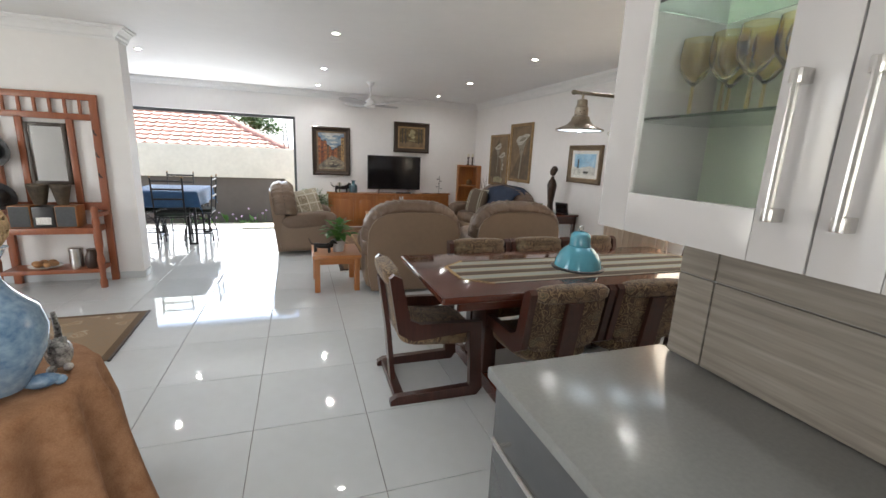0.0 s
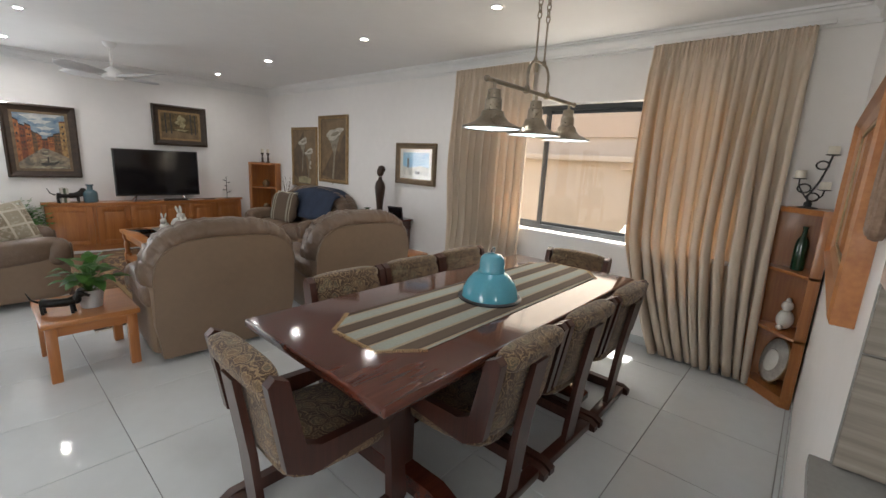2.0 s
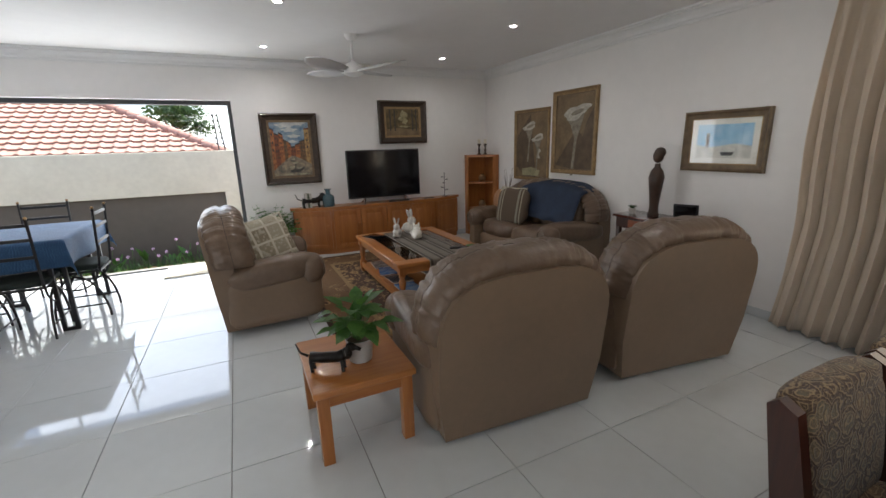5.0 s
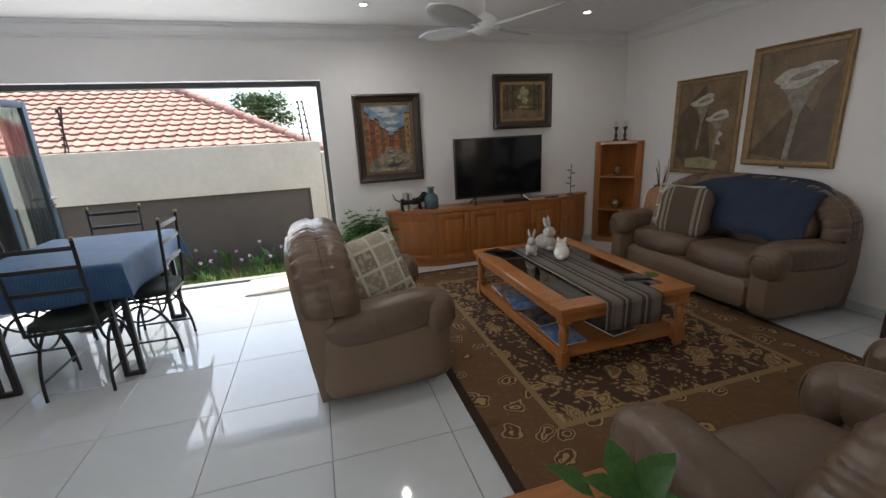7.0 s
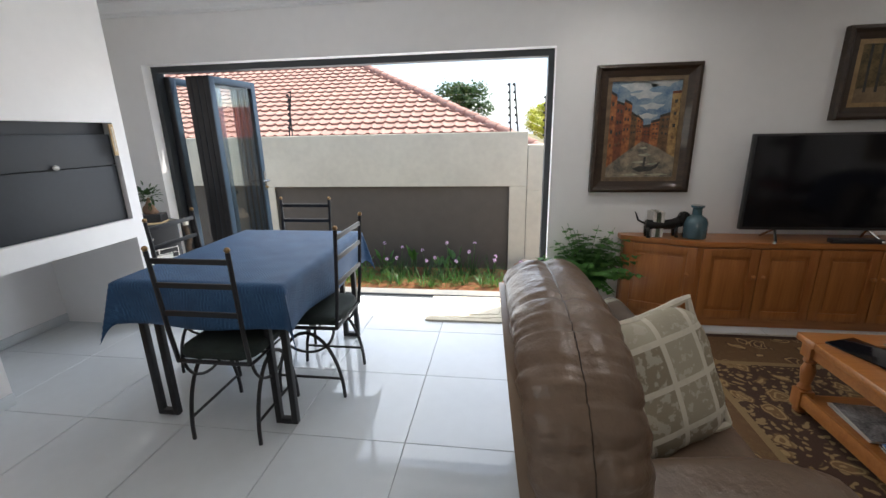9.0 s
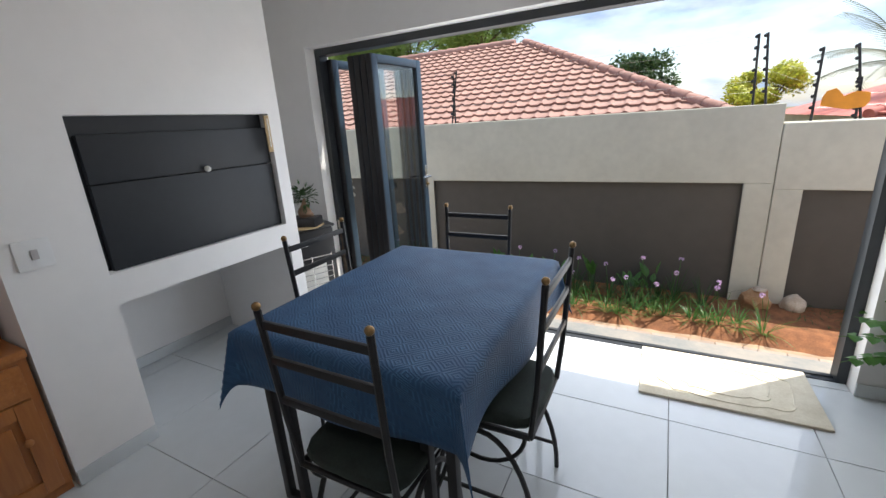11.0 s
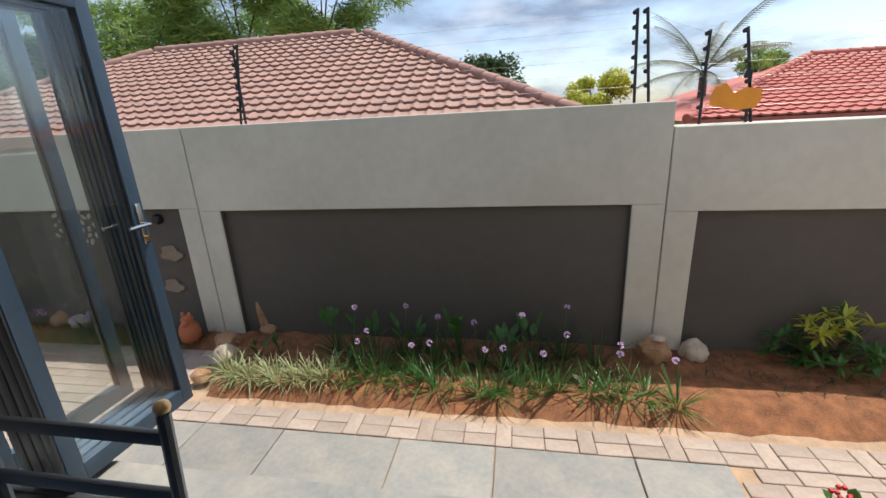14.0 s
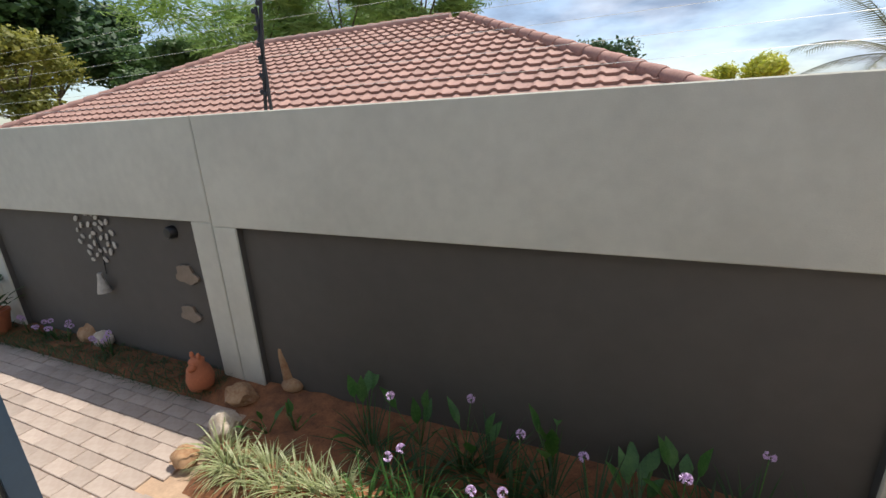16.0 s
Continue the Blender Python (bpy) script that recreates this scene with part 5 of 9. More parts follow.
patch(cv, [(0.025, -0.27), (0.04, -0.27), (0.045, -0.20), (0.03, -0.195)], DARKP, 3.5)

pic = thing("framed_painting", pose(2.525, NORTH, 1.803), "dark woodland painting with a bright glade in a black frame", "painting")
frame_parts(pic, 0.747, 0.606, 0.085, 0.05, DARK_FRAME, GILT, 0.03)
cv = canvas(pic, 0.58, 0.44, FORESTP)
for px, pz, pw, ph in ((0.02, 0.09, 0.055, 0.075), (0.035, 0.02, 0.04, 0.05), (-0.03, 0.05, 0.035, 0.03), (0.02, -0.06, 0.09, 0.014)):
    patch(cv, [(px + pw * (1 + 0.2 * math.sin(5 * a + px * 40)) * math.cos(a), pz + ph * (1 + 0.2 * math.sin(4 * a)) * math.sin(a)) for a in [math.pi * k / 12 for k in range(24)]], LIGHTP, 1 + px)
patch(cv, [(-0.28, -0.21), (-0.28, -0.10), (-0.05, -0.08), (0.1, -0.1), (0.28, -0.09), (0.28, -0.21)], BROWNP, 1)
for x in (-0.2, -0.13, 0.15, 0.21):
    patch(cv, [(x, -0.12), (x + 0.018, -0.12), (x + 0.012, 0.2), (x - 0.005, 0.2)], DARKP, 2)

EASTWARD = -90


def arum_flower(cv, x, z, s, layer):
    """A painted arum: long stem, shaded funnel and a pale curled lip."""
    patch(cv, [(x - 0.035 * s, z - 0.40 * s), (x - 0.005 * s, z - 0.40 * s), (x + 0.03 * s, z - 0.06 * s), (x + 0.0 * s, z - 0.06 * s)], ARUM2P, layer)
    patch(cv, [(x + 0.0 * s, z - 0.12 * s), (x - 0.05 * s, z - 0.01 * s), (x - 0.11 * s, z + 0.06 * s), (x + 0.10 * s, z + 0.08 * s), (x + 0.07 * s, z - 0.0 * s), (x + 0.03 * s, z - 0.11 * s)], ARUM2P, layer + 1)
    lip = []
    for k in range(28):
        a = 2 * math.pi * k / 28
        r = 1 + 0.16 * math.sin(3 * a + x * 30) + 0.07 * math.sin(7 * a)
        lip.append((x + s * (0.135 * r * math.cos(a) + 0.01), z + s * (0.085 + 0.05 * r * math.sin(a) + 0.03 * math.cos(a))))
    patch(cv, lip, ARUMP, layer + 2)
    patch(cv, [(x + s * (0.07 * math.cos(a) + 0.02), z + s * (0.085 + 0.018 * math.sin(a) + 0.015 * math.cos(a))) for a in [2 * math.pi * k / 14 for k in range(14)]], ARUM2P, layer + 3)


pic = thing("framed_painting", pose(EAST, 7.773, 1.425, 0, 0, EASTWARD), "sepia painting of two white arum lilies in a thin gilt frame", "painting")
frame_parts(pic, 0.765, 0.965, 0.04, 0.03, GILT, BROWN_FRAME, 0.012)
cv = canvas(pic, 0.70, 0.90, BROWNP)
patch(cv, [(-0.34, -0.30), (-0.34, 0.1), (-0.02, 0.42), (0.12, -0.44), (-0.1, -0.44)], BROWN2P, 1)
arum_flower(cv, -0.05, 0.17, 1.0, 2)
arum_flower(cv, 0.14, 0.02, 0.9, 4)
patch(cv, [(-0.19, -0.42), (-0.20, -0.33), (0.02, -0.30), (0.20, -0.34), (0.17, -0.42)], GREENP, 2)
patch(cv, [(0.16, -0.02), (0.22, -0.08), (0.17, -0.12), (0.21, -0.18), (0.13, -0.17), (0.15, -0.10)], ARUMP, 3)
pic = thing("framed_painting", pose(EAST, 6.942, 1.57, 0, 0, EASTWARD), "sepia painting of one large white arum lily in a gilt frame", "painting")
frame_parts(pic, 0.75, 1.0, 0.05, 0.035, GILT, BROWN_FRAME, 0.012)
cv = canvas(pic, 0.67, 0.92, BROWNP)
patch(cv, [(-0.32, -0.4), (0.05, -0.45), (0.3, -0.2), (0.05, 0.05)], BROWN2P, 1)
patch(cv, [(0.05, -0.45), (0.32, -0.45), (0.32, 0.3), (0.2, 0.1)], BROWN2P, 2)
arum_flower(cv, 0.02, 0.10, 1.55, 3)
pic = thing("framed_picture", pose(EAST, 5.142, 1.433, 0, 0, EASTWARD), "small harbour scene under glass in an antique frame", "picture")
frame_parts(pic, 0.70, 0.51, 0.06, 0.035, BROWN_FRAME, GILT, 0.01)
cv = canvas(pic, 0.58, 0.39, MATP)
patch(cv, [(-0.23, -0.14), (0.23, -0.14), (0.23, 0.14), (-0.23, 0.14)], SEAP, 1)
patch(cv, [(-0.23, -0.14), (0.23, -0.14), (0.23, -0.04), (0.1, -0.02), (-0.1, -0.05), (-0.23, -0.03)], SANDP, 2)
patch(cv, [(-0.15, -0.05), (-0.12, -0.05), (-0.12, 0.07), (-0.15, 0.07)], DARKP, 3)
patch(cv, [(-0.02, -0.09), (0.10, -0.09), (0.08, -0.12), (0.0, -0.12)], DARKP, 3)
part("glazing", bx(-0.28, 0.28, -0.0175, -0.016, -0.19, 0.19), glass_mat("picture_glass", (1, 1, 1)), pic).visible_shadow = False
HAZEP = paint("painted_haze", (0.23, 0.27, 0.25), (0.44, 0.46, 0.41), 5)
DUNEP = paint("painted_dune", (0.26, 0.24, 0.17), (0.42, 0.37, 0.27), 7)
pic = thing("framed_painting", pose(2.24, 1.2, 1.455, 0, 0, 180), "pale misty landscape painting in a wide golden oak frame", "painting")
frame_parts(pic, 1.32, 0.61, 0.06, 0.045, PINE, GILT, 0.012)
cv = canvas(pic, 1.17, 0.46, HAZEP)
patch(cv, [(-0.585 + 1.17 * k / 24, -0.05 + 0.03 * math.sin(k * 0.7) + 0.02 * math.sin(k * 1.9)) for k in range(25)] + [(0.585, -0.23), (-0.585, -0.23)], DUNEP, 1)
for px, pz, pw, ph in ((-0.36, 0.02, 0.10, 0.09), (-0.22, -0.01, 0.07, 0.06), (0.28, 0.03, 0.12, 0.10), (0.44, 0.0, 0.08, 0.06)):
    patch(cv, [(px + pw * (1 + 0.18 * math.sin(5 * a + px * 30)) * math.cos(a), pz + ph * (1 + 0.2 * math.sin(7 * a)) * math.sin(a)) for a in [math.pi * k / 12 for k in range(24)]], GREENP, 1.5 + px)
part("glazing", bx(-0.585, 0.585, -0.0185, -0.017, -0.23, 0.23), glass_mat("landscape_glass", (1, 1, 1)), pic).visible_shadow = False
DRIFTWOOD = M("driftwood", (0.16, 0.095, 0.06), 0.7, col2=(0.30, 0.20, 0.14), scale=14, bump_s=0.6, bscale=40)
mir = thing("wall_mirror", pose(1.475, 1.2, 1.60, 0, 0, 180), "small wall mirror in a knotted driftwood frame", "mirror")
ring = []
for k in range(41):
    a = 2 * math.pi * k / 40
    c, sn = math.cos(a), math.sin(a)
    ring.append((0.065 * math.copysign(abs(c) ** 0.5, c) + 0.004 * math.sin(5 * a), -0.018, 0.21 * math.copysign(abs(sn) ** 0.5, sn) + 0.006 * math.sin(7 * a)))
part("rim", tube(B(), ring, 0.016, 8), DRIFTWOOD, mir, "", None)
part("mirror_glass", bx(-0.06, 0.06, -0.012, -0.004, -0.20, 0.20), M("mirror_silver", (0.85, 0.86, 0.86), 0.02, 1.0, var=0.01), mir)

# ---- dining table and chairs ----
dt = thing("dining_table", pose(2.085, 2.645, 0), "long polished mahogany dining table", "table")
TW, TD = 1.13, 0.478
part("tabletop", bx(-TW, TW, -TD, TD, 0.72, 0.76, bevel=0.012, seg=3), MAHOGANY, dt)
b = B()
box(b, -TW + 0.12, TW - 0.12, -TD + 0.08, -TD + 0.105, 0.65, 0.72)
box(b, -TW + 0.12, TW - 0.12, TD - 0.105, TD - 0.08, 0.65, 0.72)
part("apron", b, MAHOGANY, dt)
for sx in (-0.66, 0.66):
    b = B()
    box(b, sx - 0.045, sx + 0.045, -0.11, 0.11, 0.09, 0.66, bevel=0.01)
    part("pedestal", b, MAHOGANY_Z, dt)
    part("foot", prism(B(), [(-0.42, 0), (0.42, 0), (0.42, 0.04), (0.30, 0.09), (-0.30, 0.09), (-0.42, 0.04)], sx - 0.045, sx + 0.045, None, "x"), MAHOGANY, dt)
    part("top_bearer", bx(sx - 0.04, sx + 0.04, -0.38, 0.38, 0.655, 0.72, bevel=0.008), MAHOGANY, dt)
part("stretcher", bx(-0.62, 0.62, -0.03, 0.03, 0.2, 0.30, bevel=0.008), MAHOGANY, dt)

rn = thing("table_runner", pose(2.16, 2.615, 0.761), "striped grey-green and brown woven runner with raffia fringe", "runner")
hw, hd = 0.98, 0.255
b = B()
out = [(-hw, -0.13), (-hw + 0.16, -hd), (hw - 0.16, -hd), (hw, -0.13), (hw, 0.13), (hw - 0.16, hd), (-hw + 0.16, hd), (-hw, 0.13)]
prism(b, out, 0.0, 0.004, None, "z")
part("cloth", b, RUNNER, rn)
rnd = random.Random(5)
for sgn in (-1, 1):
    b = B()
    edge = [(sgn * (hw - 0.16), -hd), (sgn * hw, -0.13), (sgn * hw, 0.13), (sgn * (hw - 0.16), hd)]
    for (xa, ya), (xb, yb) in zip(edge, edge[1:]):
        L = math.hypot(xb - xa, yb - ya)
        nx, ny = (yb - ya) / L * sgn, -(xb - xa) / L * sgn
        for k in range(int(L / 0.007)):
            t = (k + 0.5) / int(L / 0.007)
            x, y = xa + (xb - xa) * t, ya + (yb - ya) * t
            e = 0.02 + rnd.uniform(-0.004, 0.006)
            tube(b, [(x, y, 0.003), (x + nx * e * 0.6, y + ny * e * 0.6, 0.004), (x + nx * e + rnd.uniform(-0.004, 0.004), y + ny * e, 0.001)], 0.0016, 4)
    part("fringe", b, FRINGE, rn, "raffia fringe")

dome = thing("enamel_lamp_shade", pose(2.06, 2.576, 0.766), "turquoise enamelled dome shade with a ring, set on the table", "shade")
part("shell", lathe(B(), [(0.1578, 0.0), (0.1540, 0.025), (0.1463, 0.06), (0.1270, 0.10), (0.0963, 0.135), (0.0708, 0.150), (0.0678, 0.16), (0.0678, 0.20), (0.0639, 0.225), (0.0462, 0.245), (0.0154, 0.25)], 36), BLUE_ENAMEL, dome)
part("rim", lathe(B(), [(0.1502, -0.001), (0.1733, -0.001), (0.1756, 0.008), (0.1648, 0.014), (0.1563, 0.012)], 36, None, False), DARK_PLASTIC, dome, "black rim")
part("collar", lathe(B(), [(0.0720, 0.149), (0.0747, 0.155), (0.0720, 0.162)], 30, None, False), BLUE_ENAMEL, dome)
b = B()
tube(b, arc((0, 0, 0.268), 0.016, 0.016, 0, 360, 14), 0.004, 6)
part("ring", b, CHROME, dome, "steel hanging ring")

CHAIR_LABEL = "mahogany dining chair with brown floral upholstery"


def dining_chair(m, label, group):
    ob = thing("dining_chair", m, label, "chair", group)
    for s in (-1, 1):
        x = s * 0.25
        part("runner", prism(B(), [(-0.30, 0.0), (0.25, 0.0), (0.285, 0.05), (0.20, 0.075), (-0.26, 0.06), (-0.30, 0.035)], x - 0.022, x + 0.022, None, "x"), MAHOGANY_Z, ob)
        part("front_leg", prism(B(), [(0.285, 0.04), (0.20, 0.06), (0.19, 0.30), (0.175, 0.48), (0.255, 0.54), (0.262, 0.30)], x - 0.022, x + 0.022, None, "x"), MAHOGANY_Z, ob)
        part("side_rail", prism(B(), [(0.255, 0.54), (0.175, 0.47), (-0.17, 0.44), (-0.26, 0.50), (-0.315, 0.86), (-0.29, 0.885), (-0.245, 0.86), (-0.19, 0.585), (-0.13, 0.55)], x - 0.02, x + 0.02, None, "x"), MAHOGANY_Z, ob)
    b = B()
    pillow(b, (0.46, 0.48, 0.13), (0, 0.01, 0.425), (-4, 0, 0), 5, 6, 0.02, 2)
    part("seat", b, FLORAL, ob, "brown floral upholstered seat")
    b = B()
    pillow(b, (0.455, 0.075, 0.40), (0, -0.245, 0.66), (8, 0, 0), 6, 6, 0.015, 4)
    pillow(b, (0.462, 0.105, 0.10), (0, -0.285, 0.845), (8, 0, 0), 3.5, 6, 0.01, 5)
    part("backrest", b, FLORAL, ob, "brown floral upholstered backrest")
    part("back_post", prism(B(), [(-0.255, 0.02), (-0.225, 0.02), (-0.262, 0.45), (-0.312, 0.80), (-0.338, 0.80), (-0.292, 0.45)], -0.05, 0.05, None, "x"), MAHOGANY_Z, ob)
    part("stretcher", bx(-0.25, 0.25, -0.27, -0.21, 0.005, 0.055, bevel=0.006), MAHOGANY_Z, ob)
    return ob


c0 = dining_chair(pose(1.66, 2.36, 0, 0, 0, 0), CHAIR_LABEL, "chairs round the dining table")
for ch in c0.children:
    ch.data.transform(Matrix.Diagonal((1, 1, 0.915, 1)))
for x, y, rz in ((2.23, 2.35, -2), (2.78, 2.34, 1), (1.67, 3.08, 180), (2.22, 3.08, 179), (2.78, 3.09, 181), (1.06, 2.72, -91), (3.24, 2.72, 90)):
    copy_thing(c0, pose(x, y, 0, 0, 0, rz))

# ---- pendant over the table ----
pn = thing("pendant_lamp", pose(2.35, 2.567, 0), "antique pewter bar pendant with three lit bell shades", "pendant lamp")
PZ = 1.88
part("bar", tube(B(), [(-0.46, 0, PZ), (0.46, 0, PZ)], 0.011, 10), PEWTER, pn)
for s in (-1, 1):
    part("finial", ball(B(), (s * 0.465, 0, PZ), (0.02, 0.015, 0.015)), PEWTER, pn)
    b = B()
    tube(b, arc((s * 0.035, 0, 1.965), s * 0.075, 0.075, 90, 0, 8) + [(s * 0.11, 0, 1.93), (s * 0.11, 0, PZ)], 0.007, 8)
    lathe(b, [(0.010, PZ - 0.016), (0.017, PZ - 0.012), (0.017, PZ + 0.012), (0.010, PZ + 0.024)], 12, Matrix.Translation((s * 0.11, 0, 0)))
    part("yoke_arm", b, PEWTER, pn)
    b = B()
    tube(b, [(s * 0.045, 0, 2.03), (s * 0.045, 0, 2.25)], 0.005, 7)
    lathe(b, [(0.006, 2.03), (0.012, 2.036), (0.012, 2.05), (0.006, 2.06)], 10, Matrix.Translation((s * 0.045, 0, 0)))
    for k in range(10):
        tube(b, arc((s * 0.045, 0, 2.265 + 0.03 * k), 0.011, 0.021, 0, 360, 8, "xz" if k % 2 else "yz"), 0.0036, 5)
    part("chain", b, PEWTER, pn)
part("canopy", lathe(B(), [(0.02, 2.53), (0.06, 2.55), (0.065, CEIL_Z - 0.001)], 20), PEWTER, pn)
part("yoke_bar", tube(B(), [(-0.05, 0, 2.04), (0.05, 0, 2.04)], 0.007, 8), PEWTER, pn)
for k, x in enumerate((-0.40, 0.0, 0.40)):
    b = B()
    tube(b, [(x, 0, PZ), (x, 0, 1.83)], 0.008, 8)
    lathe(b, [(0.014, 1.845), (0.03, 1.84), (0.034, 1.80), (0.04, 1.795), (0.042, 1.745), (0.052, 1.74), (0.06, 1.715), (0.085, 1.69), (0.145, 1.665), (0.148, 1.655), (0.142, 1.657), (0.08, 1.68), (0.05, 1.71)], 28, Matrix.Translation((x, 0, 0)), False)
    sh = part("shade", b, PEWTER, pn)
    part("bulb", ball(B(), (x, 0, 1.69), (0.034, 0.034, 0.04)), LAMP_COOL, sh, "glowing cool white bulb")
    # no lamp part: this disc emits to imitate the bulb-lit enamel
    part("lit_face", lathe(B(), [(0.137, 1.660), (0.136, 1.662)], 28, Matrix.Translation((x, 0, 0))), SHADE_INNER_GLOW, sh, "emitting disc for the bulb's light on the shade's inner face")


# ---- leather armchairs and sofa ----
def lounge_seat(name, m, width, label, category, group="", seats=1):
    """A plump leather seat, front towards +y, back at y = 0."""
    ob = thing(name, m, label, category, group)
    hw = width / 2
    aw = 0.20
    # outer back: an arched shell that leans back
    pts = []
    for i in range(25):
        a = math.pi * i / 24
        c, s = math.cos(a), math.sin(a)
        pts.append((hw * 0.96 * math.copysign(abs(c) ** 0.55, c), 0.56 + 0.33 * abs(s) ** 0.75))
    k0, k1 = (0.88, 0.96) if seats == 1 else (0.97, 0.98)
    outline = [(hw * k0, 0.04), (hw * k1, 0.3)] + pts + [(-hw * k1, 0.3), (-hw * k0, 0.04)]
    b = B()
    shear = Matrix(((1, 0, 0, 0), (0, 1, -0.13, 0.13 * 0.3), (0, 0, 1, 0), (0, 0, 0, 1)))
    prism(b, outline, -0.03, 0.16, shear)
    bmesh.ops.bevel(b, geom=[e for e in b.edges if len(e.link_faces) == 2 and e.calc_face_angle(0) > 1.0], offset=0.035, segments=3, affect="EDGES")
    part("back_shell", b, LEATHER_BACK, ob, "smooth tan leather outer back")
    # padded inner back that rolls over the top in gathered pleats
    n = 11 if seats == 1 else 17
    b = B()
    steps, seg, prev = n * 12, 28, None
    rim = []
    for i in range(steps + 1):
        u = i / steps * 2 - 1
        a = math.pi * (1 - (u + 1) / 2)
        c, sn = math.cos(a), math.sin(a)
        x = hw * 0.915 * math.copysign(abs(c) ** 0.6, c)
        z = 0.565 + 0.345 * abs(sn) ** 0.75
        ph = n * (u + 1) / 2 + 0.35 * noise.noise(Vector((u * 4, 3, seats)))
        out = Vector((c * 0.9, 0, abs(sn) + 0.15)).normalized()
        mid = Vector((x, 0.17 - 0.13 * (z - 0.3), z + 0.006))
        row = []
        for k in range(seg):
            w = 2 * math.pi * k / seg
            seam = math.exp(-((w if w < math.pi else w - 2 * math.pi) / 0.16) ** 2)
            side = 0.5 + 0.22 * noise.noise(Vector((u * 7, w, 2)))
            gather = abs(math.sin(math.pi * (ph + 0.25 * noise.noise(Vector((w * 1.3, u * 3, 5)))))) ** side
            crease = 0.065 * (1 - abs(noise.noise(Vector((u * n * 1.9, w * 0.9, 1)))) * 2.6)
            pleat = 0.94 + 0.105 * gather - crease * (0.4 + math.cos(w) ** 2) - 0.16 * seam
            row.append(b.verts.new(mid + out * (0.088 * pleat * math.cos(w)) + Vector((0, 1, 0)) * (0.17 * pleat * math.sin(w))))
        rim.append(row[0].co.copy() + out * 0.001)
        if prev:
            for k in range(seg):
                b.faces.new((prev[k], prev[(k + 1) % seg], row[(k + 1) % seg], row[k]))
        else:
            b.faces.new(row)
        prev = row
    b.faces.new(prev)
    roll = part("head_roll", b, LEATHER, ob, "gathered leather head roll", None, 180)
    part("seam", tube(B(), rim, 0.0018, 5), DARK_FRAME, roll, "dark stitched seam")
    b = B()
    for k in range(seats):
        cx = (k - (seats - 1) / 2) * (width - 2 * aw) / seats
        pillow(b, ((width - 2 * aw) / seats * 1.08, 0.22, 0.46), (cx, 0.22, 0.62), (12, 0, 0), 3.2, 7, 0.05, 8 + k)
    part("back_cushion", b, LEATHER, ob)
    for k in range(seats):
        cx = (k - (seats - 1) / 2) * (width - 2 * aw) / seats
        b = B()
        pillow(b, ((width - 2 * aw) / seats * 1.04, 0.66, 0.24), (cx, 0.50, 0.36), (3, 0, 0), 3.6, 7, 0.035, 3 + k)
        part("seat_cushion", b, LEATHER, ob)
    for s in (-1, 1):
        b = B()
        pillow(b, (aw * 1.15, 0.84, 0.23), (s * (hw - aw * 0.45), 0.45, 0.49), (5, 0, 0), 2.9, 8, 0.05, 5 + s)
        pillow(b, (aw * 1.2, 0.22, 0.26), (s * (hw - aw * 0.45), 0.79, 0.47), (0, 0, 0), 2.6, 6, 0.04, 9 + s)
        arm = part("arm", b, LEATHER, ob)
        b = B()
        pillow(b, (aw * 0.92, 0.84, 0.42), (s * (hw - aw * 0.48), 0.45, 0.26), (0, 0, 0), 7, 6, 0.012, 2 + s)
        part("arm_panel", b, LEATHER_BACK, arm)
        b = B()
        tube(b, [(s * (hw - aw * 0.45) + 0.072 * math.cos(a), 0.895, 0.47 + 0.075 * math.sin(a)) for a in [radians(-60 + 20 * i) for i in range(15)]], 0.008, 6)
        part("arm_piping", b, LEATHER, arm)
    b = B()
    pillow(b, (width - 2 * aw + 0.06, 0.80, 0.26), (0, 0.45, 0.18), (0, 0, 0), 8, 4, 0.01, 1)
    part("base", b, LEATHER_BACK, ob)
    return ob


ARM = "taupe leather tub armchair with gathered padding"
a1 = lounge_seat("armchair", pose(1.41, 4.46, 0, 0, 0, -3.5), 1.0, ARM, "armchair", "leather armchairs")
for ch in a1.children_recursive:
    ch.data.transform(Matrix.Diagonal((1, 0.90, 1, 1)))
a2 = copy_thing(a1, pose(2.62, 4.43, 0, 0, 0, -8))
a3 = copy_thing(a1, pose(-0.04, 6.90, 0, 0, 0, -88))
tagged(a3, "taupe leather tub armchair facing the coffee table, with a patchwork cushion")
sofa = lounge_seat("sofa", pose(3.93, 7.12, 0, 0, 0, 90), 1.72, "taupe leather two-seater sofa against the wall under a blue throw", "sofa", "", 2)
# throw over the sofa's back
b = B()
nu, nv = 24, 14
g = []
for i in range(nu + 1):
    u = i / nu
    y = 6.42 + 1.12 * u
    row = []
    for j in range(nv + 1):
        t = j / nv
        if t < 0.3:
            x, z = 3.93, 0.70 + 0.30 * t / 0.3
        elif t < 0.55:
            k = (t - 0.3) / 0.25
            x, z = 3.93 - 0.28 * k, 1.0 - 0.02 * k * k
        else:
            k = (t - 0.55) / 0.45
            x, z = 3.65 - 0.16 * k, 0.98 - 0.42 * k
        dip = 0.10 * abs(u * 2 - 1) ** 3
        w = 0.02 * noise.noise(Vector((u * 6, t * 5, 1)))
        row.append(b.verts.new((x - 0.02 + w, y + 0.03 * noise.noise(Vector((u * 3, t * 4, 9))), z - dip + w)))
    g.append(row)
for i in range(nu):
    for j in range(nv):
        b.faces.new((g[i][j], g[i + 1][j], g[i + 1][j + 1], g[i][j + 1]))
th = solo("throw_blanket", b, THROW, Matrix(), "navy blue knitted throw over the sofa's back", "blanket", "", 180)
th.modifiers.new("thickness", "SOLIDIFY").thickness = 0.012


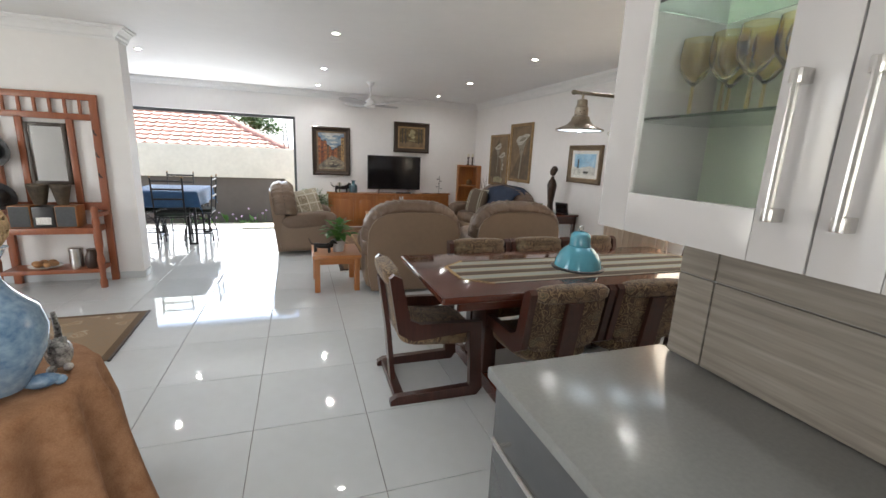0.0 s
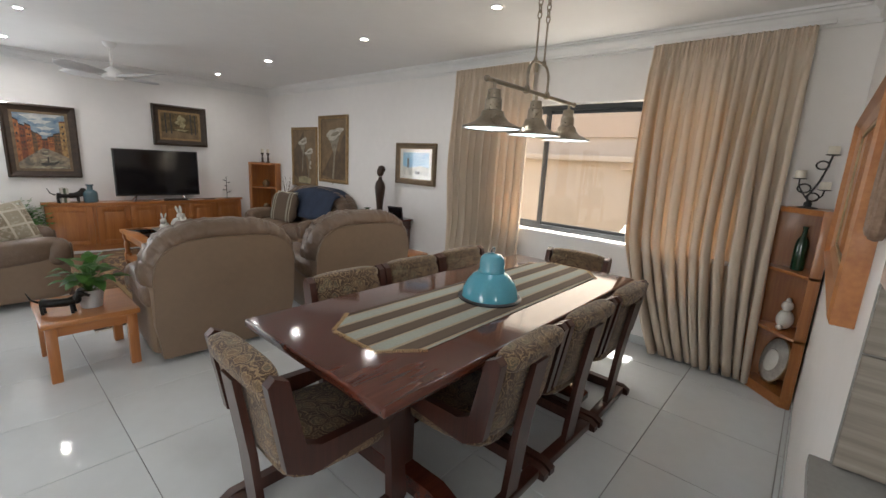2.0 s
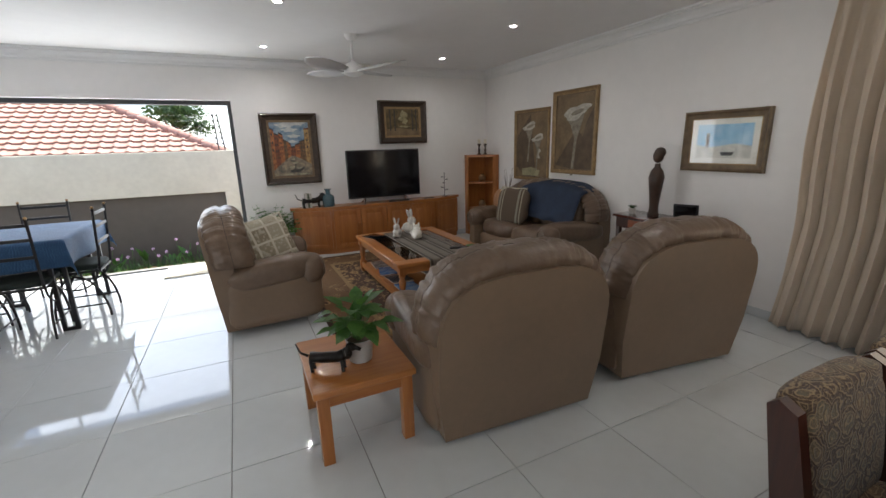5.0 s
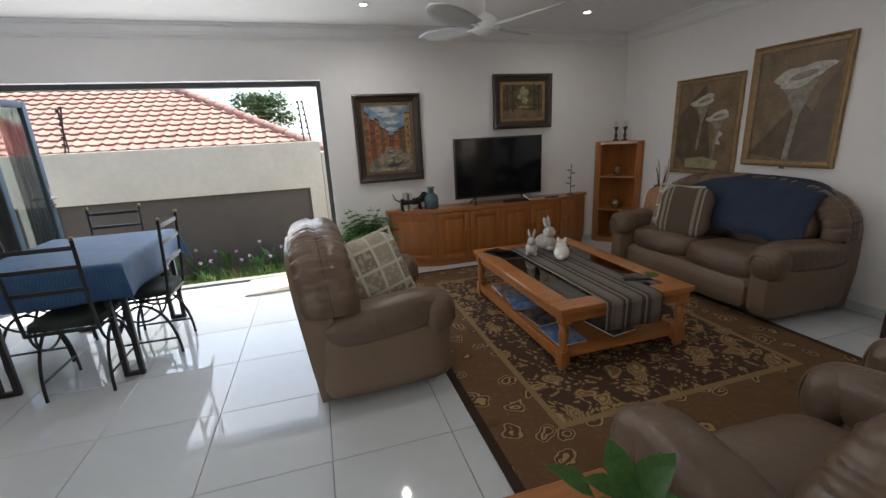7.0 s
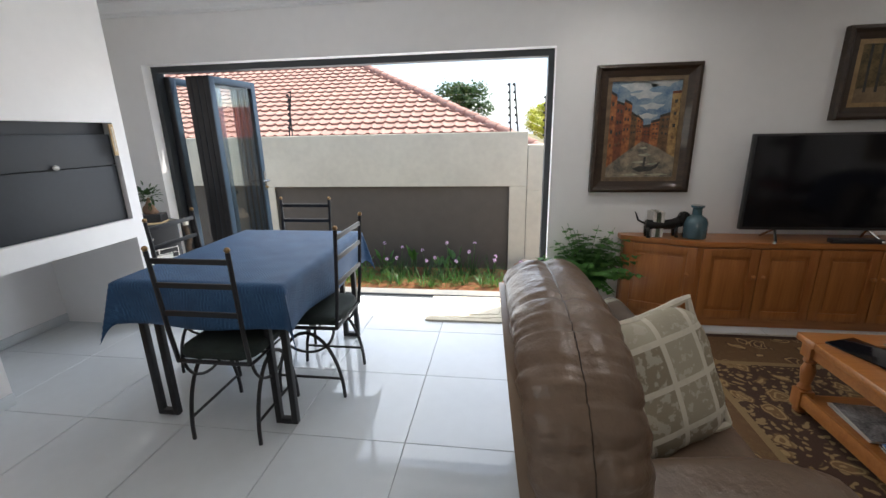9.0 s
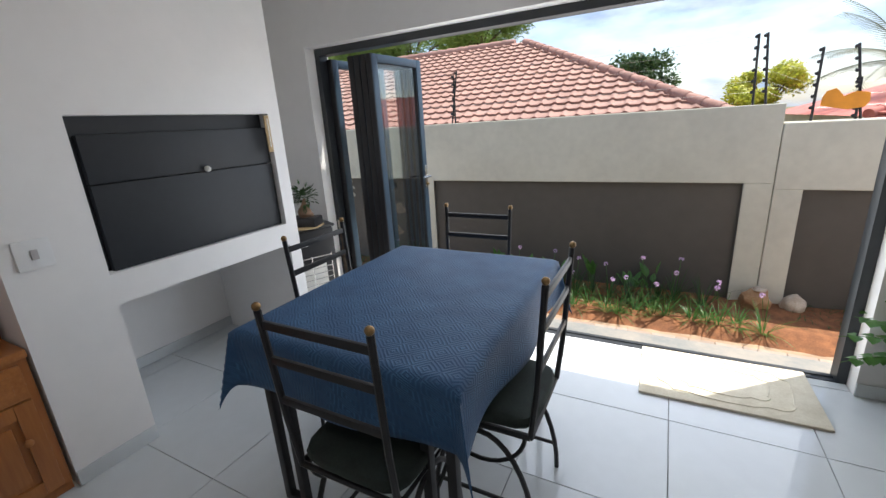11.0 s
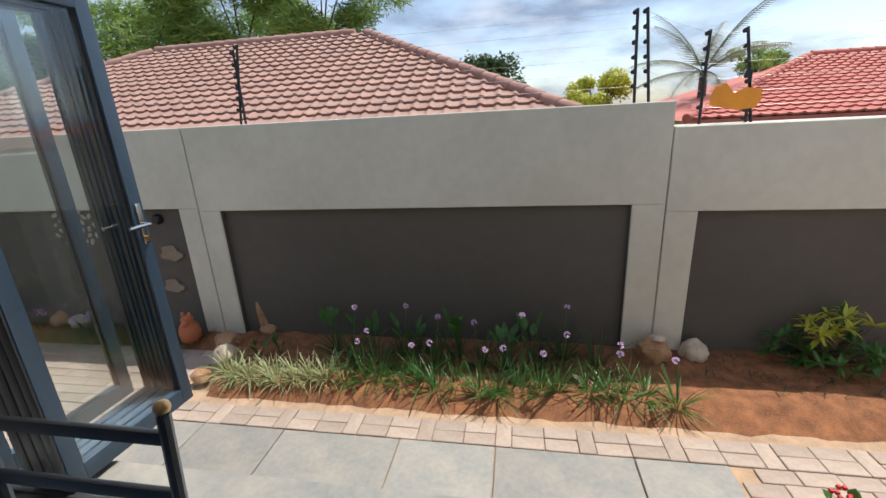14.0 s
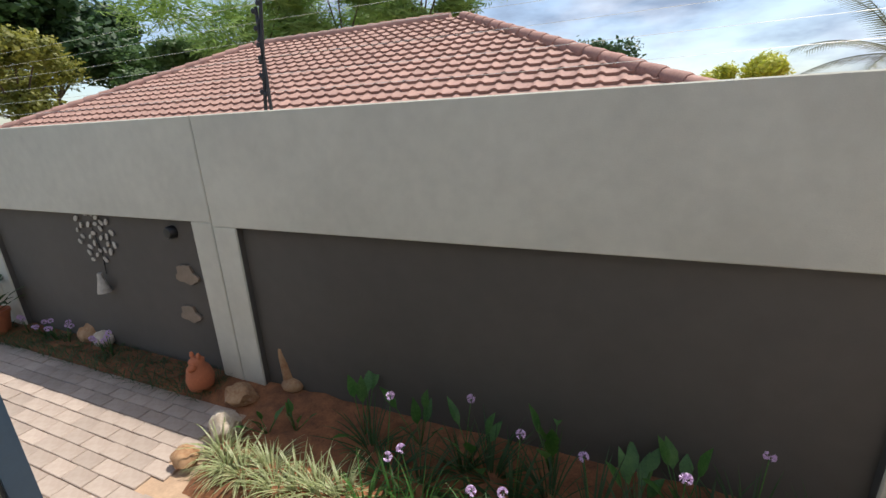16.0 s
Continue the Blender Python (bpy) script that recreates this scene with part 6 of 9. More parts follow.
def cushion(m, mat, label, size=0.42, thick=0.15, edge=None):
    ob = thing("cushion", m, label, "cushion")
    b = B()
    pillow(b, (size, thick, size), (0, 0, 0), (0, 0, 0), 3.0, 8, 0.03, 3)
    for v in b.verts:
        k = abs(v.co.x) / (size / 2) * abs(v.co.z) / (size / 2)
        v.co.x *= 1 + 0.22 * k
        v.co.z *= 1 + 0.22 * k
    part("cover", b, mat, ob)
    if edge:
        b = B()
        rnd = random.Random(2)
        s = size / 2 * 1.06
        cor = [(-s, -s), (s, -s), (s, s), (-s, s), (-s, -s)]
        pts = []
        for (xa, za), (xb, zb) in zip(cor, cor[1:]):
            for k in range(10):
                t = k / 10
                pts.append(((xa + (xb - xa) * t) * (1 - 0.05 * math.sin(math.pi * t)), rnd.uniform(-0.006, 0.006), (za + (zb - za) * t) * (1 - 0.05 * math.sin(math.pi * t))))
        tube(b, pts + [pts[0]], 0.014, 6)
        part("fringe", b, edge, ob, "cream fringed edge")
    return ob


def patchwork():
    m, nt, p = base_mat("patchwork_cloth")
    vec = coords(nt)
    ck = nt.nodes.new("ShaderNodeTexBrick")
    ck.offset = 0.0
    ck.inputs["Scale"].default_value = 7.0
    ck.inputs["Brick Width"].default_value, ck.inputs["Row Height"].default_value, ck.inputs["Mortar Size"].default_value = 0.98, 0.98, 0.07
    ck.inputs["Color1"].default_value, ck.inputs["Color2"].default_value, ck.inputs["Mortar"].default_value = (0.23, 0.19, 0.13, 1), (0.44, 0.40, 0.31, 1), (0.58, 0.54, 0.45, 1)
    mp = nt.nodes.new("ShaderNodeMapping")
    mp.inputs["Rotation"].default_value = (radians(90), 0, 0)
    nt.links.new(vec, mp.inputs["Vector"])
    nt.links.new(mp.outputs["Vector"], ck.inputs["Vector"])
    fig = ramp(nt, noise_node(nt, vec, 34, 3), 0.54, 0.58)
    c = mix_rgb(nt, math_node(nt, "MULTIPLY", fig, 0.6), ck.outputs["Color"], (0.52, 0.48, 0.40, 1))
    nt.links.new(c, p.inputs["Base Color"])
    p.inputs["Roughness"].default_value = 0.9
    bump(nt, p, noise_node(nt, vec, 150, 2), 0.4)
    return m


PATCH = patchwork()
STRIPE_C = stripes("striped_cushion_cloth", [(0, (0.11, 0.075, 0.05)), (0.42, (0.30, 0.28, 0.22)), (0.52, (0.11, 0.075, 0.05)), (0.60, (0.36, 0.32, 0.24)), (0.66, (0.11, 0.075, 0.05))], 0, 0.28, 0.02)
cushion(pose(0.38, 6.84, 0.665, 22, 8, 208), PATCH, "cream and olive patchwork cushion leaning on the armchair", 0.42, 0.16, CREAM_CLOTH)
cushion(pose(0.38, 7.10, 0.60, -18, 0, 96), STRIPE_C, "brown striped cushion behind the patchwork one", 0.40, 0.14)
cushion(pose(3.50, 7.56, 0.66, -16, 0, -78), PATCH, "cream patchwork cushion on the sofa", 0.42, 0.14, CREAM_CLOTH)
cushion(pose(3.36, 7.33, 0.67, -16, 0, -70), STRIPE_C, "dark brown cushion with pale stripes on the sofa", 0.44, 0.15)
cushion(pose(3.52, 7.78, 0.64, -14, 0, -84), BROWN_CLOTH, "plain brown cushion in the sofa's corner", 0.38, 0.13)

# ---- coffee table, its things, and the rug ----
RUG = rug_mat("persian_rug", 1.24, 1.56, (0.06, 0.027, 0.014), (0.21, 0.12, 0.046), (0.42, 0.28, 0.125), (0.15, 0.078, 0.03))
rg = thing("area_rug", pose(1.98, 7.01, 0.0), "brown and gold figured Persian-style rug with a pale fringe", "rug")
part("carpet", bx(-1.24, 1.24, -1.56, 1.56, 0.001, 0.012, bevel=0.004), RUG, rg)
rnd = random.Random(8)
for s in (-1, 1):
    b = B()
    for k in range(240):
        x = -1.235 + 2.47 * k / 239
        tube(b, [(x, s * 1.555, 0.007), (x + rnd.uniform(-0.006, 0.006), s * (1.60 + rnd.uniform(-0.01, 0.012)), 0.003)], 0.003, 3)
    part("fringe", b, CREAM_CLOTH, rg, "cream knotted fringe")

ct = thing("coffee_table", pose(1.885, 7.0, 0.012), "honey pine coffee table with glass panels, turned legs and a shelf", "coffee table")
CX, CY = 0.50, 0.735
b = B()
box(b, -CX, CX, -CY, -CY + 0.13, 0.395, 0.435, bevel=0.01)
box(b, -CX, CX, CY - 0.13, CY, 0.395, 0.435, bevel=0.01)
box(b, -CX, -CX + 0.13, -CY + 0.13, CY - 0.13, 0.395, 0.435, bevel=0.01)
box(b, CX - 0.13, CX, -CY + 0.13, CY - 0.13, 0.395, 0.435, bevel=0.01)
part("top_frame", b, PINE, ct)
part("apron", box(box(box(box(B(), -CX + 0.04, CX - 0.04, -CY + 0.04, -CY + 0.06, 0.325, 0.395), -CX + 0.04, CX - 0.04, CY - 0.06, CY - 0.04, 0.325, 0.395), -CX + 0.04, -CX + 0.06, -CY + 0.06, CY - 0.06, 0.325, 0.395), CX - 0.06, CX - 0.04, -CY + 0.06, CY - 0.06, 0.325, 0.395), PINE, ct)
part("glass_panel", bx(-CX + 0.125, CX - 0.125, -CY + 0.125, CY - 0.125, 0.418, 0.426), glass_mat("smoked_glass", (0.35, 0.33, 0.30)), ct, "smoked glass top panel")
part("shelf", bx(-CX + 0.05, CX - 0.05, -CY + 0.05, CY - 0.05, 0.075, 0.10, bevel=0.005), PINE, ct)
for sx in (-1, 1):
    part("shelf_rail", bx(sx * (CX - 0.04) - 0.01, sx * (CX - 0.04) + 0.01, -CY + 0.06, CY - 0.06, 0.055, 0.125, bevel=0.004), PINE, ct)
for sx in (-1, 1):
    for sy in (-1, 1):
        b = B()
        x, y = sx * (CX - 0.055), sy * (CY - 0.055)
        box(b, x - 0.034, x + 0.034, y - 0.034, y + 0.034, 0.32, 0.396, bevel=0.004)
        box(b, x - 0.034, x + 0.034, y - 0.034, y + 0.034, 0.035, 0.135, bevel=0.004)
        lathe(b, [(0.024, 0.134), (0.032, 0.15), (0.022, 0.17), (0.030, 0.21), (0.034, 0.25), (0.022, 0.285), (0.032, 0.30), (0.026, 0.322)], 14, Matrix.Translation((x, y, 0)))
        lathe(b, [(0.022, 0.0), (0.032, 0.015), (0.026, 0.036)], 12, Matrix.Translation((x, y, 0)))
        part("leg", b, PINE_Z, ct)
ctr = thing("coffee_table_runner", pose(1.90, 6.92, 0.448), "grey and brown striped runner hanging over the table's end", "runner")
RUN2 = stripes("grey_striped_runner", [(0, (0.19, 0.165, 0.135)), (0.34, (0.055, 0.04, 0.032)), (0.52, (0.26, 0.24, 0.20)), (0.62, (0.055, 0.04, 0.032)), (0.80, (0.16, 0.135, 0.11))], 0, 0.145)
b = B()
pts = [(-0.20, 0.0), (0.20, 0.0)]
rows = [(0.70, 0.0), (0.0, 0.0), (-0.62, 0.0), (-0.664, -0.004), (-0.672, -0.03), (-0.67, -0.12), (-0.668, -0.19)]
prev = None
for y, z in rows:
    row = [b.verts.new((-0.21 + 0.42 * i / 12, y + (0.006 * math.sin(i * 1.9) if z < -0.02 else 0), z)) for i in range(13)]
    if prev:
        for i in range(12):
            b.faces.new((prev[i], prev[i + 1], row[i + 1], row[i]))
    prev = row
cl = part("cloth", b, RUN2, ctr, "", None, 180)
sol = cl.modifiers.new("thickness", "SOLIDIFY")
sol.thickness, sol.offset = 0.004, 1.0


def rabbit(m, mat, label, s=1.0, upright=True):
    b = B()
    ball(b, (0, 0, 0.055 * s), (0.055 * s, 0.075 * s, 0.055 * s), None, 16, 12)
    ball(b, (0, -0.03 * s, 0.125 * s if upright else 0.10 * s), (0.038 * s, 0.045 * s, 0.04 * s), None, 14, 10)
    for sx in (-1, 1):
        ball(b, (sx * 0.02 * s, -0.01 * s, (0.19 if upright else 0.135) * s), (0.012 * s, 0.016 * s, 0.045 * s if upright else 0.03 * s), (-14, sx * 12, 0), 10, 8)
        ball(b, (sx * 0.032 * s, -0.055 * s, 0.018 * s), (0.018 * s, 0.03 * s, 0.018 * s), None, 10, 6)
    ball(b, (0, 0.078 * s, 0.04 * s), 0.02 * s)
    return solo("rabbit_figurine", b, mat, m, label, "figurine", "ceramic rabbits", 180)


rabbit(pose(1.78, 7.36, 0.452, 0, 0, -30), CERAMIC_G, "mottled grey ceramic rabbit on the coffee table", 0.95)
rabbit(pose(1.97, 7.46, 0.452, 0, 0, 30), CERAMIC_G, "tall grey-brown ceramic rabbit on the coffee table", 1.25)
rabbit(pose(1.92, 7.12, 0.452, 0, 0, 150), CERAMIC_W, "plump white ceramic rabbit on the coffee table", 1.15, False)
solo("remote_control", bx(-0.024, 0.024, -0.09, 0.09, 0.0, 0.016, bevel=0.006), DARK_PLASTIC, pose(2.12, 6.50, 0.453, 0, 0, 70), "black remote control on the runner", "remote")
solo("coaster", lathe(B(), [(0.05, 0), (0.05, 0.006)], 18), LEAF, pose(2.29, 6.55, 0.448), "round green glass coaster", "coaster")
solo("tablet", bx(-0.09, 0.09, -0.13, 0.13, 0.0, 0.008, bevel=0.003), SCREEN, pose(1.56, 7.52, 0.448, 0, 0, 20), "black tablet lying on the table", "tablet")
MAG = [M("magazine_blue", (0.03, 0.13, 0.42), 0.25, col2=(0.35, 0.45, 0.55), scale=13), M("magazine_grey", (0.12, 0.11, 0.11), 0.25, col2=(0.50, 0.47, 0.44), scale=11), M("magazine_dark", (0.02, 0.025, 0.04), 0.25, col2=(0.20, 0.16, 0.14), scale=12), M("magazine_pale", (0.50, 0.47, 0.42), 0.3, col2=(0.68, 0.66, 0.62), scale=14)]
rnd = random.Random(12)
for k, (x, y, mi, lay) in enumerate(((1.58, 6.55, 0, 0), (1.60, 6.86, 2, 0), (1.58, 6.84, 2, 1), (1.59, 7.16, 1, 0), (1.58, 7.14, 0, 1), (1.60, 7.46, 3, 0), (1.60, 7.44, 1, 1), (1.96, 6.55, 2, 0), (2.0, 6.95, 1, 0), (2.1, 7.3, 3, 0))):
    z = 0.1125 + 0.012 * lay
    ob = thing("magazine", pose(x, y, z, 0, 0, rnd.uniform(-14, 14)), "glossy magazine on the table's lower shelf", "magazine", "magazines on the shelf")
    part("pages", bx(-0.102, 0.100, -0.137, 0.137, 0.0, 0.010), PAPER, ob)
    part("cover", bx(-0.105, 0.104, -0.14, 0.14, 0.010, 0.0118, bevel=0.0004), MAG[mi], ob)

# ---- side table with plant and dachshund ----
st = thing("side_table", pose(0.64, 4.93, 0), "small honey pine side table with square legs", "side table")
part("tabletop", bx(-0.25, 0.25, -0.295, 0.295, 0.365, 0.40, bevel=0.008, seg=3), PINE, st)
part("apron", box(box(box(box(B(), -0.20, 0.20, -0.265, -0.245, 0.30, 0.365), -0.20, 0.20, 0.245, 0.265, 0.30, 0.365), -0.22, -0.20, -0.25, 0.25, 0.30, 0.365), 0.20, 0.22, -0.25, 0.25, 0.30, 0.365), PINE, st)
for sx in (-1, 1):
    for sy in (-1, 1):
        part("leg", bx(sx * 0.205 - 0.028, sx * 0.205 + 0.028, sy * 0.25 - 0.028, sy * 0.25 + 0.028, 0.0, 0.366, bevel=0.005), PINE_Z, st)
pl = thing("potted_plant", pose(0.67, 4.86, 0.401), "leafy green houseplant in a pale grey pot", "plant")
part("pot", lathe(B(), [(0.055, 0.0), (0.058, 0.004), (0.072, 0.12), (0.075, 0.124), (0.069, 0.124), (0.066, 0.105)], 24), M("grey_pot", (0.50, 0.51, 0.52), 0.4, var=0.05), pl)
part("soil", lathe(B(), [(0.066, 0.10), (0.064, 0.106)], 16), BARK, pl)
rnd = random.Random(21)
b, sb = B(), B()
for k in range(46):
    a, el = rnd.uniform(0, 6.283), rnd.uniform(0.3, 1.5)
    L = rnd.uniform(0.06, 0.17)
    d = Vector((math.cos(a) * math.cos(el), math.sin(a) * math.cos(el), math.sin(el)))
    tip = Vector((0, 0, 0.12)) + d * L + Vector((0, 0, 0.03))
    tube(sb, [(0, 0, 0.10), Vector((0, 0, 0.11)).lerp(tip, 0.6) + Vector((0, 0, 0.01)), tip], 0.002, 4)
    leaf(b, tip, Vector((d.x, d.y, rnd.uniform(0.0, 0.5))), rnd.uniform(0.085, 0.125), rnd.uniform(0.06, 0.085), rnd.uniform(0.4, 1.1))
part("stems", sb, LEAF, pl)
part("leaves", b, LEAF, pl, "", None, 180)


def dachshund(m, mat, label, s=1.0):
    b = B()
    tube(b, [(-0.09 * s, 0, 0.075 * s), (-0.03 * s, 0, 0.07 * s), (0.05 * s, 0, 0.072 * s), (0.09 * s, 0, 0.085 * s)], 0.028 * s, 10, 0.03 * s)
    ball(b, (0.10 * s, 0, 0.09 * s), (0.03 * s, 0.026 * s, 0.035 * s))
    ball(b, (0.125 * s, 0, 0.125 * s), (0.03 * s, 0.022 * s, 0.022 * s), (0, 20, 0))
    tube(b, [(0.135 * s, 0, 0.125 * s), (0.175 * s, 0, 0.108 * s)], 0.014 * s, 8, 0.009 * s)
    for sy in (-1, 1):
        ball(b, (0.11 * s, sy * 0.026 * s, 0.112 * s), (0.014 * s, 0.006 * s, 0.03 * s), (0, 10, 0))
        for x in (-0.085, 0.075):
            tube(b, [(x * s, sy * 0.018 * s, 0.06 * s), ((x + 0.004) * s, sy * 0.02 * s, 0.0), ((x + 0.014) * s, sy * 0.02 * s, 0.0)], 0.010 * s, 7, 0.008 * s)
    tube(b, [(-0.10 * s, 0, 0.08 * s), (-0.14 * s, 0, 0.10 * s), (-0.16 * s, 0, 0.15 * s)], 0.008 * s, 6, 0.003 * s)
    return solo("dachshund_figurine", b, mat, m, label, "figurine", "", 180)


dachshund(pose(0.50, 4.83, 0.402, 0, 0, -25), BRONZE, "dark bronze dachshund figurine on the side table", 0.95)

# ---- television unit ----
tv = thing("tv_unit", pose(0, 0, 0), "long honey pine television cabinet with angled ends and panelled doors", "cabinet")
plan = [(0.80, 8.985), (0.80, 8.90), (1.31, 8.70), (2.90, 8.70), (3.40, 8.90), (3.40, 8.985)]
inner = [(0.83, 8.98), (0.83, 8.915), (1.32, 8.725), (2.89, 8.725), (3.37, 8.915), (3.37, 8.98)]
part("top", prism(B(), plan, 0.635, 0.67, None, "z"), PINE, tv)
part("carcass", prism(B(), inner, 0.06, 0.635, None, "z"), PINE_Z, tv)
part("plinth", prism(B(), [(x, y + 0.01) for x, y in inner], 0.001, 0.06, None, "z"), PINE, tv)


def panel_door(parent, m, w, h, knob_x, mat=PINE_Z):
    """A framed door with a raised field; its face looks along -y."""
    b = B()
    s = 0.06
    box(b, 0, s, -0.02, 0, 0, h, bevel=0.003)
    box(b, w - s, w, -0.02, 0, 0, h, bevel=0.003)
    box(b, s, w - s, -0.02, 0, 0, s, bevel=0.003)
    box(b, s, w - s, -0.02, 0, h - s, h, bevel=0.003)
    box(b, s, w - s, -0.008, 0, s, h - s)
    box(b, s + 0.025, w - s - 0.025, -0.016, -0.006, s + 0.025, h - s - 0.025, bevel=0.006)
    d = part("door", b, mat, parent, "", m)
    part("handle", lathe(B(), [(0.008, 0), (0.008, 0.012), (0.016, 0.02), (0.016, 0.026), (0.006, 0.032)], 12, Matrix.Translation((knob_x, -0.02, h * 0.62)) @ Matrix.Rotation(radians(90), 4, "X")), PINE, d, "turned wooden knob")
    return d


ang = math.degrees(math.atan2(8.725 - 8.915, 1.32 - 0.83))
panel_door(tv, pose(0.845, 8.9085, 0.08, 0, 0, ang), 0.49, 0.54, 0.44)
for k in range(4):
    panel_door(tv, pose(1.335 + 0.387 * k, 8.7245, 0.08), 0.38, 0.54, 0.35 if k % 2 == 0 else 0.03)
panel_door(tv, pose(2.905, 8.729, 0.08, 0, 0, -ang), 0.49, 0.54, 0.05)

tel = thing("television", pose(2.135, 8.80, 0.671), "black flat-screen television, switched off", "television")
part("screen_body", bx(-0.545, 0.545, -0.012, 0.03, 0.075, 0.75, bevel=0.006), DARK_PLASTIC, tel)
part("screen", bx(-0.53, 0.53, -0.0135, -0.0122, 0.098, 0.735), SCREEN, tel, "glossy dark screen")
b = B()
for s in (-1, 1):
    b = B()
    tube(b, [(s * 0.30, 0.01, 0.08), (s * 0.34, -0.10, 0.008), (s * 0.36, -0.12, 0.006)], 0.009, 7)
    tube(b, [(s * 0.30, 0.01, 0.08), (s * 0.34, 0.10, 0.008)], 0.009, 7)
    part("foot", b, CHROME, tel, "brushed metal foot")

solo("soundbar", bx(-0.16, 0.16, -0.03, 0.03, 0, 0.03, bevel=0.006), DARK_PLASTIC, pose(2.32, 8.735, 0.671, 0, 0, 0), "flat black media player before the television", "player")
solo("remote_control", bx(-0.09, 0.09, -0.02, 0.02, 0, 0.014, bevel=0.005), DARK_PLASTIC, pose(2.82, 8.78, 0.671, 0, 0, 8), "black remote control on the cabinet", "remote")
dachshund(pose(1.08, 8.86, 0.671, 0, 0, 5), BRONZE, "dark bronze dachshund bookend on the television cabinet", 1.3)
for k in range(3):
    ob = thing("book", pose(1.005 + 0.028 * k, 8.90, 0.671), "slim pale book standing between bookends", "book", "books between bookends")
    part("cover", box(box(box(B(), 0, 0.003, -0.07, 0.07, 0, 0.19), 0.020, 0.023, -0.07, 0.07, 0, 0.19), 0.003, 0.020, -0.07, -0.067, 0, 0.19), MAG[3] if k != 1 else LEAF_PALE, ob)
    part("pages", bx(0.003, 0.020, -0.066, 0.066, 0.003, 0.186), PAPER, ob)
ob = thing("glass_bottle", pose(1.31, 8.84, 0.671), "squat blue-grey glass bottle", "bottle")
part("body", lathe(B(), [(0.078, 0.0), (0.082, 0.01), (0.082, 0.12), (0.07, 0.15), (0.034, 0.175), (0.032, 0.22), (0.046, 0.232), (0.046, 0.245), (0.03, 0.245)], 28), M("blue_glass_body", (0.06, 0.115, 0.14), 0.06, var=0.1, coat=0.6), ob)
ob = thing("candle_tree", pose(3.12, 8.84, 0.671), "thin dark iron candle tree", "candle holder")
b = B()
tube(b, [(0, 0, 0), (0, 0, 0.37)], 0.005, 6)
lathe(b, [(0.05, 0), (0.05, 0.006), (0.01, 0.012)], 16)
for k, (a, z, r) in enumerate(((10, 0.10, 0.055), (190, 0.14, 0.055), (80, 0.20, 0.05), (10, 0.26, 0.045), (190, 0.30, 0.045))):
    ex, ey = r * math.cos(radians(a)), r * math.sin(radians(a))
    tube(b, [(0, 0, z), (ex, ey, z)], 0.004, 5)
    lathe(b, [(0.004, 0), (0.017, 0.006), (0.017, 0.012)], 10, Matrix.Translation((ex, ey, z)))
part("stem", b, IRON, ob)

# ---- twigs in a tall vase at the sofa's end ----
tw = thing("twig_vase", pose(3.82, 8.12, 0), "dark twigs in a tall brown floor vase behind the sofa", "vase")
part("vase", lathe(B(), [(0.075, 0.0), (0.08, 0.01), (0.10, 0.30), (0.085, 0.58), (0.06, 0.74), (0.075, 0.80), (0.068, 0.80), (0.052, 0.74), (0.07, 0.56)], 24), M("brown_vase_glaze", (0.06, 0.035, 0.024), 0.3, col2=(0.11, 0.07, 0.045), scale=12), tw)
rnd = random.Random(44)
for k in range(9):
    a = k * 2.4
    dx, dy, h = 0.10 * math.cos(a) * rnd.uniform(0.4, 1.3), 0.13 * math.sin(a) * rnd.uniform(0.4, 1.3), rnd.uniform(0.20, 0.32)
    part("twig", tube(B(), [(0.2 * dx, 0.2 * dy, 0.60), (0.4 * dx, 0.4 * dy, 0.80), (0.8 * dx + 0.01, 0.7 * dy, 0.80 + 0.55 * h), (dx, dy, 0.80 + h)], 0.004, 5, 0.0018), BARK, tw)

# ---- corner cabinet and candles ----
cc = thing("corner_cabinet", pose(EAST - 0.012, NORTH - 0.012, 0), "tall honey pine corner cabinet with open shelves", "corner cabinet")
CW = 0.40
plan = [(0, 0), (-CW, 0), (-CW, -0.10), (-0.10, -CW), (0, -CW)]
for z0, z1 in ((0.0, 0.06), (0.42, 0.44), (0.84, 0.86), (1.255, 1.29)):
    part("shelf" if z0 else "plinth", prism(B(), plan, z0 + 0.001, z1, None, "z"), PINE, cc)
part("back_panel", box(box(B(), -CW, 0, -0.014, 0, 0.06, 1.256), -0.014, 0, -CW, -0.014, 0.06, 1.256), PINE_Z, cc)
part("stile", bx(-CW, -CW + 0.03, -0.10, -0.014, 0.06, 1.256, bevel=0.003), PINE_Z, cc)
part("stile", bx(-0.10, -0.014, -CW, -CW + 0.03, 0.06, 1.256, bevel=0.003), PINE_Z, cc)
for z, s in ((0.062, 1.0), (0.442, 0.9), (0.862, 0.9)):
    solo("ceramic_jar", lathe(B(), [(0.04 * s, 0), (0.065 * s, 0.03 * s), (0.07 * s, 0.07 * s), (0.055 * s, 0.11 * s), (0.035 * s, 0.125 * s), (0.04 * s, 0.14 * s)], 20), M("brown_glaze", (0.11, 0.06, 0.03), 0.2, col2=(0.25, 0.15, 0.07), scale=16), pose(EAST - 0.18, NORTH - 0.18, z + 0.0), "small brown glazed jar on a corner shelf", "jar", "jars in the corner cabinet")
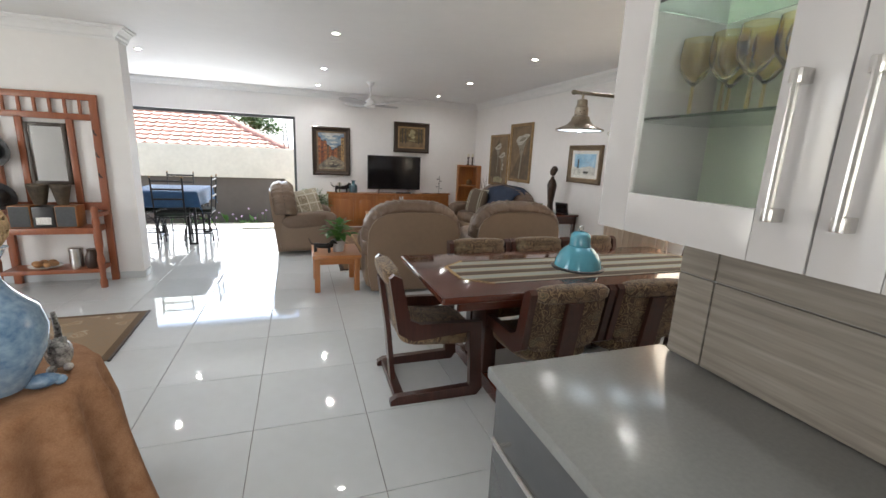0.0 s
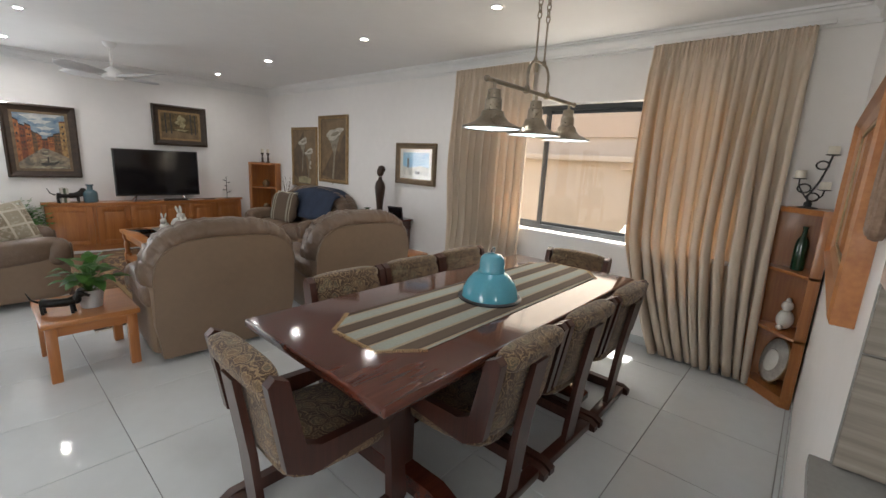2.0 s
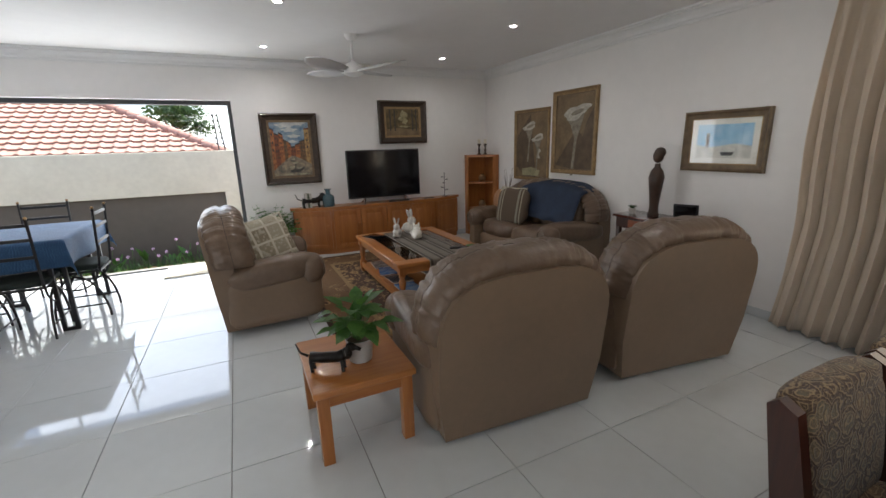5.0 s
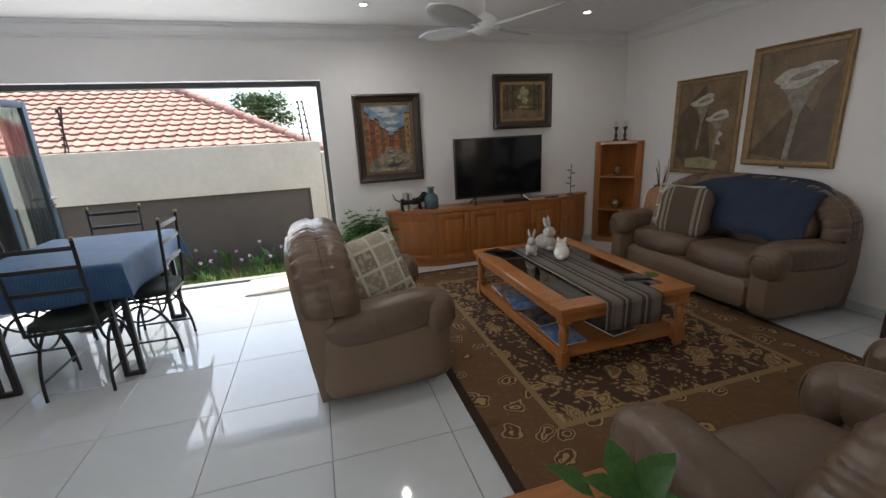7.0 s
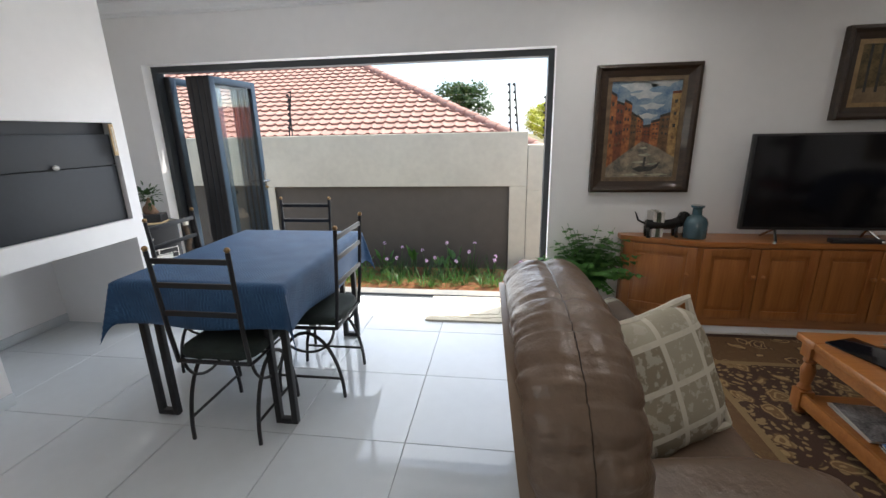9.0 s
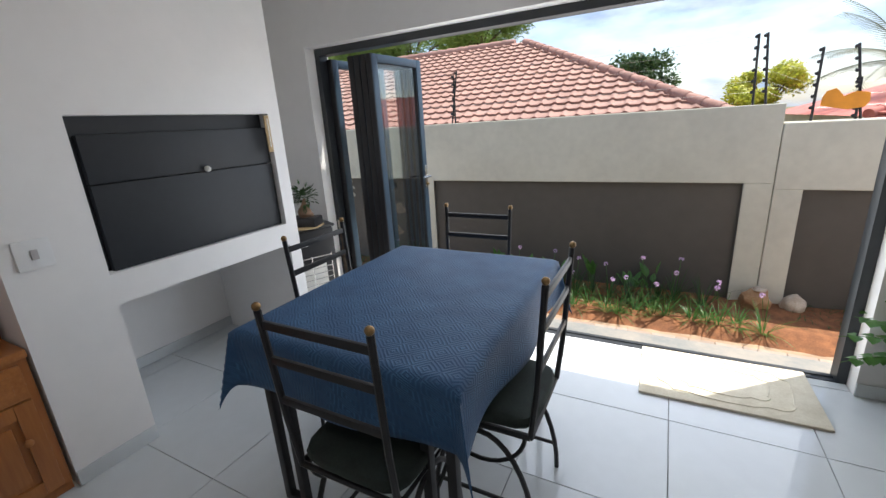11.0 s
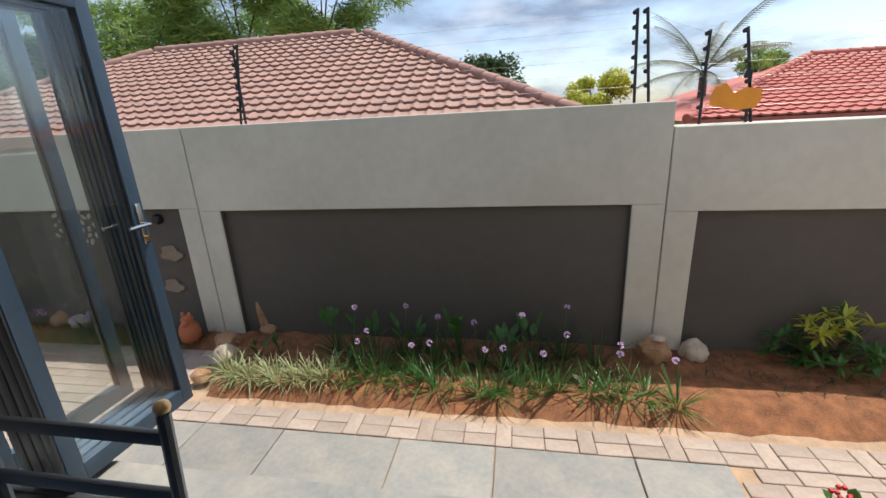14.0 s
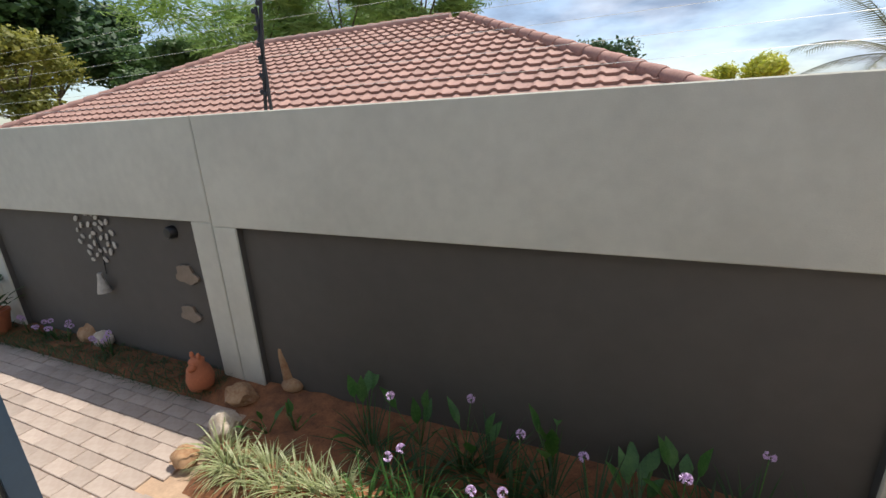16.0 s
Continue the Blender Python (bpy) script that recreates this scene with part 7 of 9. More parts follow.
for dx, dy in ((-0.13, -0.10), (-0.07, -0.19)):
    ob = thing("candlestick", pose(EAST + dx - 0.07, NORTH + dy - 0.02, 1.291), "dark turned candlestick with a white candle", "candlestick", "pair of candlesticks")
    part("stem", lathe(B(), [(0.035, 0), (0.035, 0.01), (0.012, 0.03), (0.02, 0.07), (0.01, 0.11), (0.026, 0.16), (0.026, 0.17)], 16), DARK_FRAME, ob)
    part("candle", lathe(B(), [(0.022, 0.17), (0.022, 0.235), (0.018, 0.238)], 16), WAX, ob, "white candle")

# ---- hall table with statue by the wall ----
ht = thing("hall_table", pose(3.80, 5.54, 0), "narrow dark red-brown wooden side table with a drawer", "side table")
part("tabletop", bx(-0.19, 0.165, -0.40, 0.40, 0.715, 0.74, bevel=0.006), MAHOGANY, ht)
part("apron", bx(-0.165, 0.15, -0.37, 0.37, 0.61, 0.715), MAHOGANY_Z, ht)
dr = part("drawer", bx(-0.172, -0.165, -0.22, 0.22, 0.625, 0.70, bevel=0.002), REDWOOD, ht)
part("handle", ball(B(), (-0.18, 0, 0.66), 0.012), BRASS, dr)
for sx in (-0.145, 0.13):
    for sy in (-0.345, 0.345):
        part("leg", bx(sx - 0.02, sx + 0.02, sy - 0.02, sy + 0.02, 0, 0.612, bevel=0.004), MAHOGANY_Z, ht)
b = B()
lathe(b, [(0.05, 0), (0.055, 0.02), (0.045, 0.03), (0.04, 0.10), (0.05, 0.20), (0.062, 0.30), (0.07, 0.37), (0.055, 0.43), (0.026, 0.47), (0.024, 0.50)], 18)
ball(b, (0, 0, 0.565), (0.045, 0.05, 0.062), None, 16, 12)
ball(b, (0.02, 0, 0.60), (0.05, 0.052, 0.05), None, 16, 12)
solo("carved_statue", b, CARVED, pose(3.80, 5.62, 0.741), "dark carved wooden figure on the side table", "statue", "", 60)
ob = thing("photo_frame", pose(3.78, 5.27, 0.741, 14, 0, -70), "small black photo frame tilted on its stand", "photo frame")
part("frame", bx(-0.10, 0.10, -0.008, 0.008, 0.0, 0.16, bevel=0.004), DARK_PLASTIC, ob)
part("glass", bx(-0.085, 0.085, -0.0095, -0.0082, 0.015, 0.145), SCREEN, ob)
part("strut", bx(-0.02, 0.02, 0.008, 0.05, 0.0, 0.09, m=Matrix.Rotation(radians(-8), 4, "X")), DARK_PLASTIC, ob)
ob = thing("small_plant", pose(3.76, 5.83, 0.741), "tiny succulent in a grey pot", "plant")
part("pot", lathe(B(), [(0.028, 0), (0.036, 0.05), (0.032, 0.05)], 14), CERAMIC_G, ob)
b = B()
for k in range(14):
    a = k * 2.4
    leaf(b, (0.01 * math.cos(a), 0.01 * math.sin(a), 0.05), (math.cos(a), math.sin(a), 0.9 + 0.1 * (k % 5)), 0.05, 0.02, 0.3)
part("leaves", b, LEAF_DARK, ob, "", None, 180)
stool = thing("stool", pose(3.66, 4.86, 0), "low honey pine stool by the wall", "stool")
part("seat", bx(-0.15, 0.15, -0.15, 0.15, 0.36, 0.39, bevel=0.006), PINE, stool)
for sx in (-0.12, 0.12):
    for sy in (-0.12, 0.12):
        part("leg", bx(sx - 0.02, sx + 0.02, sy - 0.02, sy + 0.02, 0, 0.361, bevel=0.003), PINE_Z, stool)

# ---- corner shelf by the curtain ----
cs = thing("corner_shelf", pose(EAST - 0.012, 1.2 + 0.012, 0), "honey pine corner shelf unit with three open shelves", "corner shelf")
SW = 0.33
plan = [(0, 0), (-SW, 0), (-SW, 0.06), (-0.06, SW), (0, SW)]
for k, (z0, z1) in enumerate(((0.0, 0.07), (0.46, 0.48), (0.88, 0.90), (1.28, 1.315))):
    part("plinth" if k == 0 else "shelf", prism(B(), plan, z0 + 0.001, z1, None, "z"), PINE, cs)
part("back_panel", box(box(B(), -SW, 0, 0.0, 0.014, 0.07, 1.281), -0.014, 0, 0.014, SW, 0.07, 1.281), PINE_Z, cs)
part("stile", bx(-SW, -SW + 0.02, 0.014, 0.06, 0.07, 1.281, bevel=0.003), PINE_Z, cs)
part("stile", bx(-0.06, -0.014, SW - 0.02, SW, 0.07, 1.281, bevel=0.003), PINE_Z, cs)
ob = thing("candle_holder", pose(EAST - 0.15, 1.36, 1.316, 0, 0, -80), "scrolled black iron holder with three cream candles", "candle holder")
b = B()
lathe(b, [(0.055, 0), (0.055, 0.006), (0.02, 0.012), (0.022, 0.03), (0.010, 0.05)], 16)
tube(b, [(0, 0, 0.03), (-0.012, 0, 0.075), (0.01, 0, 0.12), (0.035, 0, 0.18), (0.055, 0, 0.26), (0.068, 0, 0.335)], 0.006, 7)
tube(b, [(-0.005, 0, 0.05), (-0.035, 0, 0.09), (-0.066, 0, 0.14), (-0.068, 0, 0.18)], 0.005, 6)
tube(b, [(0.0, 0, 0.035), (0.035, 0, 0.055), (0.062, 0, 0.085), (0.066, 0, 0.115)], 0.005, 6)
for x, z, rr in ((-0.036, 0.125, 0.028), (0.016, 0.072, 0.026), (0.03, 0.275, 0.026)):
    tube(b, arc((x, 0, z), rr * 1.2, rr, 0, 360, 16), 0.005, 6)
for x, z in ((0.066, 0.115), (-0.068, 0.18), (0.068, 0.335)):
    lathe(b, [(0.005, 0), (0.036, 0.004), (0.038, 0.009)], 14, Matrix.Translation((x, 0, z)))
part("iron_stem", b, IRON, ob)
for x, z in ((0.066, 0.124), (-0.068, 0.189), (0.068, 0.344)):
    part("candle", lathe(B(), [(0.029, 0), (0.029, 0.048), (0.022, 0.050)], 16, Matrix.Translation((x, 0, z))), WAX, ob, "cream pillar candle")
solo("wine_bottle", lathe(B(), [(0.036, 0), (0.038, 0.01), (0.038, 0.17), (0.03, 0.205), (0.015, 0.235), (0.014, 0.28), (0.017, 0.284), (0.017, 0.295)], 20), M("dark_green_glass", (0.012, 0.045, 0.022), 0.08, var=0.1, coat=0.5), pose(EAST - 0.13, 1.34, 0.901), "dark green glass bottle on the corner shelf", "bottle")
b = B()
ball(b, (0, 0, 0.07), (0.055, 0.05, 0.07), None, 14, 10)
ball(b, (0, 0, 0.165), (0.035, 0.035, 0.038), None, 14, 10)
ball(b, (0, 0, 0.205), (0.016, 0.016, 0.02), None, 10, 8)
ball(b, (-0.05, 0.02, 0.02), (0.03, 0.02, 0.02), None, 10, 8)
solo("duck_figurine", b, CERAMIC_W, pose(EAST - 0.14, 1.34, 0.481), "white ceramic bird figurine on the corner shelf", "figurine", "", 180)
ob = thing("decorative_plate", pose(EAST - 0.13, 1.35, 0.072, 0, 0, 42), "oval cream and olive decorative plate standing upright", "plate")
part("plate", lathe(B(), [(0.09, 0.0), (0.125, -0.012), (0.13, -0.006), (0.10, 0.012), (0.02, 0.014)], 28, Matrix.Translation((0, 0, 0.17)) @ Matrix.Rotation(radians(-78), 4, "X") @ Matrix.Diagonal((0.85, 1.25, 1, 1))), CERAMIC_G, ob)
part("medallion", ball(B(), (0, 0.02, 0.17), (0.06, 0.012, 0.085), (12, 0, 0)), CERAMIC_W, ob, "cream oval medallion")
part("rim", lathe(B(), [(0.127, -0.010), (0.134, -0.004), (0.127, 0.001)], 28, Matrix.Translation((0, 0, 0.17)) @ Matrix.Rotation(radians(-78), 4, "X") @ Matrix.Diagonal((0.85, 1.25, 1, 1)), False), GILT, ob, "gilt rim")
part("foot", bx(-0.04, 0.04, -0.03, 0.03, 0.0, 0.02, bevel=0.004), GILT, ob)

# ---- kitchen corner ----
ku = thing("base_cabinet", pose(0, 0, 0), "charcoal kitchen base unit with long steel handles", "cabinet")
part("body", bx(0.80, 1.39, -2.3, 1.215, 0.10, 0.865), CABINET_D, ku)
part("plinth", bx(0.85, 1.39, -2.3, 1.19, 0.0, 0.10), DARK_PLASTIC, ku)
for y0, y1 in ((0.62, 1.205), (0.02, 0.61), (-0.58, 0.01)):
    for z0, z1 in ((0.11, 0.48), (0.485, 0.855)):
        d = part("drawer", bx(0.78, 0.80, y0, y1, z0, z1, bevel=0.003), CABINET_D, ku)
        hb = B()
        zc = z1 - 0.11
        tube(hb, [(0.78, y0 + 0.10, zc), (0.745, y0 + 0.10, zc)], 0.006, 7)
        tube(hb, [(0.78, y1 - 0.10, zc), (0.745, y1 - 0.10, zc)], 0.006, 7)
        box(hb, 0.738, 0.75, y0 + 0.07, y1 - 0.07, zc - 0.009, zc + 0.009, bevel=0.003)
        part("handle", hb, CHROME, d, "long brushed steel handle")
solo("kitchen_worktop", bx(0.765, 1.388, -2.3, 1.235, 0.866, 0.90, bevel=0.004), DARK_TOP, Matrix(), "smooth grey engineered-stone worktop", "worktop")
structure("wall_splashback", bx(1.378, 1.39, -2.3, 1.2, 0.901, 1.30), GROUT, "splashback of streaked grey-brown stone tiles", "splashback")
spl = bpy.data.objects["wall_splashback"]
for z0, z1 in ((0.902, 1.155), (1.159, 1.30)):
    ys = [1.2, 1.083, 0.485, -0.113, -0.711, -1.31, -1.91]
    for ya, yb in zip(ys, ys[1:]):
        t = part("splash_tile", bx(1.370, 1.379, yb + 0.002, ya - 0.002, z0, z1, bevel=0.0015, seg=1), SPLASH, spl)
uc = thing("wall_cabinet", pose(0, 0, 0), "white glazed kitchen wall cabinet holding glassware", "cabinet")
ZB, ZT, XF = 1.305, 2.10, 1.07
b = B()
box(b, XF, 1.388, 1.185, 1.20, ZB, ZT)
box(b, XF, 1.388, -1.0, 1.185, ZB, ZB + 0.018)
box(b, XF, 1.388, -1.0, 1.185, ZT - 0.018, ZT)
box(b, XF, 1.388, 0.19, 0.205, ZB + 0.018, ZT - 0.018)
box(b, XF, 1.388, -1.0, -0.985, ZB + 0.018, ZT - 0.018)
part("carcass", b, CABINET_W, uc)
part("back_panel", bx(1.374, 1.386, -0.985, 1.185, ZB + 0.018, ZT - 0.018), M("pale_green_back", (0.55, 0.62, 0.50), 0.4, var=0.04, scale=3), uc, "pale green back panel")
SHELF_GLASS = glass_mat("green_shelf_glass", (0.72, 0.88, 0.80))
for z in (1.575, 1.84):
    part("glass_shelf", bx(XF + 0.03, 1.372, 0.21, 1.18, z, z + 0.007), SHELF_GLASS, uc, "green-edged glass shelf")


def glazed_door(y0, y1, handle_y):
    b = B()
    s = 0.095
    x0, x1 = XF - 0.022, XF - 0.002
    box(b, x0, x1, y0, y0 + s, ZB, ZT, bevel=0.003)
    box(b, x0, x1, y1 - s, y1, ZB, ZT, bevel=0.003)
    box(b, x0, x1, y0 + s, y1 - s, ZB, ZB + s, bevel=0.003)
    box(b, x0, x1, y0 + s, y1 - s, ZT - s, ZT, bevel=0.003)
    d = part("door", b, CABINET_W, uc)
    g = part("pane", bx(x0 + 0.008, x0 + 0.012, y0 + s - 0.01, y1 - s + 0.01, ZB + s - 0.01, ZT - s + 0.01), PANE, d)
    g.visible_shadow = False
    hb = B()
    for z in (1.395, 1.615):
        box(hb, x0 - 0.03, x0, handle_y - 0.010, handle_y + 0.010, z - 0.012, z + 0.012, bevel=0.003)
    tube(hb, [(x0 - 0.026, handle_y, 1.385), (x0 - 0.026, handle_y, 1.625)], 0.006, 8)
    part("handle", hb, CHROME, d, "bowed steel handle")


glazed_door(0.70, 1.20, 0.755)
glazed_door(0.197, 0.697, 0.655)
glazed_door(-0.40, 0.195, -0.35)
# added emitter, out of view behind the door's top rail
part("glow_strip", bx(XF + 0.03, XF + 0.045, 0.25, 1.15, ZT - 0.024, ZT - 0.019), CABINET_GLOW, uc, "unseen glowing strip added to brighten the cabinet's inside")
GOBLET = glass_mat("amber_goblet_glass", (0.95, 0.80, 0.48))
for k, (x, y) in enumerate(((1.24, 1.14), (1.25, 1.065), (1.24, 0.99), (1.25, 0.915), (1.24, 0.84), (1.33, 1.11), (1.34, 1.03), (1.33, 0.95), (1.34, 0.87), (1.33, 0.79), (1.24, 0.77))):
    solo("wine_goblet", lathe(B(), [(0.032, 0.0), (0.03, 0.004), (0.005, 0.01), (0.004, 0.085), (0.02, 0.10), (0.036, 0.125), (0.04, 0.155), (0.036, 0.195), (0.034, 0.195), (0.038, 0.155), (0.033, 0.127), (0.005, 0.10)], 18, None, False), GOBLET, pose(x, y, 1.583), "amber-tinted stemmed glass on the cabinet's shelf", "glass", "goblets in the wall cabinet")
for k, (x, y) in enumerate(((1.18, 0.86), (1.22, 0.98))):
    solo("glass_bowl", lathe(B(), [(0.03, 0.0), (0.055, 0.012), (0.07, 0.05), (0.068, 0.05), (0.052, 0.016), (0.0005, 0.008)], 20, None, False), SHELF_GLASS, pose(x, y, 1.324), "clear glass bowl at the bottom of the cabinet", "bowl")

# ---- hall: clothed table, vase, cat, rug, hall stand ----
tt = thing("round_table", pose(-0.74, 1.76, 0), "small round table hidden under a brown cloth", "table")
part("tabletop", lathe(B(), [(0.355, 0.70), (0.36, 0.715), (0.355, 0.73)], 32), PINE, tt)
part("column", lathe(B(), [(0.18, 0.0), (0.17, 0.03), (0.05, 0.06), (0.04, 0.5), (0.08, 0.70)], 20), PINE_Z, tt)
b = B()
seg, prev = 156, None
for j, (r, z) in enumerate(((0.0, 0.742), (0.20, 0.742), (0.34, 0.742), (0.365, 0.738), (0.375, 0.72), (0.385, 0.66), (0.392, 0.57), (0.41, 0.40), (0.44, 0.20), (0.47, 0.02))):
    row = []
    for i in range(seg):
        a = 2 * math.pi * i / seg
        k = max(0, j - 4) / 4
        rr = r + min(1, max(0, j - 3) / 3) * 0.042 * (0.5 + 0.5 * k) * math.sin(13 * a + 0.9 * math.sin(3 * a)) + 0.02 * k * math.sin(5 * a + 1) + 0.006 * noise.noise(Vector((i * 0.4, j, 0))) * (j > 3)
        row.append(b.verts.new((rr * math.cos(a), rr * math.sin(a), z)) if r > 0 else None)
    if r == 0:
        centre = b.verts.new((0, 0, z))
    elif prev is None:
        for i in range(seg):
            b.faces.new((centre, row[i], row[(i + 1) % seg]))
        prev = row
    else:
        for i in range(seg):
            b.faces.new((prev[i], prev[(i + 1) % seg], row[(i + 1) % seg], row[i]))
        prev = row
solo("tablecloth", b, BROWN_CLOTH, pose(-0.74, 1.76, 0), "rust-brown cloth draped to the floor over the round table", "tablecloth", "", 180).modifiers.new("thickness", "SOLIDIFY").thickness = 0.003
va = thing("ceramic_vase", pose(-0.54, 1.68, 0.745), "blue and white glazed ceramic vase with moulded feet", "vase")
VASE = M("blue_white_glaze", (0.045, 0.12, 0.24), 0.15, col2=(0.33, 0.46, 0.58), scale=6, coat=0.5)
part("body", lathe(B(), [(0.055, 0.02), (0.075, 0.05), (0.115, 0.13), (0.125, 0.20), (0.11, 0.26), (0.07, 0.30), (0.045, 0.34), (0.04, 0.38), (0.062, 0.425), (0.07, 0.43), (0.055, 0.425)], 32), VASE, va)
for k in range(3):
    a = radians(20 + 120 * k)
    b = B()
    ball(b, (0.085 * math.cos(a), 0.085 * math.sin(a), 0.022), (0.045, 0.025, 0.022), (0, 0, 20 + 120 * k))
    ball(b, (0.125 * math.cos(a), 0.125 * math.sin(a), 0.014), (0.018, 0.02, 0.014), (0, 0, 20 + 120 * k))
    part("foot", b, VASE, va, "", None, 180)
b = B()
rnd = random.Random(9)
for k in range(34):
    a, c = rnd.uniform(0, 180), rnd.uniform(0, 360)
    m = Matrix.Rotation(radians(c), 4, "Z") @ Matrix.Rotation(radians(a), 4, "X")
    tube(b, [m @ Vector(p) for p in arc((0, 0, 0), 0.075, 0.075, 0, 360, 16, "xy")], 0.004, 4)
solo("wicker_ball", b, FRINGE, pose(-0.54, 1.68, 1.235), "woven brown wicker ball in the vase's mouth", "ball", "", 180)
b = B()
ball(b, (0, 0, 0.05), (0.036, 0.045, 0.05), None, 14, 10)
ball(b, (0.0, -0.03, 0.075), (0.03, 0.026, 0.026), None, 14, 10)
for s in (-1, 1):
    ball(b, (s * 0.018, -0.03, 0.10), (0.009, 0.007, 0.014))
    ball(b, (s * 0.02, -0.04, 0.012), (0.014, 0.02, 0.012))
tube(b, [(0, 0.04, 0.06), (0, 0.045, 0.12), (-0.004, 0.04, 0.175)], 0.012, 8, 0.007)
solo("cat_figurine", b, M("patched_cat_glaze", (0.04, 0.035, 0.035), 0.25, col2=(0.62, 0.60, 0.56), scale=16, coat=0.3), pose(-0.47, 1.84, 0.746, 0, 0, 20), "white and dark patched ceramic cat with its tail up", "figurine", "", 180)

HRUG = rug_mat("hall_rug_wool", 0.80, 0.48, (0.26, 0.17, 0.10), (0.40, 0.30, 0.20), (0.50, 0.41, 0.29), (0.34, 0.24, 0.15))
hr = thing("hall_rug", pose(-1.81, 3.92, 0, 0, 0, 2), "beige figured hall rug with a dark edge", "rug")
part("carpet", bx(-0.80, 0.80, -0.48, 0.48, 0.001, 0.012, bevel=0.004), HRUG, hr)
for s in (-1, 1):
    part("binding", bx(min(s * 0.80, s * 0.815), max(s * 0.80, s * 0.815), -0.49, 0.49, 0.001, 0.013), DARK_FRAME, hr, "dark bound edge")

hs = thing("hall_stand", pose(-2.055, 5.58, 0), "red-brown wooden hall stand with mirror, pegs and open shelves", "hall stand")
HW = 0.415
for s in (-1, 1):
    part("back_post", bx(s * HW - 0.032, s * HW + 0.032, -0.05, -0.005, 0, 1.91, bevel=0.005), REDWOOD, hs)
    b = B()
    x = s * (HW - 0.005)
    lathe(b, [(0.03, 0.0), (0.034, 0.06), (0.024, 0.10), (0.03, 0.22), (0.034, 0.30), (0.024, 0.36), (0.036, 0.44), (0.036, 0.58), (0.028, 0.62), (0.034, 0.68), (0.026, 0.74), (0.036, 0.80), (0.02, 0.83)], 14, Matrix.Translation((x, -0.31, 0)))
    part("front_post", b, REDWOOD, hs)
    part("arm", bx(x - 0.024, x + 0.024, -0.31, -0.05, 0.72, 0.76, bevel=0.006), REDWOOD, hs)
    part("inner_stile", bx(s * 0.20 - 0.028, s * 0.20 + 0.028, -0.045, -0.012, 0.78, 1.68, bevel=0.004), REDWOOD, hs)
for z0, z1 in ((1.85, 1.91), (1.66, 1.72), (0.76, 0.84)):
    part("cross_rail", bx(-HW + 0.033, HW - 0.033, -0.045, -0.01, z0, z1, bevel=0.004), REDWOOD, hs)
for k in range(6):
    x = -0.30 + 0.12 * k
    part("baluster", bx(x - 0.012, x + 0.012, -0.04, -0.015, 1.72, 1.85, bevel=0.003), REDWOOD, hs)
part("seat", bx(-HW + 0.02, HW - 0.02, -0.33, -0.05, 0.56, 0.62, bevel=0.006), REDWOOD, hs)
part("lower_shelf", bx(-HW + 0.02, HW - 0.02, -0.33, -0.05, 0.16, 0.20, bevel=0.006), REDWOOD, hs)
mm, mnt, mp = base_mat("mirror_silver")
mp.inputs["Base Color"].default_value, mp.inputs["Metallic"].default_value, mp.inputs["Roughness"].default_value = (0.86, 0.87, 0.87, 1), 1.0, 0.02
mf = part("mirror_frame", box(box(box(box(B(), -0.165, -0.13, -0.05, -0.012, 1.02, 1.62, bevel=0.004), 0.13, 0.165, -0.05, -0.012, 1.02, 1.62, bevel=0.004), -0.13, 0.13, -0.05, -0.012, 1.585, 1.62, bevel=0.004), -0.13, 0.13, -0.05, -0.012, 1.02, 1.055, bevel=0.004), DARK_FRAME, hs)
part("mirror_glass", bx(-0.13, 0.13, -0.028, -0.02, 1.055, 1.585), mm, mf, "silvered mirror glass")
for s in (-1, 1):
    for z in (1.52, 1.30, 1.10):
        part("peg", tube(B(), [(s * HW, -0.05, z), (s * HW, -0.10, z + 0.02), (s * HW, -0.115, z + 0.05)], 0.007, 7), IRON, hs, "iron coat peg")
ob = thing("round_hat", pose(-2.44, 5.43, 1.33), "black round felt hat hanging on a peg", "hat", "hats on the hall stand")
part("brim", lathe(B(), [(0.09, 0.0), (0.145, 0.004), (0.15, 0.012), (0.09, 0.016)], 24, Matrix.Rotation(radians(90), 4, "X")), DARK_PLASTIC, ob)
part("crown", lathe(B(), [(0.092, 0.01), (0.088, 0.06), (0.06, 0.09), (0.02, 0.095)], 24, Matrix.Rotation(radians(90), 4, "X")), DARK_PLASTIC, ob)
ob2 = copy_thing(ob, pose(-2.44, 5.42, 0.92, 20, 0, 0))
hf = thing("hifi_set", pose(-2.07, 5.40, 0.621), "grey compact hi-fi with two wooden-sided speakers", "hi-fi")
part("player", bx(-0.085, 0.085, -0.10, 0.09, 0, 0.20, bevel=0.006), DARK_PLASTIC, hf)
part("display", bx(-0.06, 0.06, -0.1025, -0.1, 0.03, 0.10), CHROME, hf, "silver front with a pale display")
for s in (-1, 1):
    sp = part("speaker", bx(s * 0.18 - 0.085, s * 0.18 + 0.085, -0.10, 0.09, 0, 0.21, bevel=0.004), PINE_Z, hf)
    part("grille", bx(s * 0.18 - 0.078, s * 0.18 + 0.078, -0.106, -0.1, 0.006, 0.204, bevel=0.002), M("grey_speaker_cloth", (0.09, 0.095, 0.10), 0.9, var=0.1, scale=60), sp)
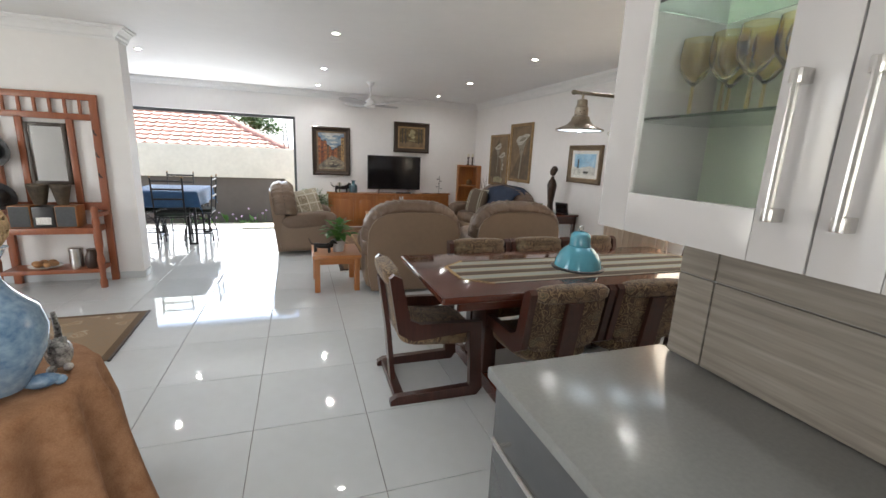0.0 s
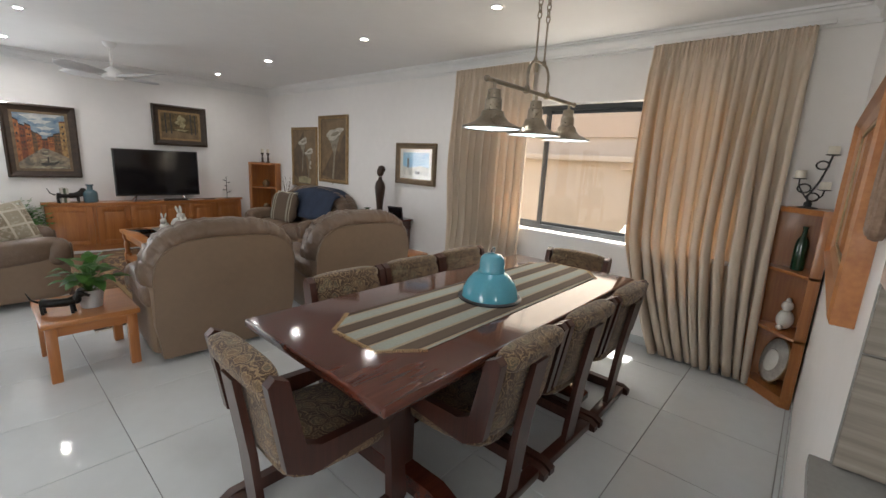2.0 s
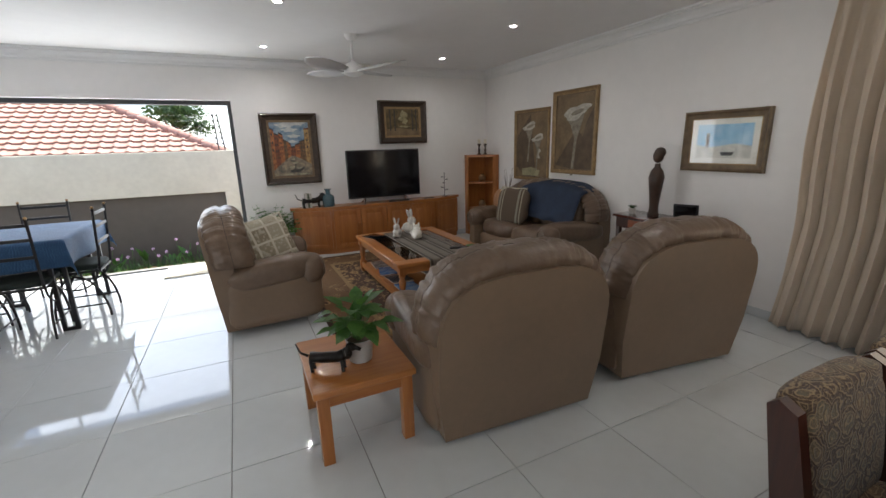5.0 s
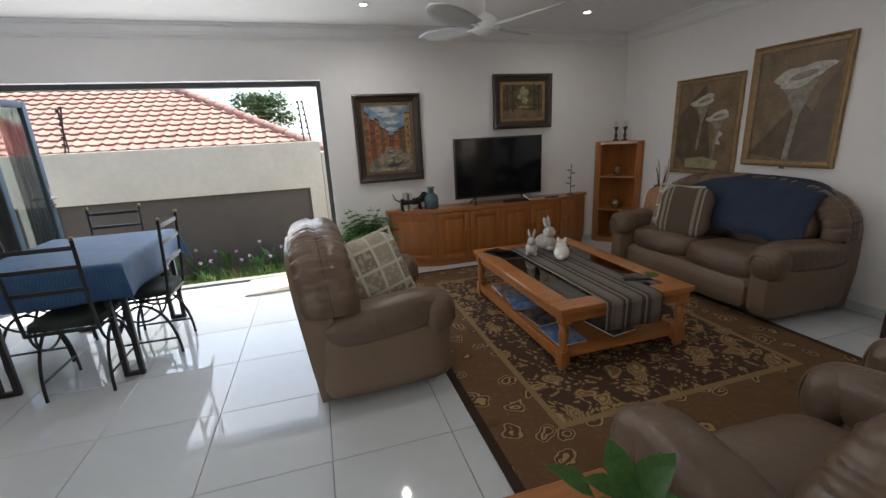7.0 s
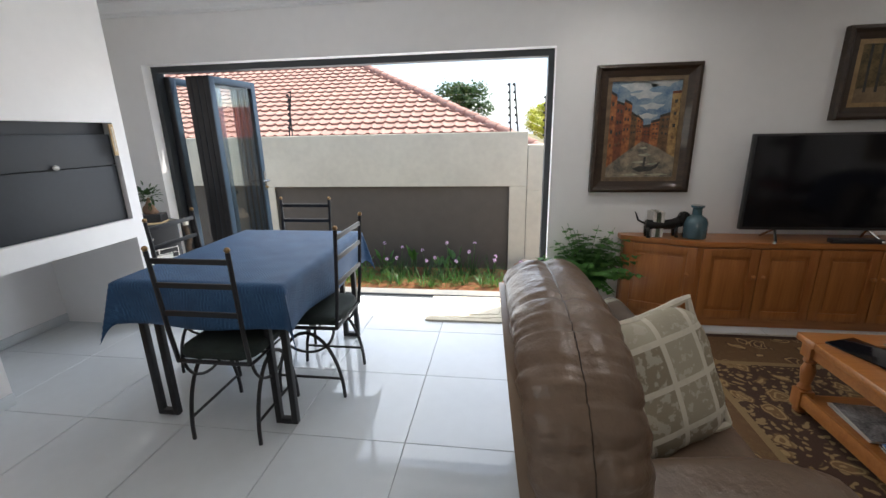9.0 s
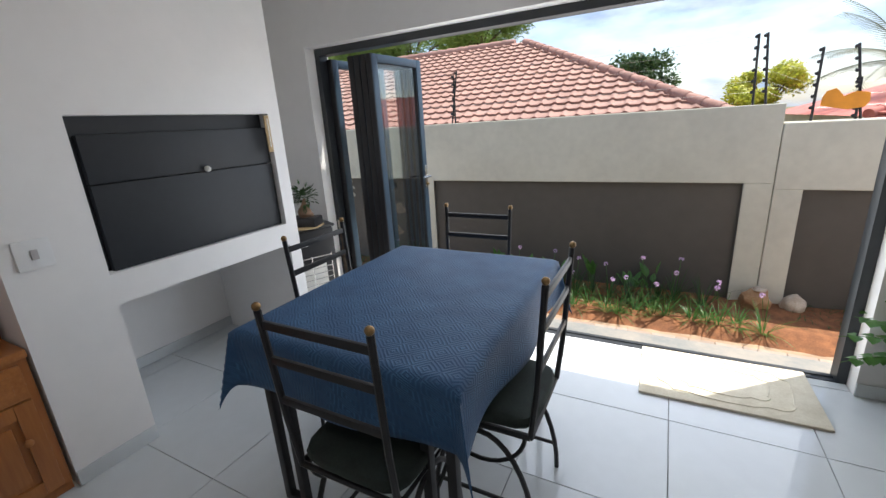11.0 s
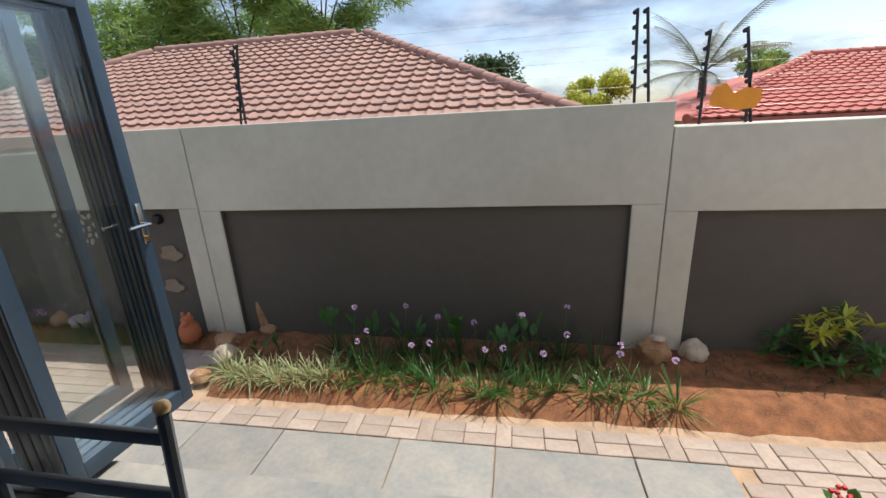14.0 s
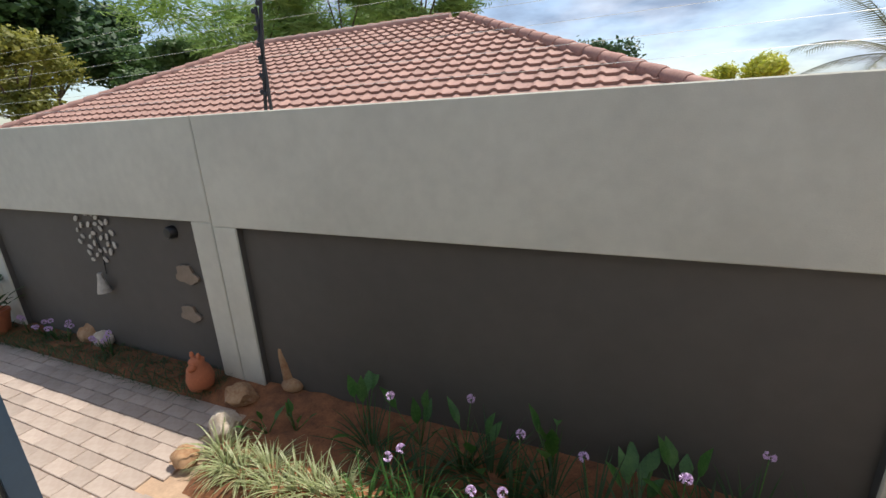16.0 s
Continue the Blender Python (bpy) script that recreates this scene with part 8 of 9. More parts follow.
for x, s in ((-2.13, 1.0), (-1.95, 0.92)):
    ob = thing("flower_pot", pose(x, 5.42, 0.832), "dark earthenware pot on the hi-fi", "pot", "pots on the hall stand")
    part("bowl", lathe(B(), [(0.045 * s, 0), (0.05 * s, 0.01), (0.085 * s, 0.17), (0.09 * s, 0.175), (0.09 * s, 0.20), (0.08 * s, 0.20), (0.072 * s, 0.17)], 22), M("dark_pot_clay", (0.05, 0.04, 0.03), 0.7, col2=(0.12, 0.09, 0.06), scale=9), ob)
pb = thing("bread_plate", pose(-2.15, 5.38, 0.201), "white oval platter of small brown loaves", "plate")
part("platter", lathe(B(), [(0.06, 0.0), (0.13, 0.02), (0.135, 0.022), (0.125, 0.026), (0.05, 0.008)], 26), CERAMIC_W, pb)
LOAF = M("bread_crust", (0.30, 0.13, 0.05), 0.7, col2=(0.50, 0.28, 0.13), scale=14, bump_s=0.4)
for k in range(6):
    a = radians(60 * k)
    part("loaf", ball(B(), (0.07 * math.cos(a), 0.06 * math.sin(a), 0.042), (0.042, 0.034, 0.028), (0, 0, 60 * k)), LOAF, pb)
solo("steel_tin", lathe(B(), [(0.06, 0), (0.06, 0.17), (0.062, 0.172), (0.062, 0.20), (0.055, 0.203)], 22), CHROME, pose(-1.88, 5.36, 0.201), "brushed steel canister on the lower shelf", "canister")
solo("dark_jug", lathe(B(), [(0.05, 0), (0.065, 0.05), (0.06, 0.12), (0.04, 0.16), (0.045, 0.19)], 18), CARVED, pose(-1.74, 5.34, 0.201), "dark glazed jug on the lower shelf", "jug")

# ---- pine dresser and small table by the chimney breast ----
ds = thing("pine_dresser", pose(-2.93, 6.935, 0), "honey pine dresser with a drawer, panelled door and hutch", "dresser")
part("carcass", bx(-0.50, 0.0, -1.06, 0.0, 0.05, 0.665), PINE_Z, ds)
part("plinth", bx(-0.50, -0.01, -1.06, 0.0, 0.001, 0.05), PINE, ds)
part("top", bx(-0.50, 0.02, -1.075, 0.004, 0.665, 0.70, bevel=0.006), PINE, ds)
part("hutch", bx(-0.50, -0.20, -1.06, 0.0, 0.70, 1.95), PINE_Z, ds)
part("cornice", bx(-0.51, -0.17, -1.075, 0.004, 1.95, 2.0, bevel=0.008), PINE, ds)
for k in range(2):
    y = -0.03 - 0.515 * k
    dd = part("drawer", bx(0.0, 0.018, y - 0.49, y, 0.50, 0.645, bevel=0.004), PINE, ds)
    part("drawer_field", bx(0.018, 0.022, y - 0.45, y - 0.04, 0.53, 0.615, bevel=0.002), PINE, dd)
    part("handle", ball(B(), (0.034, y - 0.245, 0.573), 0.016), PINE_Z, dd, "turned wooden knob")
    panel_door(ds, Matrix.Translation((0.0, y - 0.49, 0.06)) @ Matrix.Rotation(radians(90), 4, "Z"), 0.49, 0.43, 0.43)
    panel_door(ds, Matrix.Translation((-0.20, y - 0.49, 0.74)) @ Matrix.Rotation(radians(90), 4, "Z"), 0.49, 1.18, 0.43)
pt = thing("pine_table", pose(-2.545, 6.22, 0), "small pale pine table beside the dresser", "table")
part("tabletop", bx(-0.275, 0.275, -0.285, 0.285, 0.415, 0.45, bevel=0.012, seg=3), PINE, pt)
part("apron", bx(-0.235, 0.235, -0.245, 0.245, 0.33, 0.415), PINE, pt)
for sx in (-1, 1):
    for sy in (-1, 1):
        part("leg", bx(sx * 0.235 - 0.025, sx * 0.235 + 0.025, sy * 0.245 - 0.025, sy * 0.245 + 0.025, 0, 0.416, bevel=0.005), PINE_Z, pt)

# ---- breakfast table under a blue cloth ----
TX0, TX1, TY0, TY1, TZ = -2.04, -1.145, 7.255, 8.37, 0.80
bt = thing("breakfast_table", pose((TX0 + TX1) / 2, (TY0 + TY1) / 2, 0), "black steel breakfast table with paired-bar legs", "table")
hx, hy = (TX1 - TX0) / 2, (TY1 - TY0) / 2
part("tabletop", bx(-hx + 0.006, hx - 0.006, -hy + 0.006, hy - 0.006, TZ - 0.035, TZ - 0.006, bevel=0.004), DARK_FRAME, bt)
for sx in (-1, 1):
    for sy in (-1, 1):
        b = B()
        x, y = sx * (hx - 0.10), sy * (hy - 0.06)
        for o in (-0.045, 0.045):
            box(b, x + o - 0.016, x + o + 0.016, y - 0.016, y + 0.016, 0.0, TZ - 0.036, bevel=0.003)
        box(b, x - 0.029, x + 0.029, y - 0.016, y + 0.016, 0.0, 0.03, bevel=0.002)
        part("leg", b, IRON, bt)
    part("rail", bx(sx * (hx - 0.10) - 0.015, sx * (hx - 0.10) + 0.015, -hy + 0.1, hy - 0.1, TZ - 0.075, TZ - 0.036), IRON, bt)
b = B()
nx, ny, drop = 60, 72, 0.235
rows = []
for i in range(nx + 1):
    row = []
    u = -hx - drop + (2 * hx + 2 * drop) * i / nx
    for j in range(ny + 1):
        v = -hy - drop + (2 * hy + 2 * drop) * j / ny
        ex, ey = max(0, abs(u) - hx), max(0, abs(v) - hy)
        cx, cy = max(-hx, min(hx, u)), max(-hy, min(hy, v))
        sx, sy = math.copysign(1, u), math.copysign(1, v)
        if ex > 0 and ey > 0:
            e = math.hypot(ex, ey)
            z = TZ - min(e * 0.98, drop * 1.35)
            px, py = cx + sx * (0.012 + 0.26 * min(ex, ey) + 0.02 * ex), cy + sy * (0.012 + 0.26 * min(ex, ey) + 0.02 * ey)
        else:
            e = ex + ey
            z = TZ - e + 0.006 * (1 - min(1, e / 0.02)) * 0
            wave = 0.022 * math.sin((v if ex else u) * 9 + 1.3) * min(1, e / drop)
            px, py = cx + sx * (0.012 * min(1, e / 0.02) + wave) * (ex > 0), cy + sy * (0.012 * min(1, e / 0.02) + wave) * (ey > 0)
        if e == 0:
            z = TZ + 0.0015 * noise.noise(Vector((u * 8, v * 8, 0)))
        row.append(b.verts.new((px, py, z)))
    rows.append(row)
for i in range(nx):
    for j in range(ny):
        b.faces.new((rows[i][j], rows[i + 1][j], rows[i + 1][j + 1], rows[i][j + 1]))
tc = solo("blue_tablecloth", b, DENIM, pose((TX0 + TX1) / 2, (TY0 + TY1) / 2, 0.003), "navy blue woven jacquard cloth over the breakfast table", "tablecloth", "", 180)
tc.modifiers.new("thickness", "SOLIDIFY").thickness = 0.002


def iron_chair(m):
    """A wrought-iron chair, front towards +y."""
    ob = thing("iron_chair", m, "black wrought-iron chair with brass finials and a dark cushion", "chair", "iron chairs round the breakfast table")
    for s in (-1, 1):
        b = B()
        tube(b, [(s * 0.185, -0.19, 0.44), (s * 0.188, -0.21, 0.62), (s * 0.195, -0.235, 1.0)], 0.011, 8)
        up = part("back_post", b, IRON, ob)
        part("finial", ball(B(), (s * 0.195, -0.236, 1.011), 0.013, None, 14, 10), AGED_BRASS, up, "dull brass ball finial")
        part("leg_arch", tube(B(), arc((s * 0.18, 0.0, 0.0), 0.20, 0.40, 0, 180, 18, "yz"), 0.010, 7), IRON, ob)
        part("scroll", tube(B(), arc((s * 0.18, 0.0, 0.44), 0.17, 0.16, 180, 360, 14, "yz"), 0.008, 7), IRON, ob)
        part("stretcher", tube(B(), [(s * 0.18, -0.185, 0.12), (s * 0.18, 0.185, 0.12)], 0.008, 7), IRON, ob)
    for z, y in ((0.955, -0.231), (0.84, -0.2245), (0.70, -0.216)):
        part("back_rail", bx(-0.185, 0.185, y - 0.006, y + 0.006, z - 0.013, z + 0.013, bevel=0.003), IRON, ob)
    b = B()
    tube(b, [(-0.19, -0.19, 0.44), (0.19, -0.19, 0.44), (0.20, 0.20, 0.44), (-0.20, 0.20, 0.44), (-0.19, -0.19, 0.44)], 0.011, 7)
    part("seat_frame", b, IRON, ob)
    b = B()
    tube(b, [(-0.18, 0.0, 0.40), (0.18, 0.0, 0.40)], 0.008, 7)
    part("cross_bar", b, IRON, ob)
    part("cushion", pillow(B(), (0.40, 0.40, 0.06), (0, 0.0, 0.477), (0, 0, 0), 5, 6, 0.03, 2), M("dark_green_cushion", (0.015, 0.024, 0.02), 0.8, var=0.3, scale=12, bump_s=0.3), ob, "thin dark green seat cushion")
    return ob


ic = iron_chair(pose(-1.48, 7.34, 0, 0, 0, 0))
for x, y, rz in ((-1.22, 7.74, 90), (-1.97, 7.88, -90), (-1.63, 8.32, 180)):
    copy_thing(ic, pose(x, y, 0, 0, 0, rz))

solo("door_mat", bx(-0.41, 0.41, -0.255, 0.255, 0.001, 0.016, bevel=0.006), M("cream_mat_pile", (0.58, 0.52, 0.40), 0.95, col2=(0.70, 0.65, 0.53), scale=9, bump_s=0.9, bscale=70), pose(-0.33, 8.87, 0, 0, 0, 1), "cream tufted bath-style mat at the doorway", "mat")
mat_ob = bpy.data.objects["door_mat"]
b = B()
for s in (0.75, 0.5):
    pts = []
    for k in range(61):
        a = 2 * math.pi * k / 60
        c, sn = math.cos(a), math.sin(a)
        pts.append((0.41 * s * math.copysign(abs(c) ** 0.5, c) + 0.012 * math.sin(7 * a), 0.255 * s * math.copysign(abs(sn) ** 0.5, sn) + 0.01 * math.sin(9 * a), 0.016))
    tube(b, pts, 0.005, 5)
part("tufted_line", b, mat_ob.data.materials[0], mat_ob)

# ---- heater, bonsai and burnt post in the alcove ----
he = thing("gas_heater", pose(-3.17, 8.63, 0, 0, 0, 66), "black portable gas heater with a wire guard", "heater")
part("body", bx(-0.21, 0.21, -0.20, 0.17, 0.10, 0.78, bevel=0.02, seg=3), DARK_PLASTIC, he)
part("top_lid", bx(-0.22, 0.22, -0.21, 0.18, 0.78, 0.80, bevel=0.006), DARK_PLASTIC, he)
part("burner_plate", bx(-0.12, 0.12, -0.206, -0.20, 0.20, 0.52, bevel=0.002), CERAMIC_W, he, "pale ceramic burner plate")
b = B()
for k in range(11):
    z = 0.16 + 0.042 * k
    tube(b, [(-0.17, -0.205, z), (-0.15, -0.245, z), (0.15, -0.245, z), (0.17, -0.205, z)], 0.003, 5)
for x in (-0.15, 0.0, 0.15):
    tube(b, [(x, -0.246, 0.15), (x, -0.246, 0.59)], 0.003, 5)
part("wire_guard", b, CHROME, he, "chromed wire guard")
part("label_bar", bx(-0.10, 0.0, -0.2015, -0.2, 0.66, 0.675), CHROME, he)
for sx in (-1, 1):
    for sy in (-0.16, 0.13):
        part("castor", lathe(B(), [(0.03, -0.012), (0.03, 0.012)], 14, Matrix.Translation((sx * 0.16, sy, 0.03)) @ Matrix.Rotation(radians(90), 4, "Y")), DARK_PLASTIC, he)
        part("fork", bx(sx * 0.16 - 0.018, sx * 0.16 + 0.018, sy - 0.012, sy + 0.012, 0.04, 0.101), CHROME, he)
bo = thing("bonsai", pose(-3.0, 8.58, 0.801, 0, 0, 20), "small bonsai fig in a dark pot on a saucer", "plant")
part("saucer", lathe(B(), [(0.105, 0), (0.125, 0.012), (0.118, 0.014)], 24), FRINGE, bo)
part("pot", bx(-0.10, 0.10, -0.07, 0.07, 0.012, 0.078, bevel=0.01), DARK_PLASTIC, bo)
b = B()
tube(b, [(0, 0, 0.07), (-0.012, 0, 0.12), (0.0, 0.0, 0.16), (0.012, 0, 0.21)], 0.040, 10, 0.010)
ball(b, (0.0, 0, 0.11), (0.05, 0.044, 0.05), None, 12, 10)
ball(b, (0.03, 0.01, 0.085), (0.03, 0.03, 0.03), None, 12, 8)
part("trunk", b, M("fig_bark", (0.22, 0.13, 0.075), 0.7, var=0.25, scale=20, bump_s=0.4), bo)
b = B()
rnd = random.Random(31)
for k in range(110):
    d = Vector((rnd.gauss(0, 1), rnd.gauss(0, 1), rnd.gauss(0.2, 0.6))).normalized()
    leaf(b, Vector((0.005, 0, 0.225)) + d * rnd.uniform(0.01, 0.085), d + Vector((0, 0, 0.2)), 0.045, 0.026, 0.3)
part("leaves", b, LEAF_DARK, bo, "", None, 180)
bp = thing("wooden_candle_post", pose(-3.02, 8.965, 0), "knotted burnt wooden post topped by a white candle", "candle post")
b = B()
rnd = random.Random(3)
tube(b, [(0.01 * math.sin(k * 1.7), 0.006 * math.cos(k * 2.3), 0.70 * k / 10) for k in range(11)], 0.026, 9, 0.022)
for k in range(8):
    ball(b, (rnd.uniform(-0.02, 0.02), rnd.uniform(-0.015, 0.015), 0.05 + 0.08 * k), (0.016, 0.016, 0.022))
part("post", b, BARK, bp, "", None, 180)
part("candle", lathe(B(), [(0.024, 0.70), (0.024, 0.765), (0.02, 0.768)], 16), WAX, bp, "white candle")


# ---- fern by the television unit ----
def bushy(name, m, label, n, length, width, mat, seed, pot=None, spread=1.0, frond=True):
    ob = thing(name, m, label, "plant")
    rnd = random.Random(seed)
    if pot:
        part("pot", lathe(B(), [(0.085, 0), (0.09, 0.01), (0.12, 0.31), (0.125, 0.315), (0.125, 0.335), (0.11, 0.335), (0.105, 0.29)], 24), pot, ob)
    z = 0.31 if pot else 0.0
    b = B()
    for k in range(n):
        a, el = rnd.uniform(0, 6.283), rnd.uniform(0.55, 1.45)
        d = Vector((math.cos(a) * math.cos(el) * spread, math.sin(a) * math.cos(el) * spread, math.sin(el)))
        L = length * rnd.uniform(0.6, 1.1)
        p = Vector((0.03 * math.cos(a), 0.03 * math.sin(a), z))
        pts = [p.copy()]
        for i in range(8):
            d = (d + Vector((0, 0, -0.13))).normalized()
            p = p + d * L / 8
            pts.append(p.copy())
        if not frond:
            blade(b, pts[0], pts[1] - pts[0], L, width, 1.1, 5)
            continue
        tube(b, pts, 0.002, 3)
        for i in range(1, 8):
            w = (pts[i + 1] - pts[i]).normalized()
            s = w.cross(Vector((0, 0, 1)))
            s = s.normalized() if s.length > 1e-3 else Vector((1, 0, 0))
            for sg in (-1, 1):
                leaf(b, pts[i], s * sg + w * 0.5, width * (1.2 - 0.1 * i), width * 0.55, 0.4)
    part("fronds", b, mat, ob, "", None, 180)
    return ob


bushy("fern", pose(0.52, 8.78, 0), "green leafy fern in a dark pot by the wall", 74, 0.46, 0.092, LEAF, 14, DARK_FRAME)

# ---- garden plants, rocks and ornaments ----
def rock(m, size, mat, label, seed, group="garden rocks"):
    b = B()
    bmesh.ops.create_icosphere(b, subdivisions=3, radius=1.0)
    for v in b.verts:
        p = v.co.copy()
        k = 1 + 0.30 * noise.noise(p * 1.3 + Vector((seed, 0, seed))) + 0.14 * noise.noise(p * 3.4 + Vector((0, seed, 1)))
        v.co = Vector((p.x * size[0], p.y * size[1], p.z * size[2])) * k
    return solo("garden_rock", b, mat, m, label, "rock", group, 35)


SOIL_Z = GROUND + 0.05
rock(pose(0.18, 11.16, SOIL_Z + 0.075), (0.13, 0.11, 0.13), ROCK, "rough brown garden rock by the wall pillar", 1)
rock(pose(0.20, 11.15, SOIL_Z + 0.20), (0.055, 0.05, 0.022), ROCK_PALE, "small pale stone on a brown rock", 2)
rock(pose(0.50, 11.22, SOIL_Z + 0.05), (0.10, 0.09, 0.095), ROCK_PALE, "pale creamy garden rock", 3)
rock(pose(-3.30, 10.83, SOIL_Z + 0.05), (0.10, 0.08, 0.11), ROCK_PALE, "pale jagged rock at the bed's corner", 4)
rock(pose(-3.36, 10.60, SOIL_Z + 0.01), (0.08, 0.06, 0.06), ROCK, "low brown rock at the bed's corner", 5)
rock(pose(-3.50, 11.13, SOIL_Z + 0.03), (0.12, 0.09, 0.08), ROCK, "brown rock beside the wall pillar", 6)
rock(pose(-5.62, 11.36, SOIL_Z + 0.05), (0.11, 0.10, 0.10), ROCK, "brown rock among low plants", 7)
rock(pose(-5.36, 11.32, SOIL_Z + 0.05), (0.11, 0.08, 0.075), ROCK_PALE, "rounded white stone among low plants", 8)
b = B()
lathe(b, [(0.05, 0), (0.085, 0.03), (0.095, 0.10), (0.08, 0.17), (0.05, 0.21), (0.055, 0.24), (0.03, 0.265)], 18)
for s in (-1, 1):
    ball(b, (s * 0.035, 0, 0.275), (0.018, 0.014, 0.03))
ball(b, (0.02, -0.06, 0.21), (0.03, 0.035, 0.028))
solo("garden_ornament", b, TERRACOTTA, pose(-3.88, 11.13, SOIL_Z - 0.005), "squat terracotta animal ornament", "ornament", "", 180)
b = B()
tube(b, [(0, 0, 0.0), (-0.02, 0.01, 0.12), (-0.05, 0.02, 0.26), (-0.055, 0.03, 0.36)], 0.055, 10, 0.035)
ball(b, (0.03, -0.02, 0.05), (0.09, 0.07, 0.05))
solo("driftwood_log", b, ROCK, pose(-3.24, 11.36, SOIL_Z - 0.01), "upright weathered log in the wall's recess", "log")


def tuft(m, label, category, n, length, width, mat, seed, droop=1.0, flowers=0, stem=0.42, group=""):
    """A clump of strap leaves, with stalked flower heads in some."""
    ob = thing("garlic_plant" if flowers or category == "flower" else "striped_grass", m, label, category, group)
    rnd = random.Random(seed)
    b = B()
    for k in range(n):
        a, el = rnd.uniform(0, 6.283), rnd.uniform(0.55, 1.45)
        d = Vector((math.cos(a) * math.cos(el), math.sin(a) * math.cos(el), math.sin(el)))
        blade(b, (0.02 * math.cos(a), 0.02 * math.sin(a), -0.01), d, length * rnd.uniform(0.6, 1.15), width * rnd.uniform(0.8, 1.2), droop * rnd.uniform(0.5, 1.3), 5)
    part("leaves", b, mat, ob, "", None, 180)
    for k in range(flowers):
        a = rnd.uniform(0, 6.283)
        h = stem * rnd.uniform(0.8, 1.15)
        top = Vector((0.06 * math.cos(a), 0.06 * math.sin(a), h))
        sb = B()
        tube(sb, [(0, 0, 0), top * 0.5 + Vector((0, 0, 0.01)), top], 0.0026, 5)
        st_ob = part("stalk", sb, LEAF, ob)
        fb = B()
        for i in range(16):
            dd = Vector((rnd.gauss(0, 1), rnd.gauss(0, 1), rnd.gauss(0.3, 1))).normalized()
            c = top + dd * 0.011
            for q in range(4):
                w = Matrix.Rotation(radians(90 * q), 3, dd) @ dd.orthogonal().normalized()
                fb.faces.new((fb.verts.new(c), fb.verts.new(c + dd * 0.010 + w * 0.011 + dd.cross(w) * 0.004), fb.verts.new(c + dd * 0.012 + w * 0.004 - dd.cross(w) * 0.004)))
        part("flower_head", fb, LILAC, st_ob, "lilac starry flower head", None, 180)
    return ob


rnd = random.Random(77)
for k in range(8):
    x = -3.20 + 0.125 * k
    tuft(pose(x, 10.66 + rnd.uniform(-0.06, 0.07), SOIL_Z - 0.01), "green and cream striped grassy clump in the bed", "grass", 70, 0.24, 0.012, VARIEG, 100 + k, 1.5, group="striped grass edging")
for k in range(17):
    x = -2.15 + 0.145 * k + rnd.uniform(-0.04, 0.04)
    y = 10.64 + rnd.uniform(-0.05, 0.07)
    tuft(pose(x, y, SOIL_Z - 0.01), "green strap-leaved clump with lilac flower heads", "flower", 30, 0.30, 0.012, LEAF, 200 + k, 1.1, 1 if k % 3 else 0, 0.40, group="flowering clumps in the bed")
for k in range(13):
    x = -2.35 + 0.17 * k + rnd.uniform(-0.05, 0.05)
    y = 10.95 + rnd.uniform(-0.10, 0.12)
    tuft(pose(x, y, SOIL_Z - 0.01), "green strap-leaved clump with lilac flower heads", "flower", 38, 0.36, 0.014, LEAF_DARK, 300 + k, 0.9, k % 2, 0.47, group="flowering clumps in the bed")
for k, (x, y) in enumerate(((-2.45, 11.1), (-2.1, 11.15), (-1.75, 11.1), (-1.35, 11.18), (-0.95, 11.1), (-0.75, 11.15), (-2.9, 11.0), (-3.05, 10.92))):
    ob = thing("broadleaf_plant", pose(x, y, SOIL_Z - 0.01), "broad upright green leaves in the shaded bed", "plant", "broad-leaved plants")
    b = B()
    r2 = random.Random(400 + k)
    for i in range(6):
        a, el = r2.uniform(0, 6.283), r2.uniform(0.7, 1.4)
        d = Vector((math.cos(a) * math.cos(el), math.sin(a) * math.cos(el), math.sin(el)))
        L = r2.uniform(0.10, 0.30) * (0.5 if k > 5 else 1)
        tube(b, [(0, 0, 0), d * L], 0.003, 4)
        leaf(b, d * L, d, r2.uniform(0.12, 0.18) * (0.6 if k > 5 else 1), r2.uniform(0.05, 0.075) * (0.6 if k > 5 else 1), 0.3)
    part("leaves", b, LEAF, ob, "", None, 180)
b = B()
r2 = random.Random(55)
for k in range(2600):
    x, y = r2.uniform(-8.5, -3.75), r2.uniform(11.0, 11.33)
    a = r2.uniform(0, 6.283)
    blade(b, (x, y, SOIL_Z - 0.01), (math.cos(a) * 0.6, math.sin(a) * 0.6, 1), r2.uniform(0.06, 0.17), 0.008, 1.2, 3)
for k in range(520):
    x, y = r2.uniform(0.45, 3.6), r2.uniform(10.78, 11.4)
    a = r2.uniform(0, 6.283)
    blade(b, (x, y, SOIL_Z - 0.01), (math.cos(a) * 0.6, math.sin(a) * 0.6, 1), r2.uniform(0.06, 0.15), 0.009, 1.2, 3)
tagged(solo("ground_cover", b, LEAF_DARK, Matrix(), "low dark green ground cover along the wall", "ground cover", "", 180), "", "", "", "stuff")
for k, x in enumerate((-6.4, -6.1, -5.9, -5.75, -5.2, -5.1)):
    tuft(pose(x, 11.22, SOIL_Z - 0.01), "low green clump with lilac flowers by the paving", "flower", 14, 0.16, 0.010, LEAF_DARK, 500 + k, 1.2, 3, 0.18, group="flowering clumps in the bed")
bs = thing("croton_bush", pose(1.38, 11.18, SOIL_Z - 0.02), "bushy shrub with yellow-green tips against the wall", "shrub")
r2 = random.Random(66)
b, b2, sb = B(), B(), B()
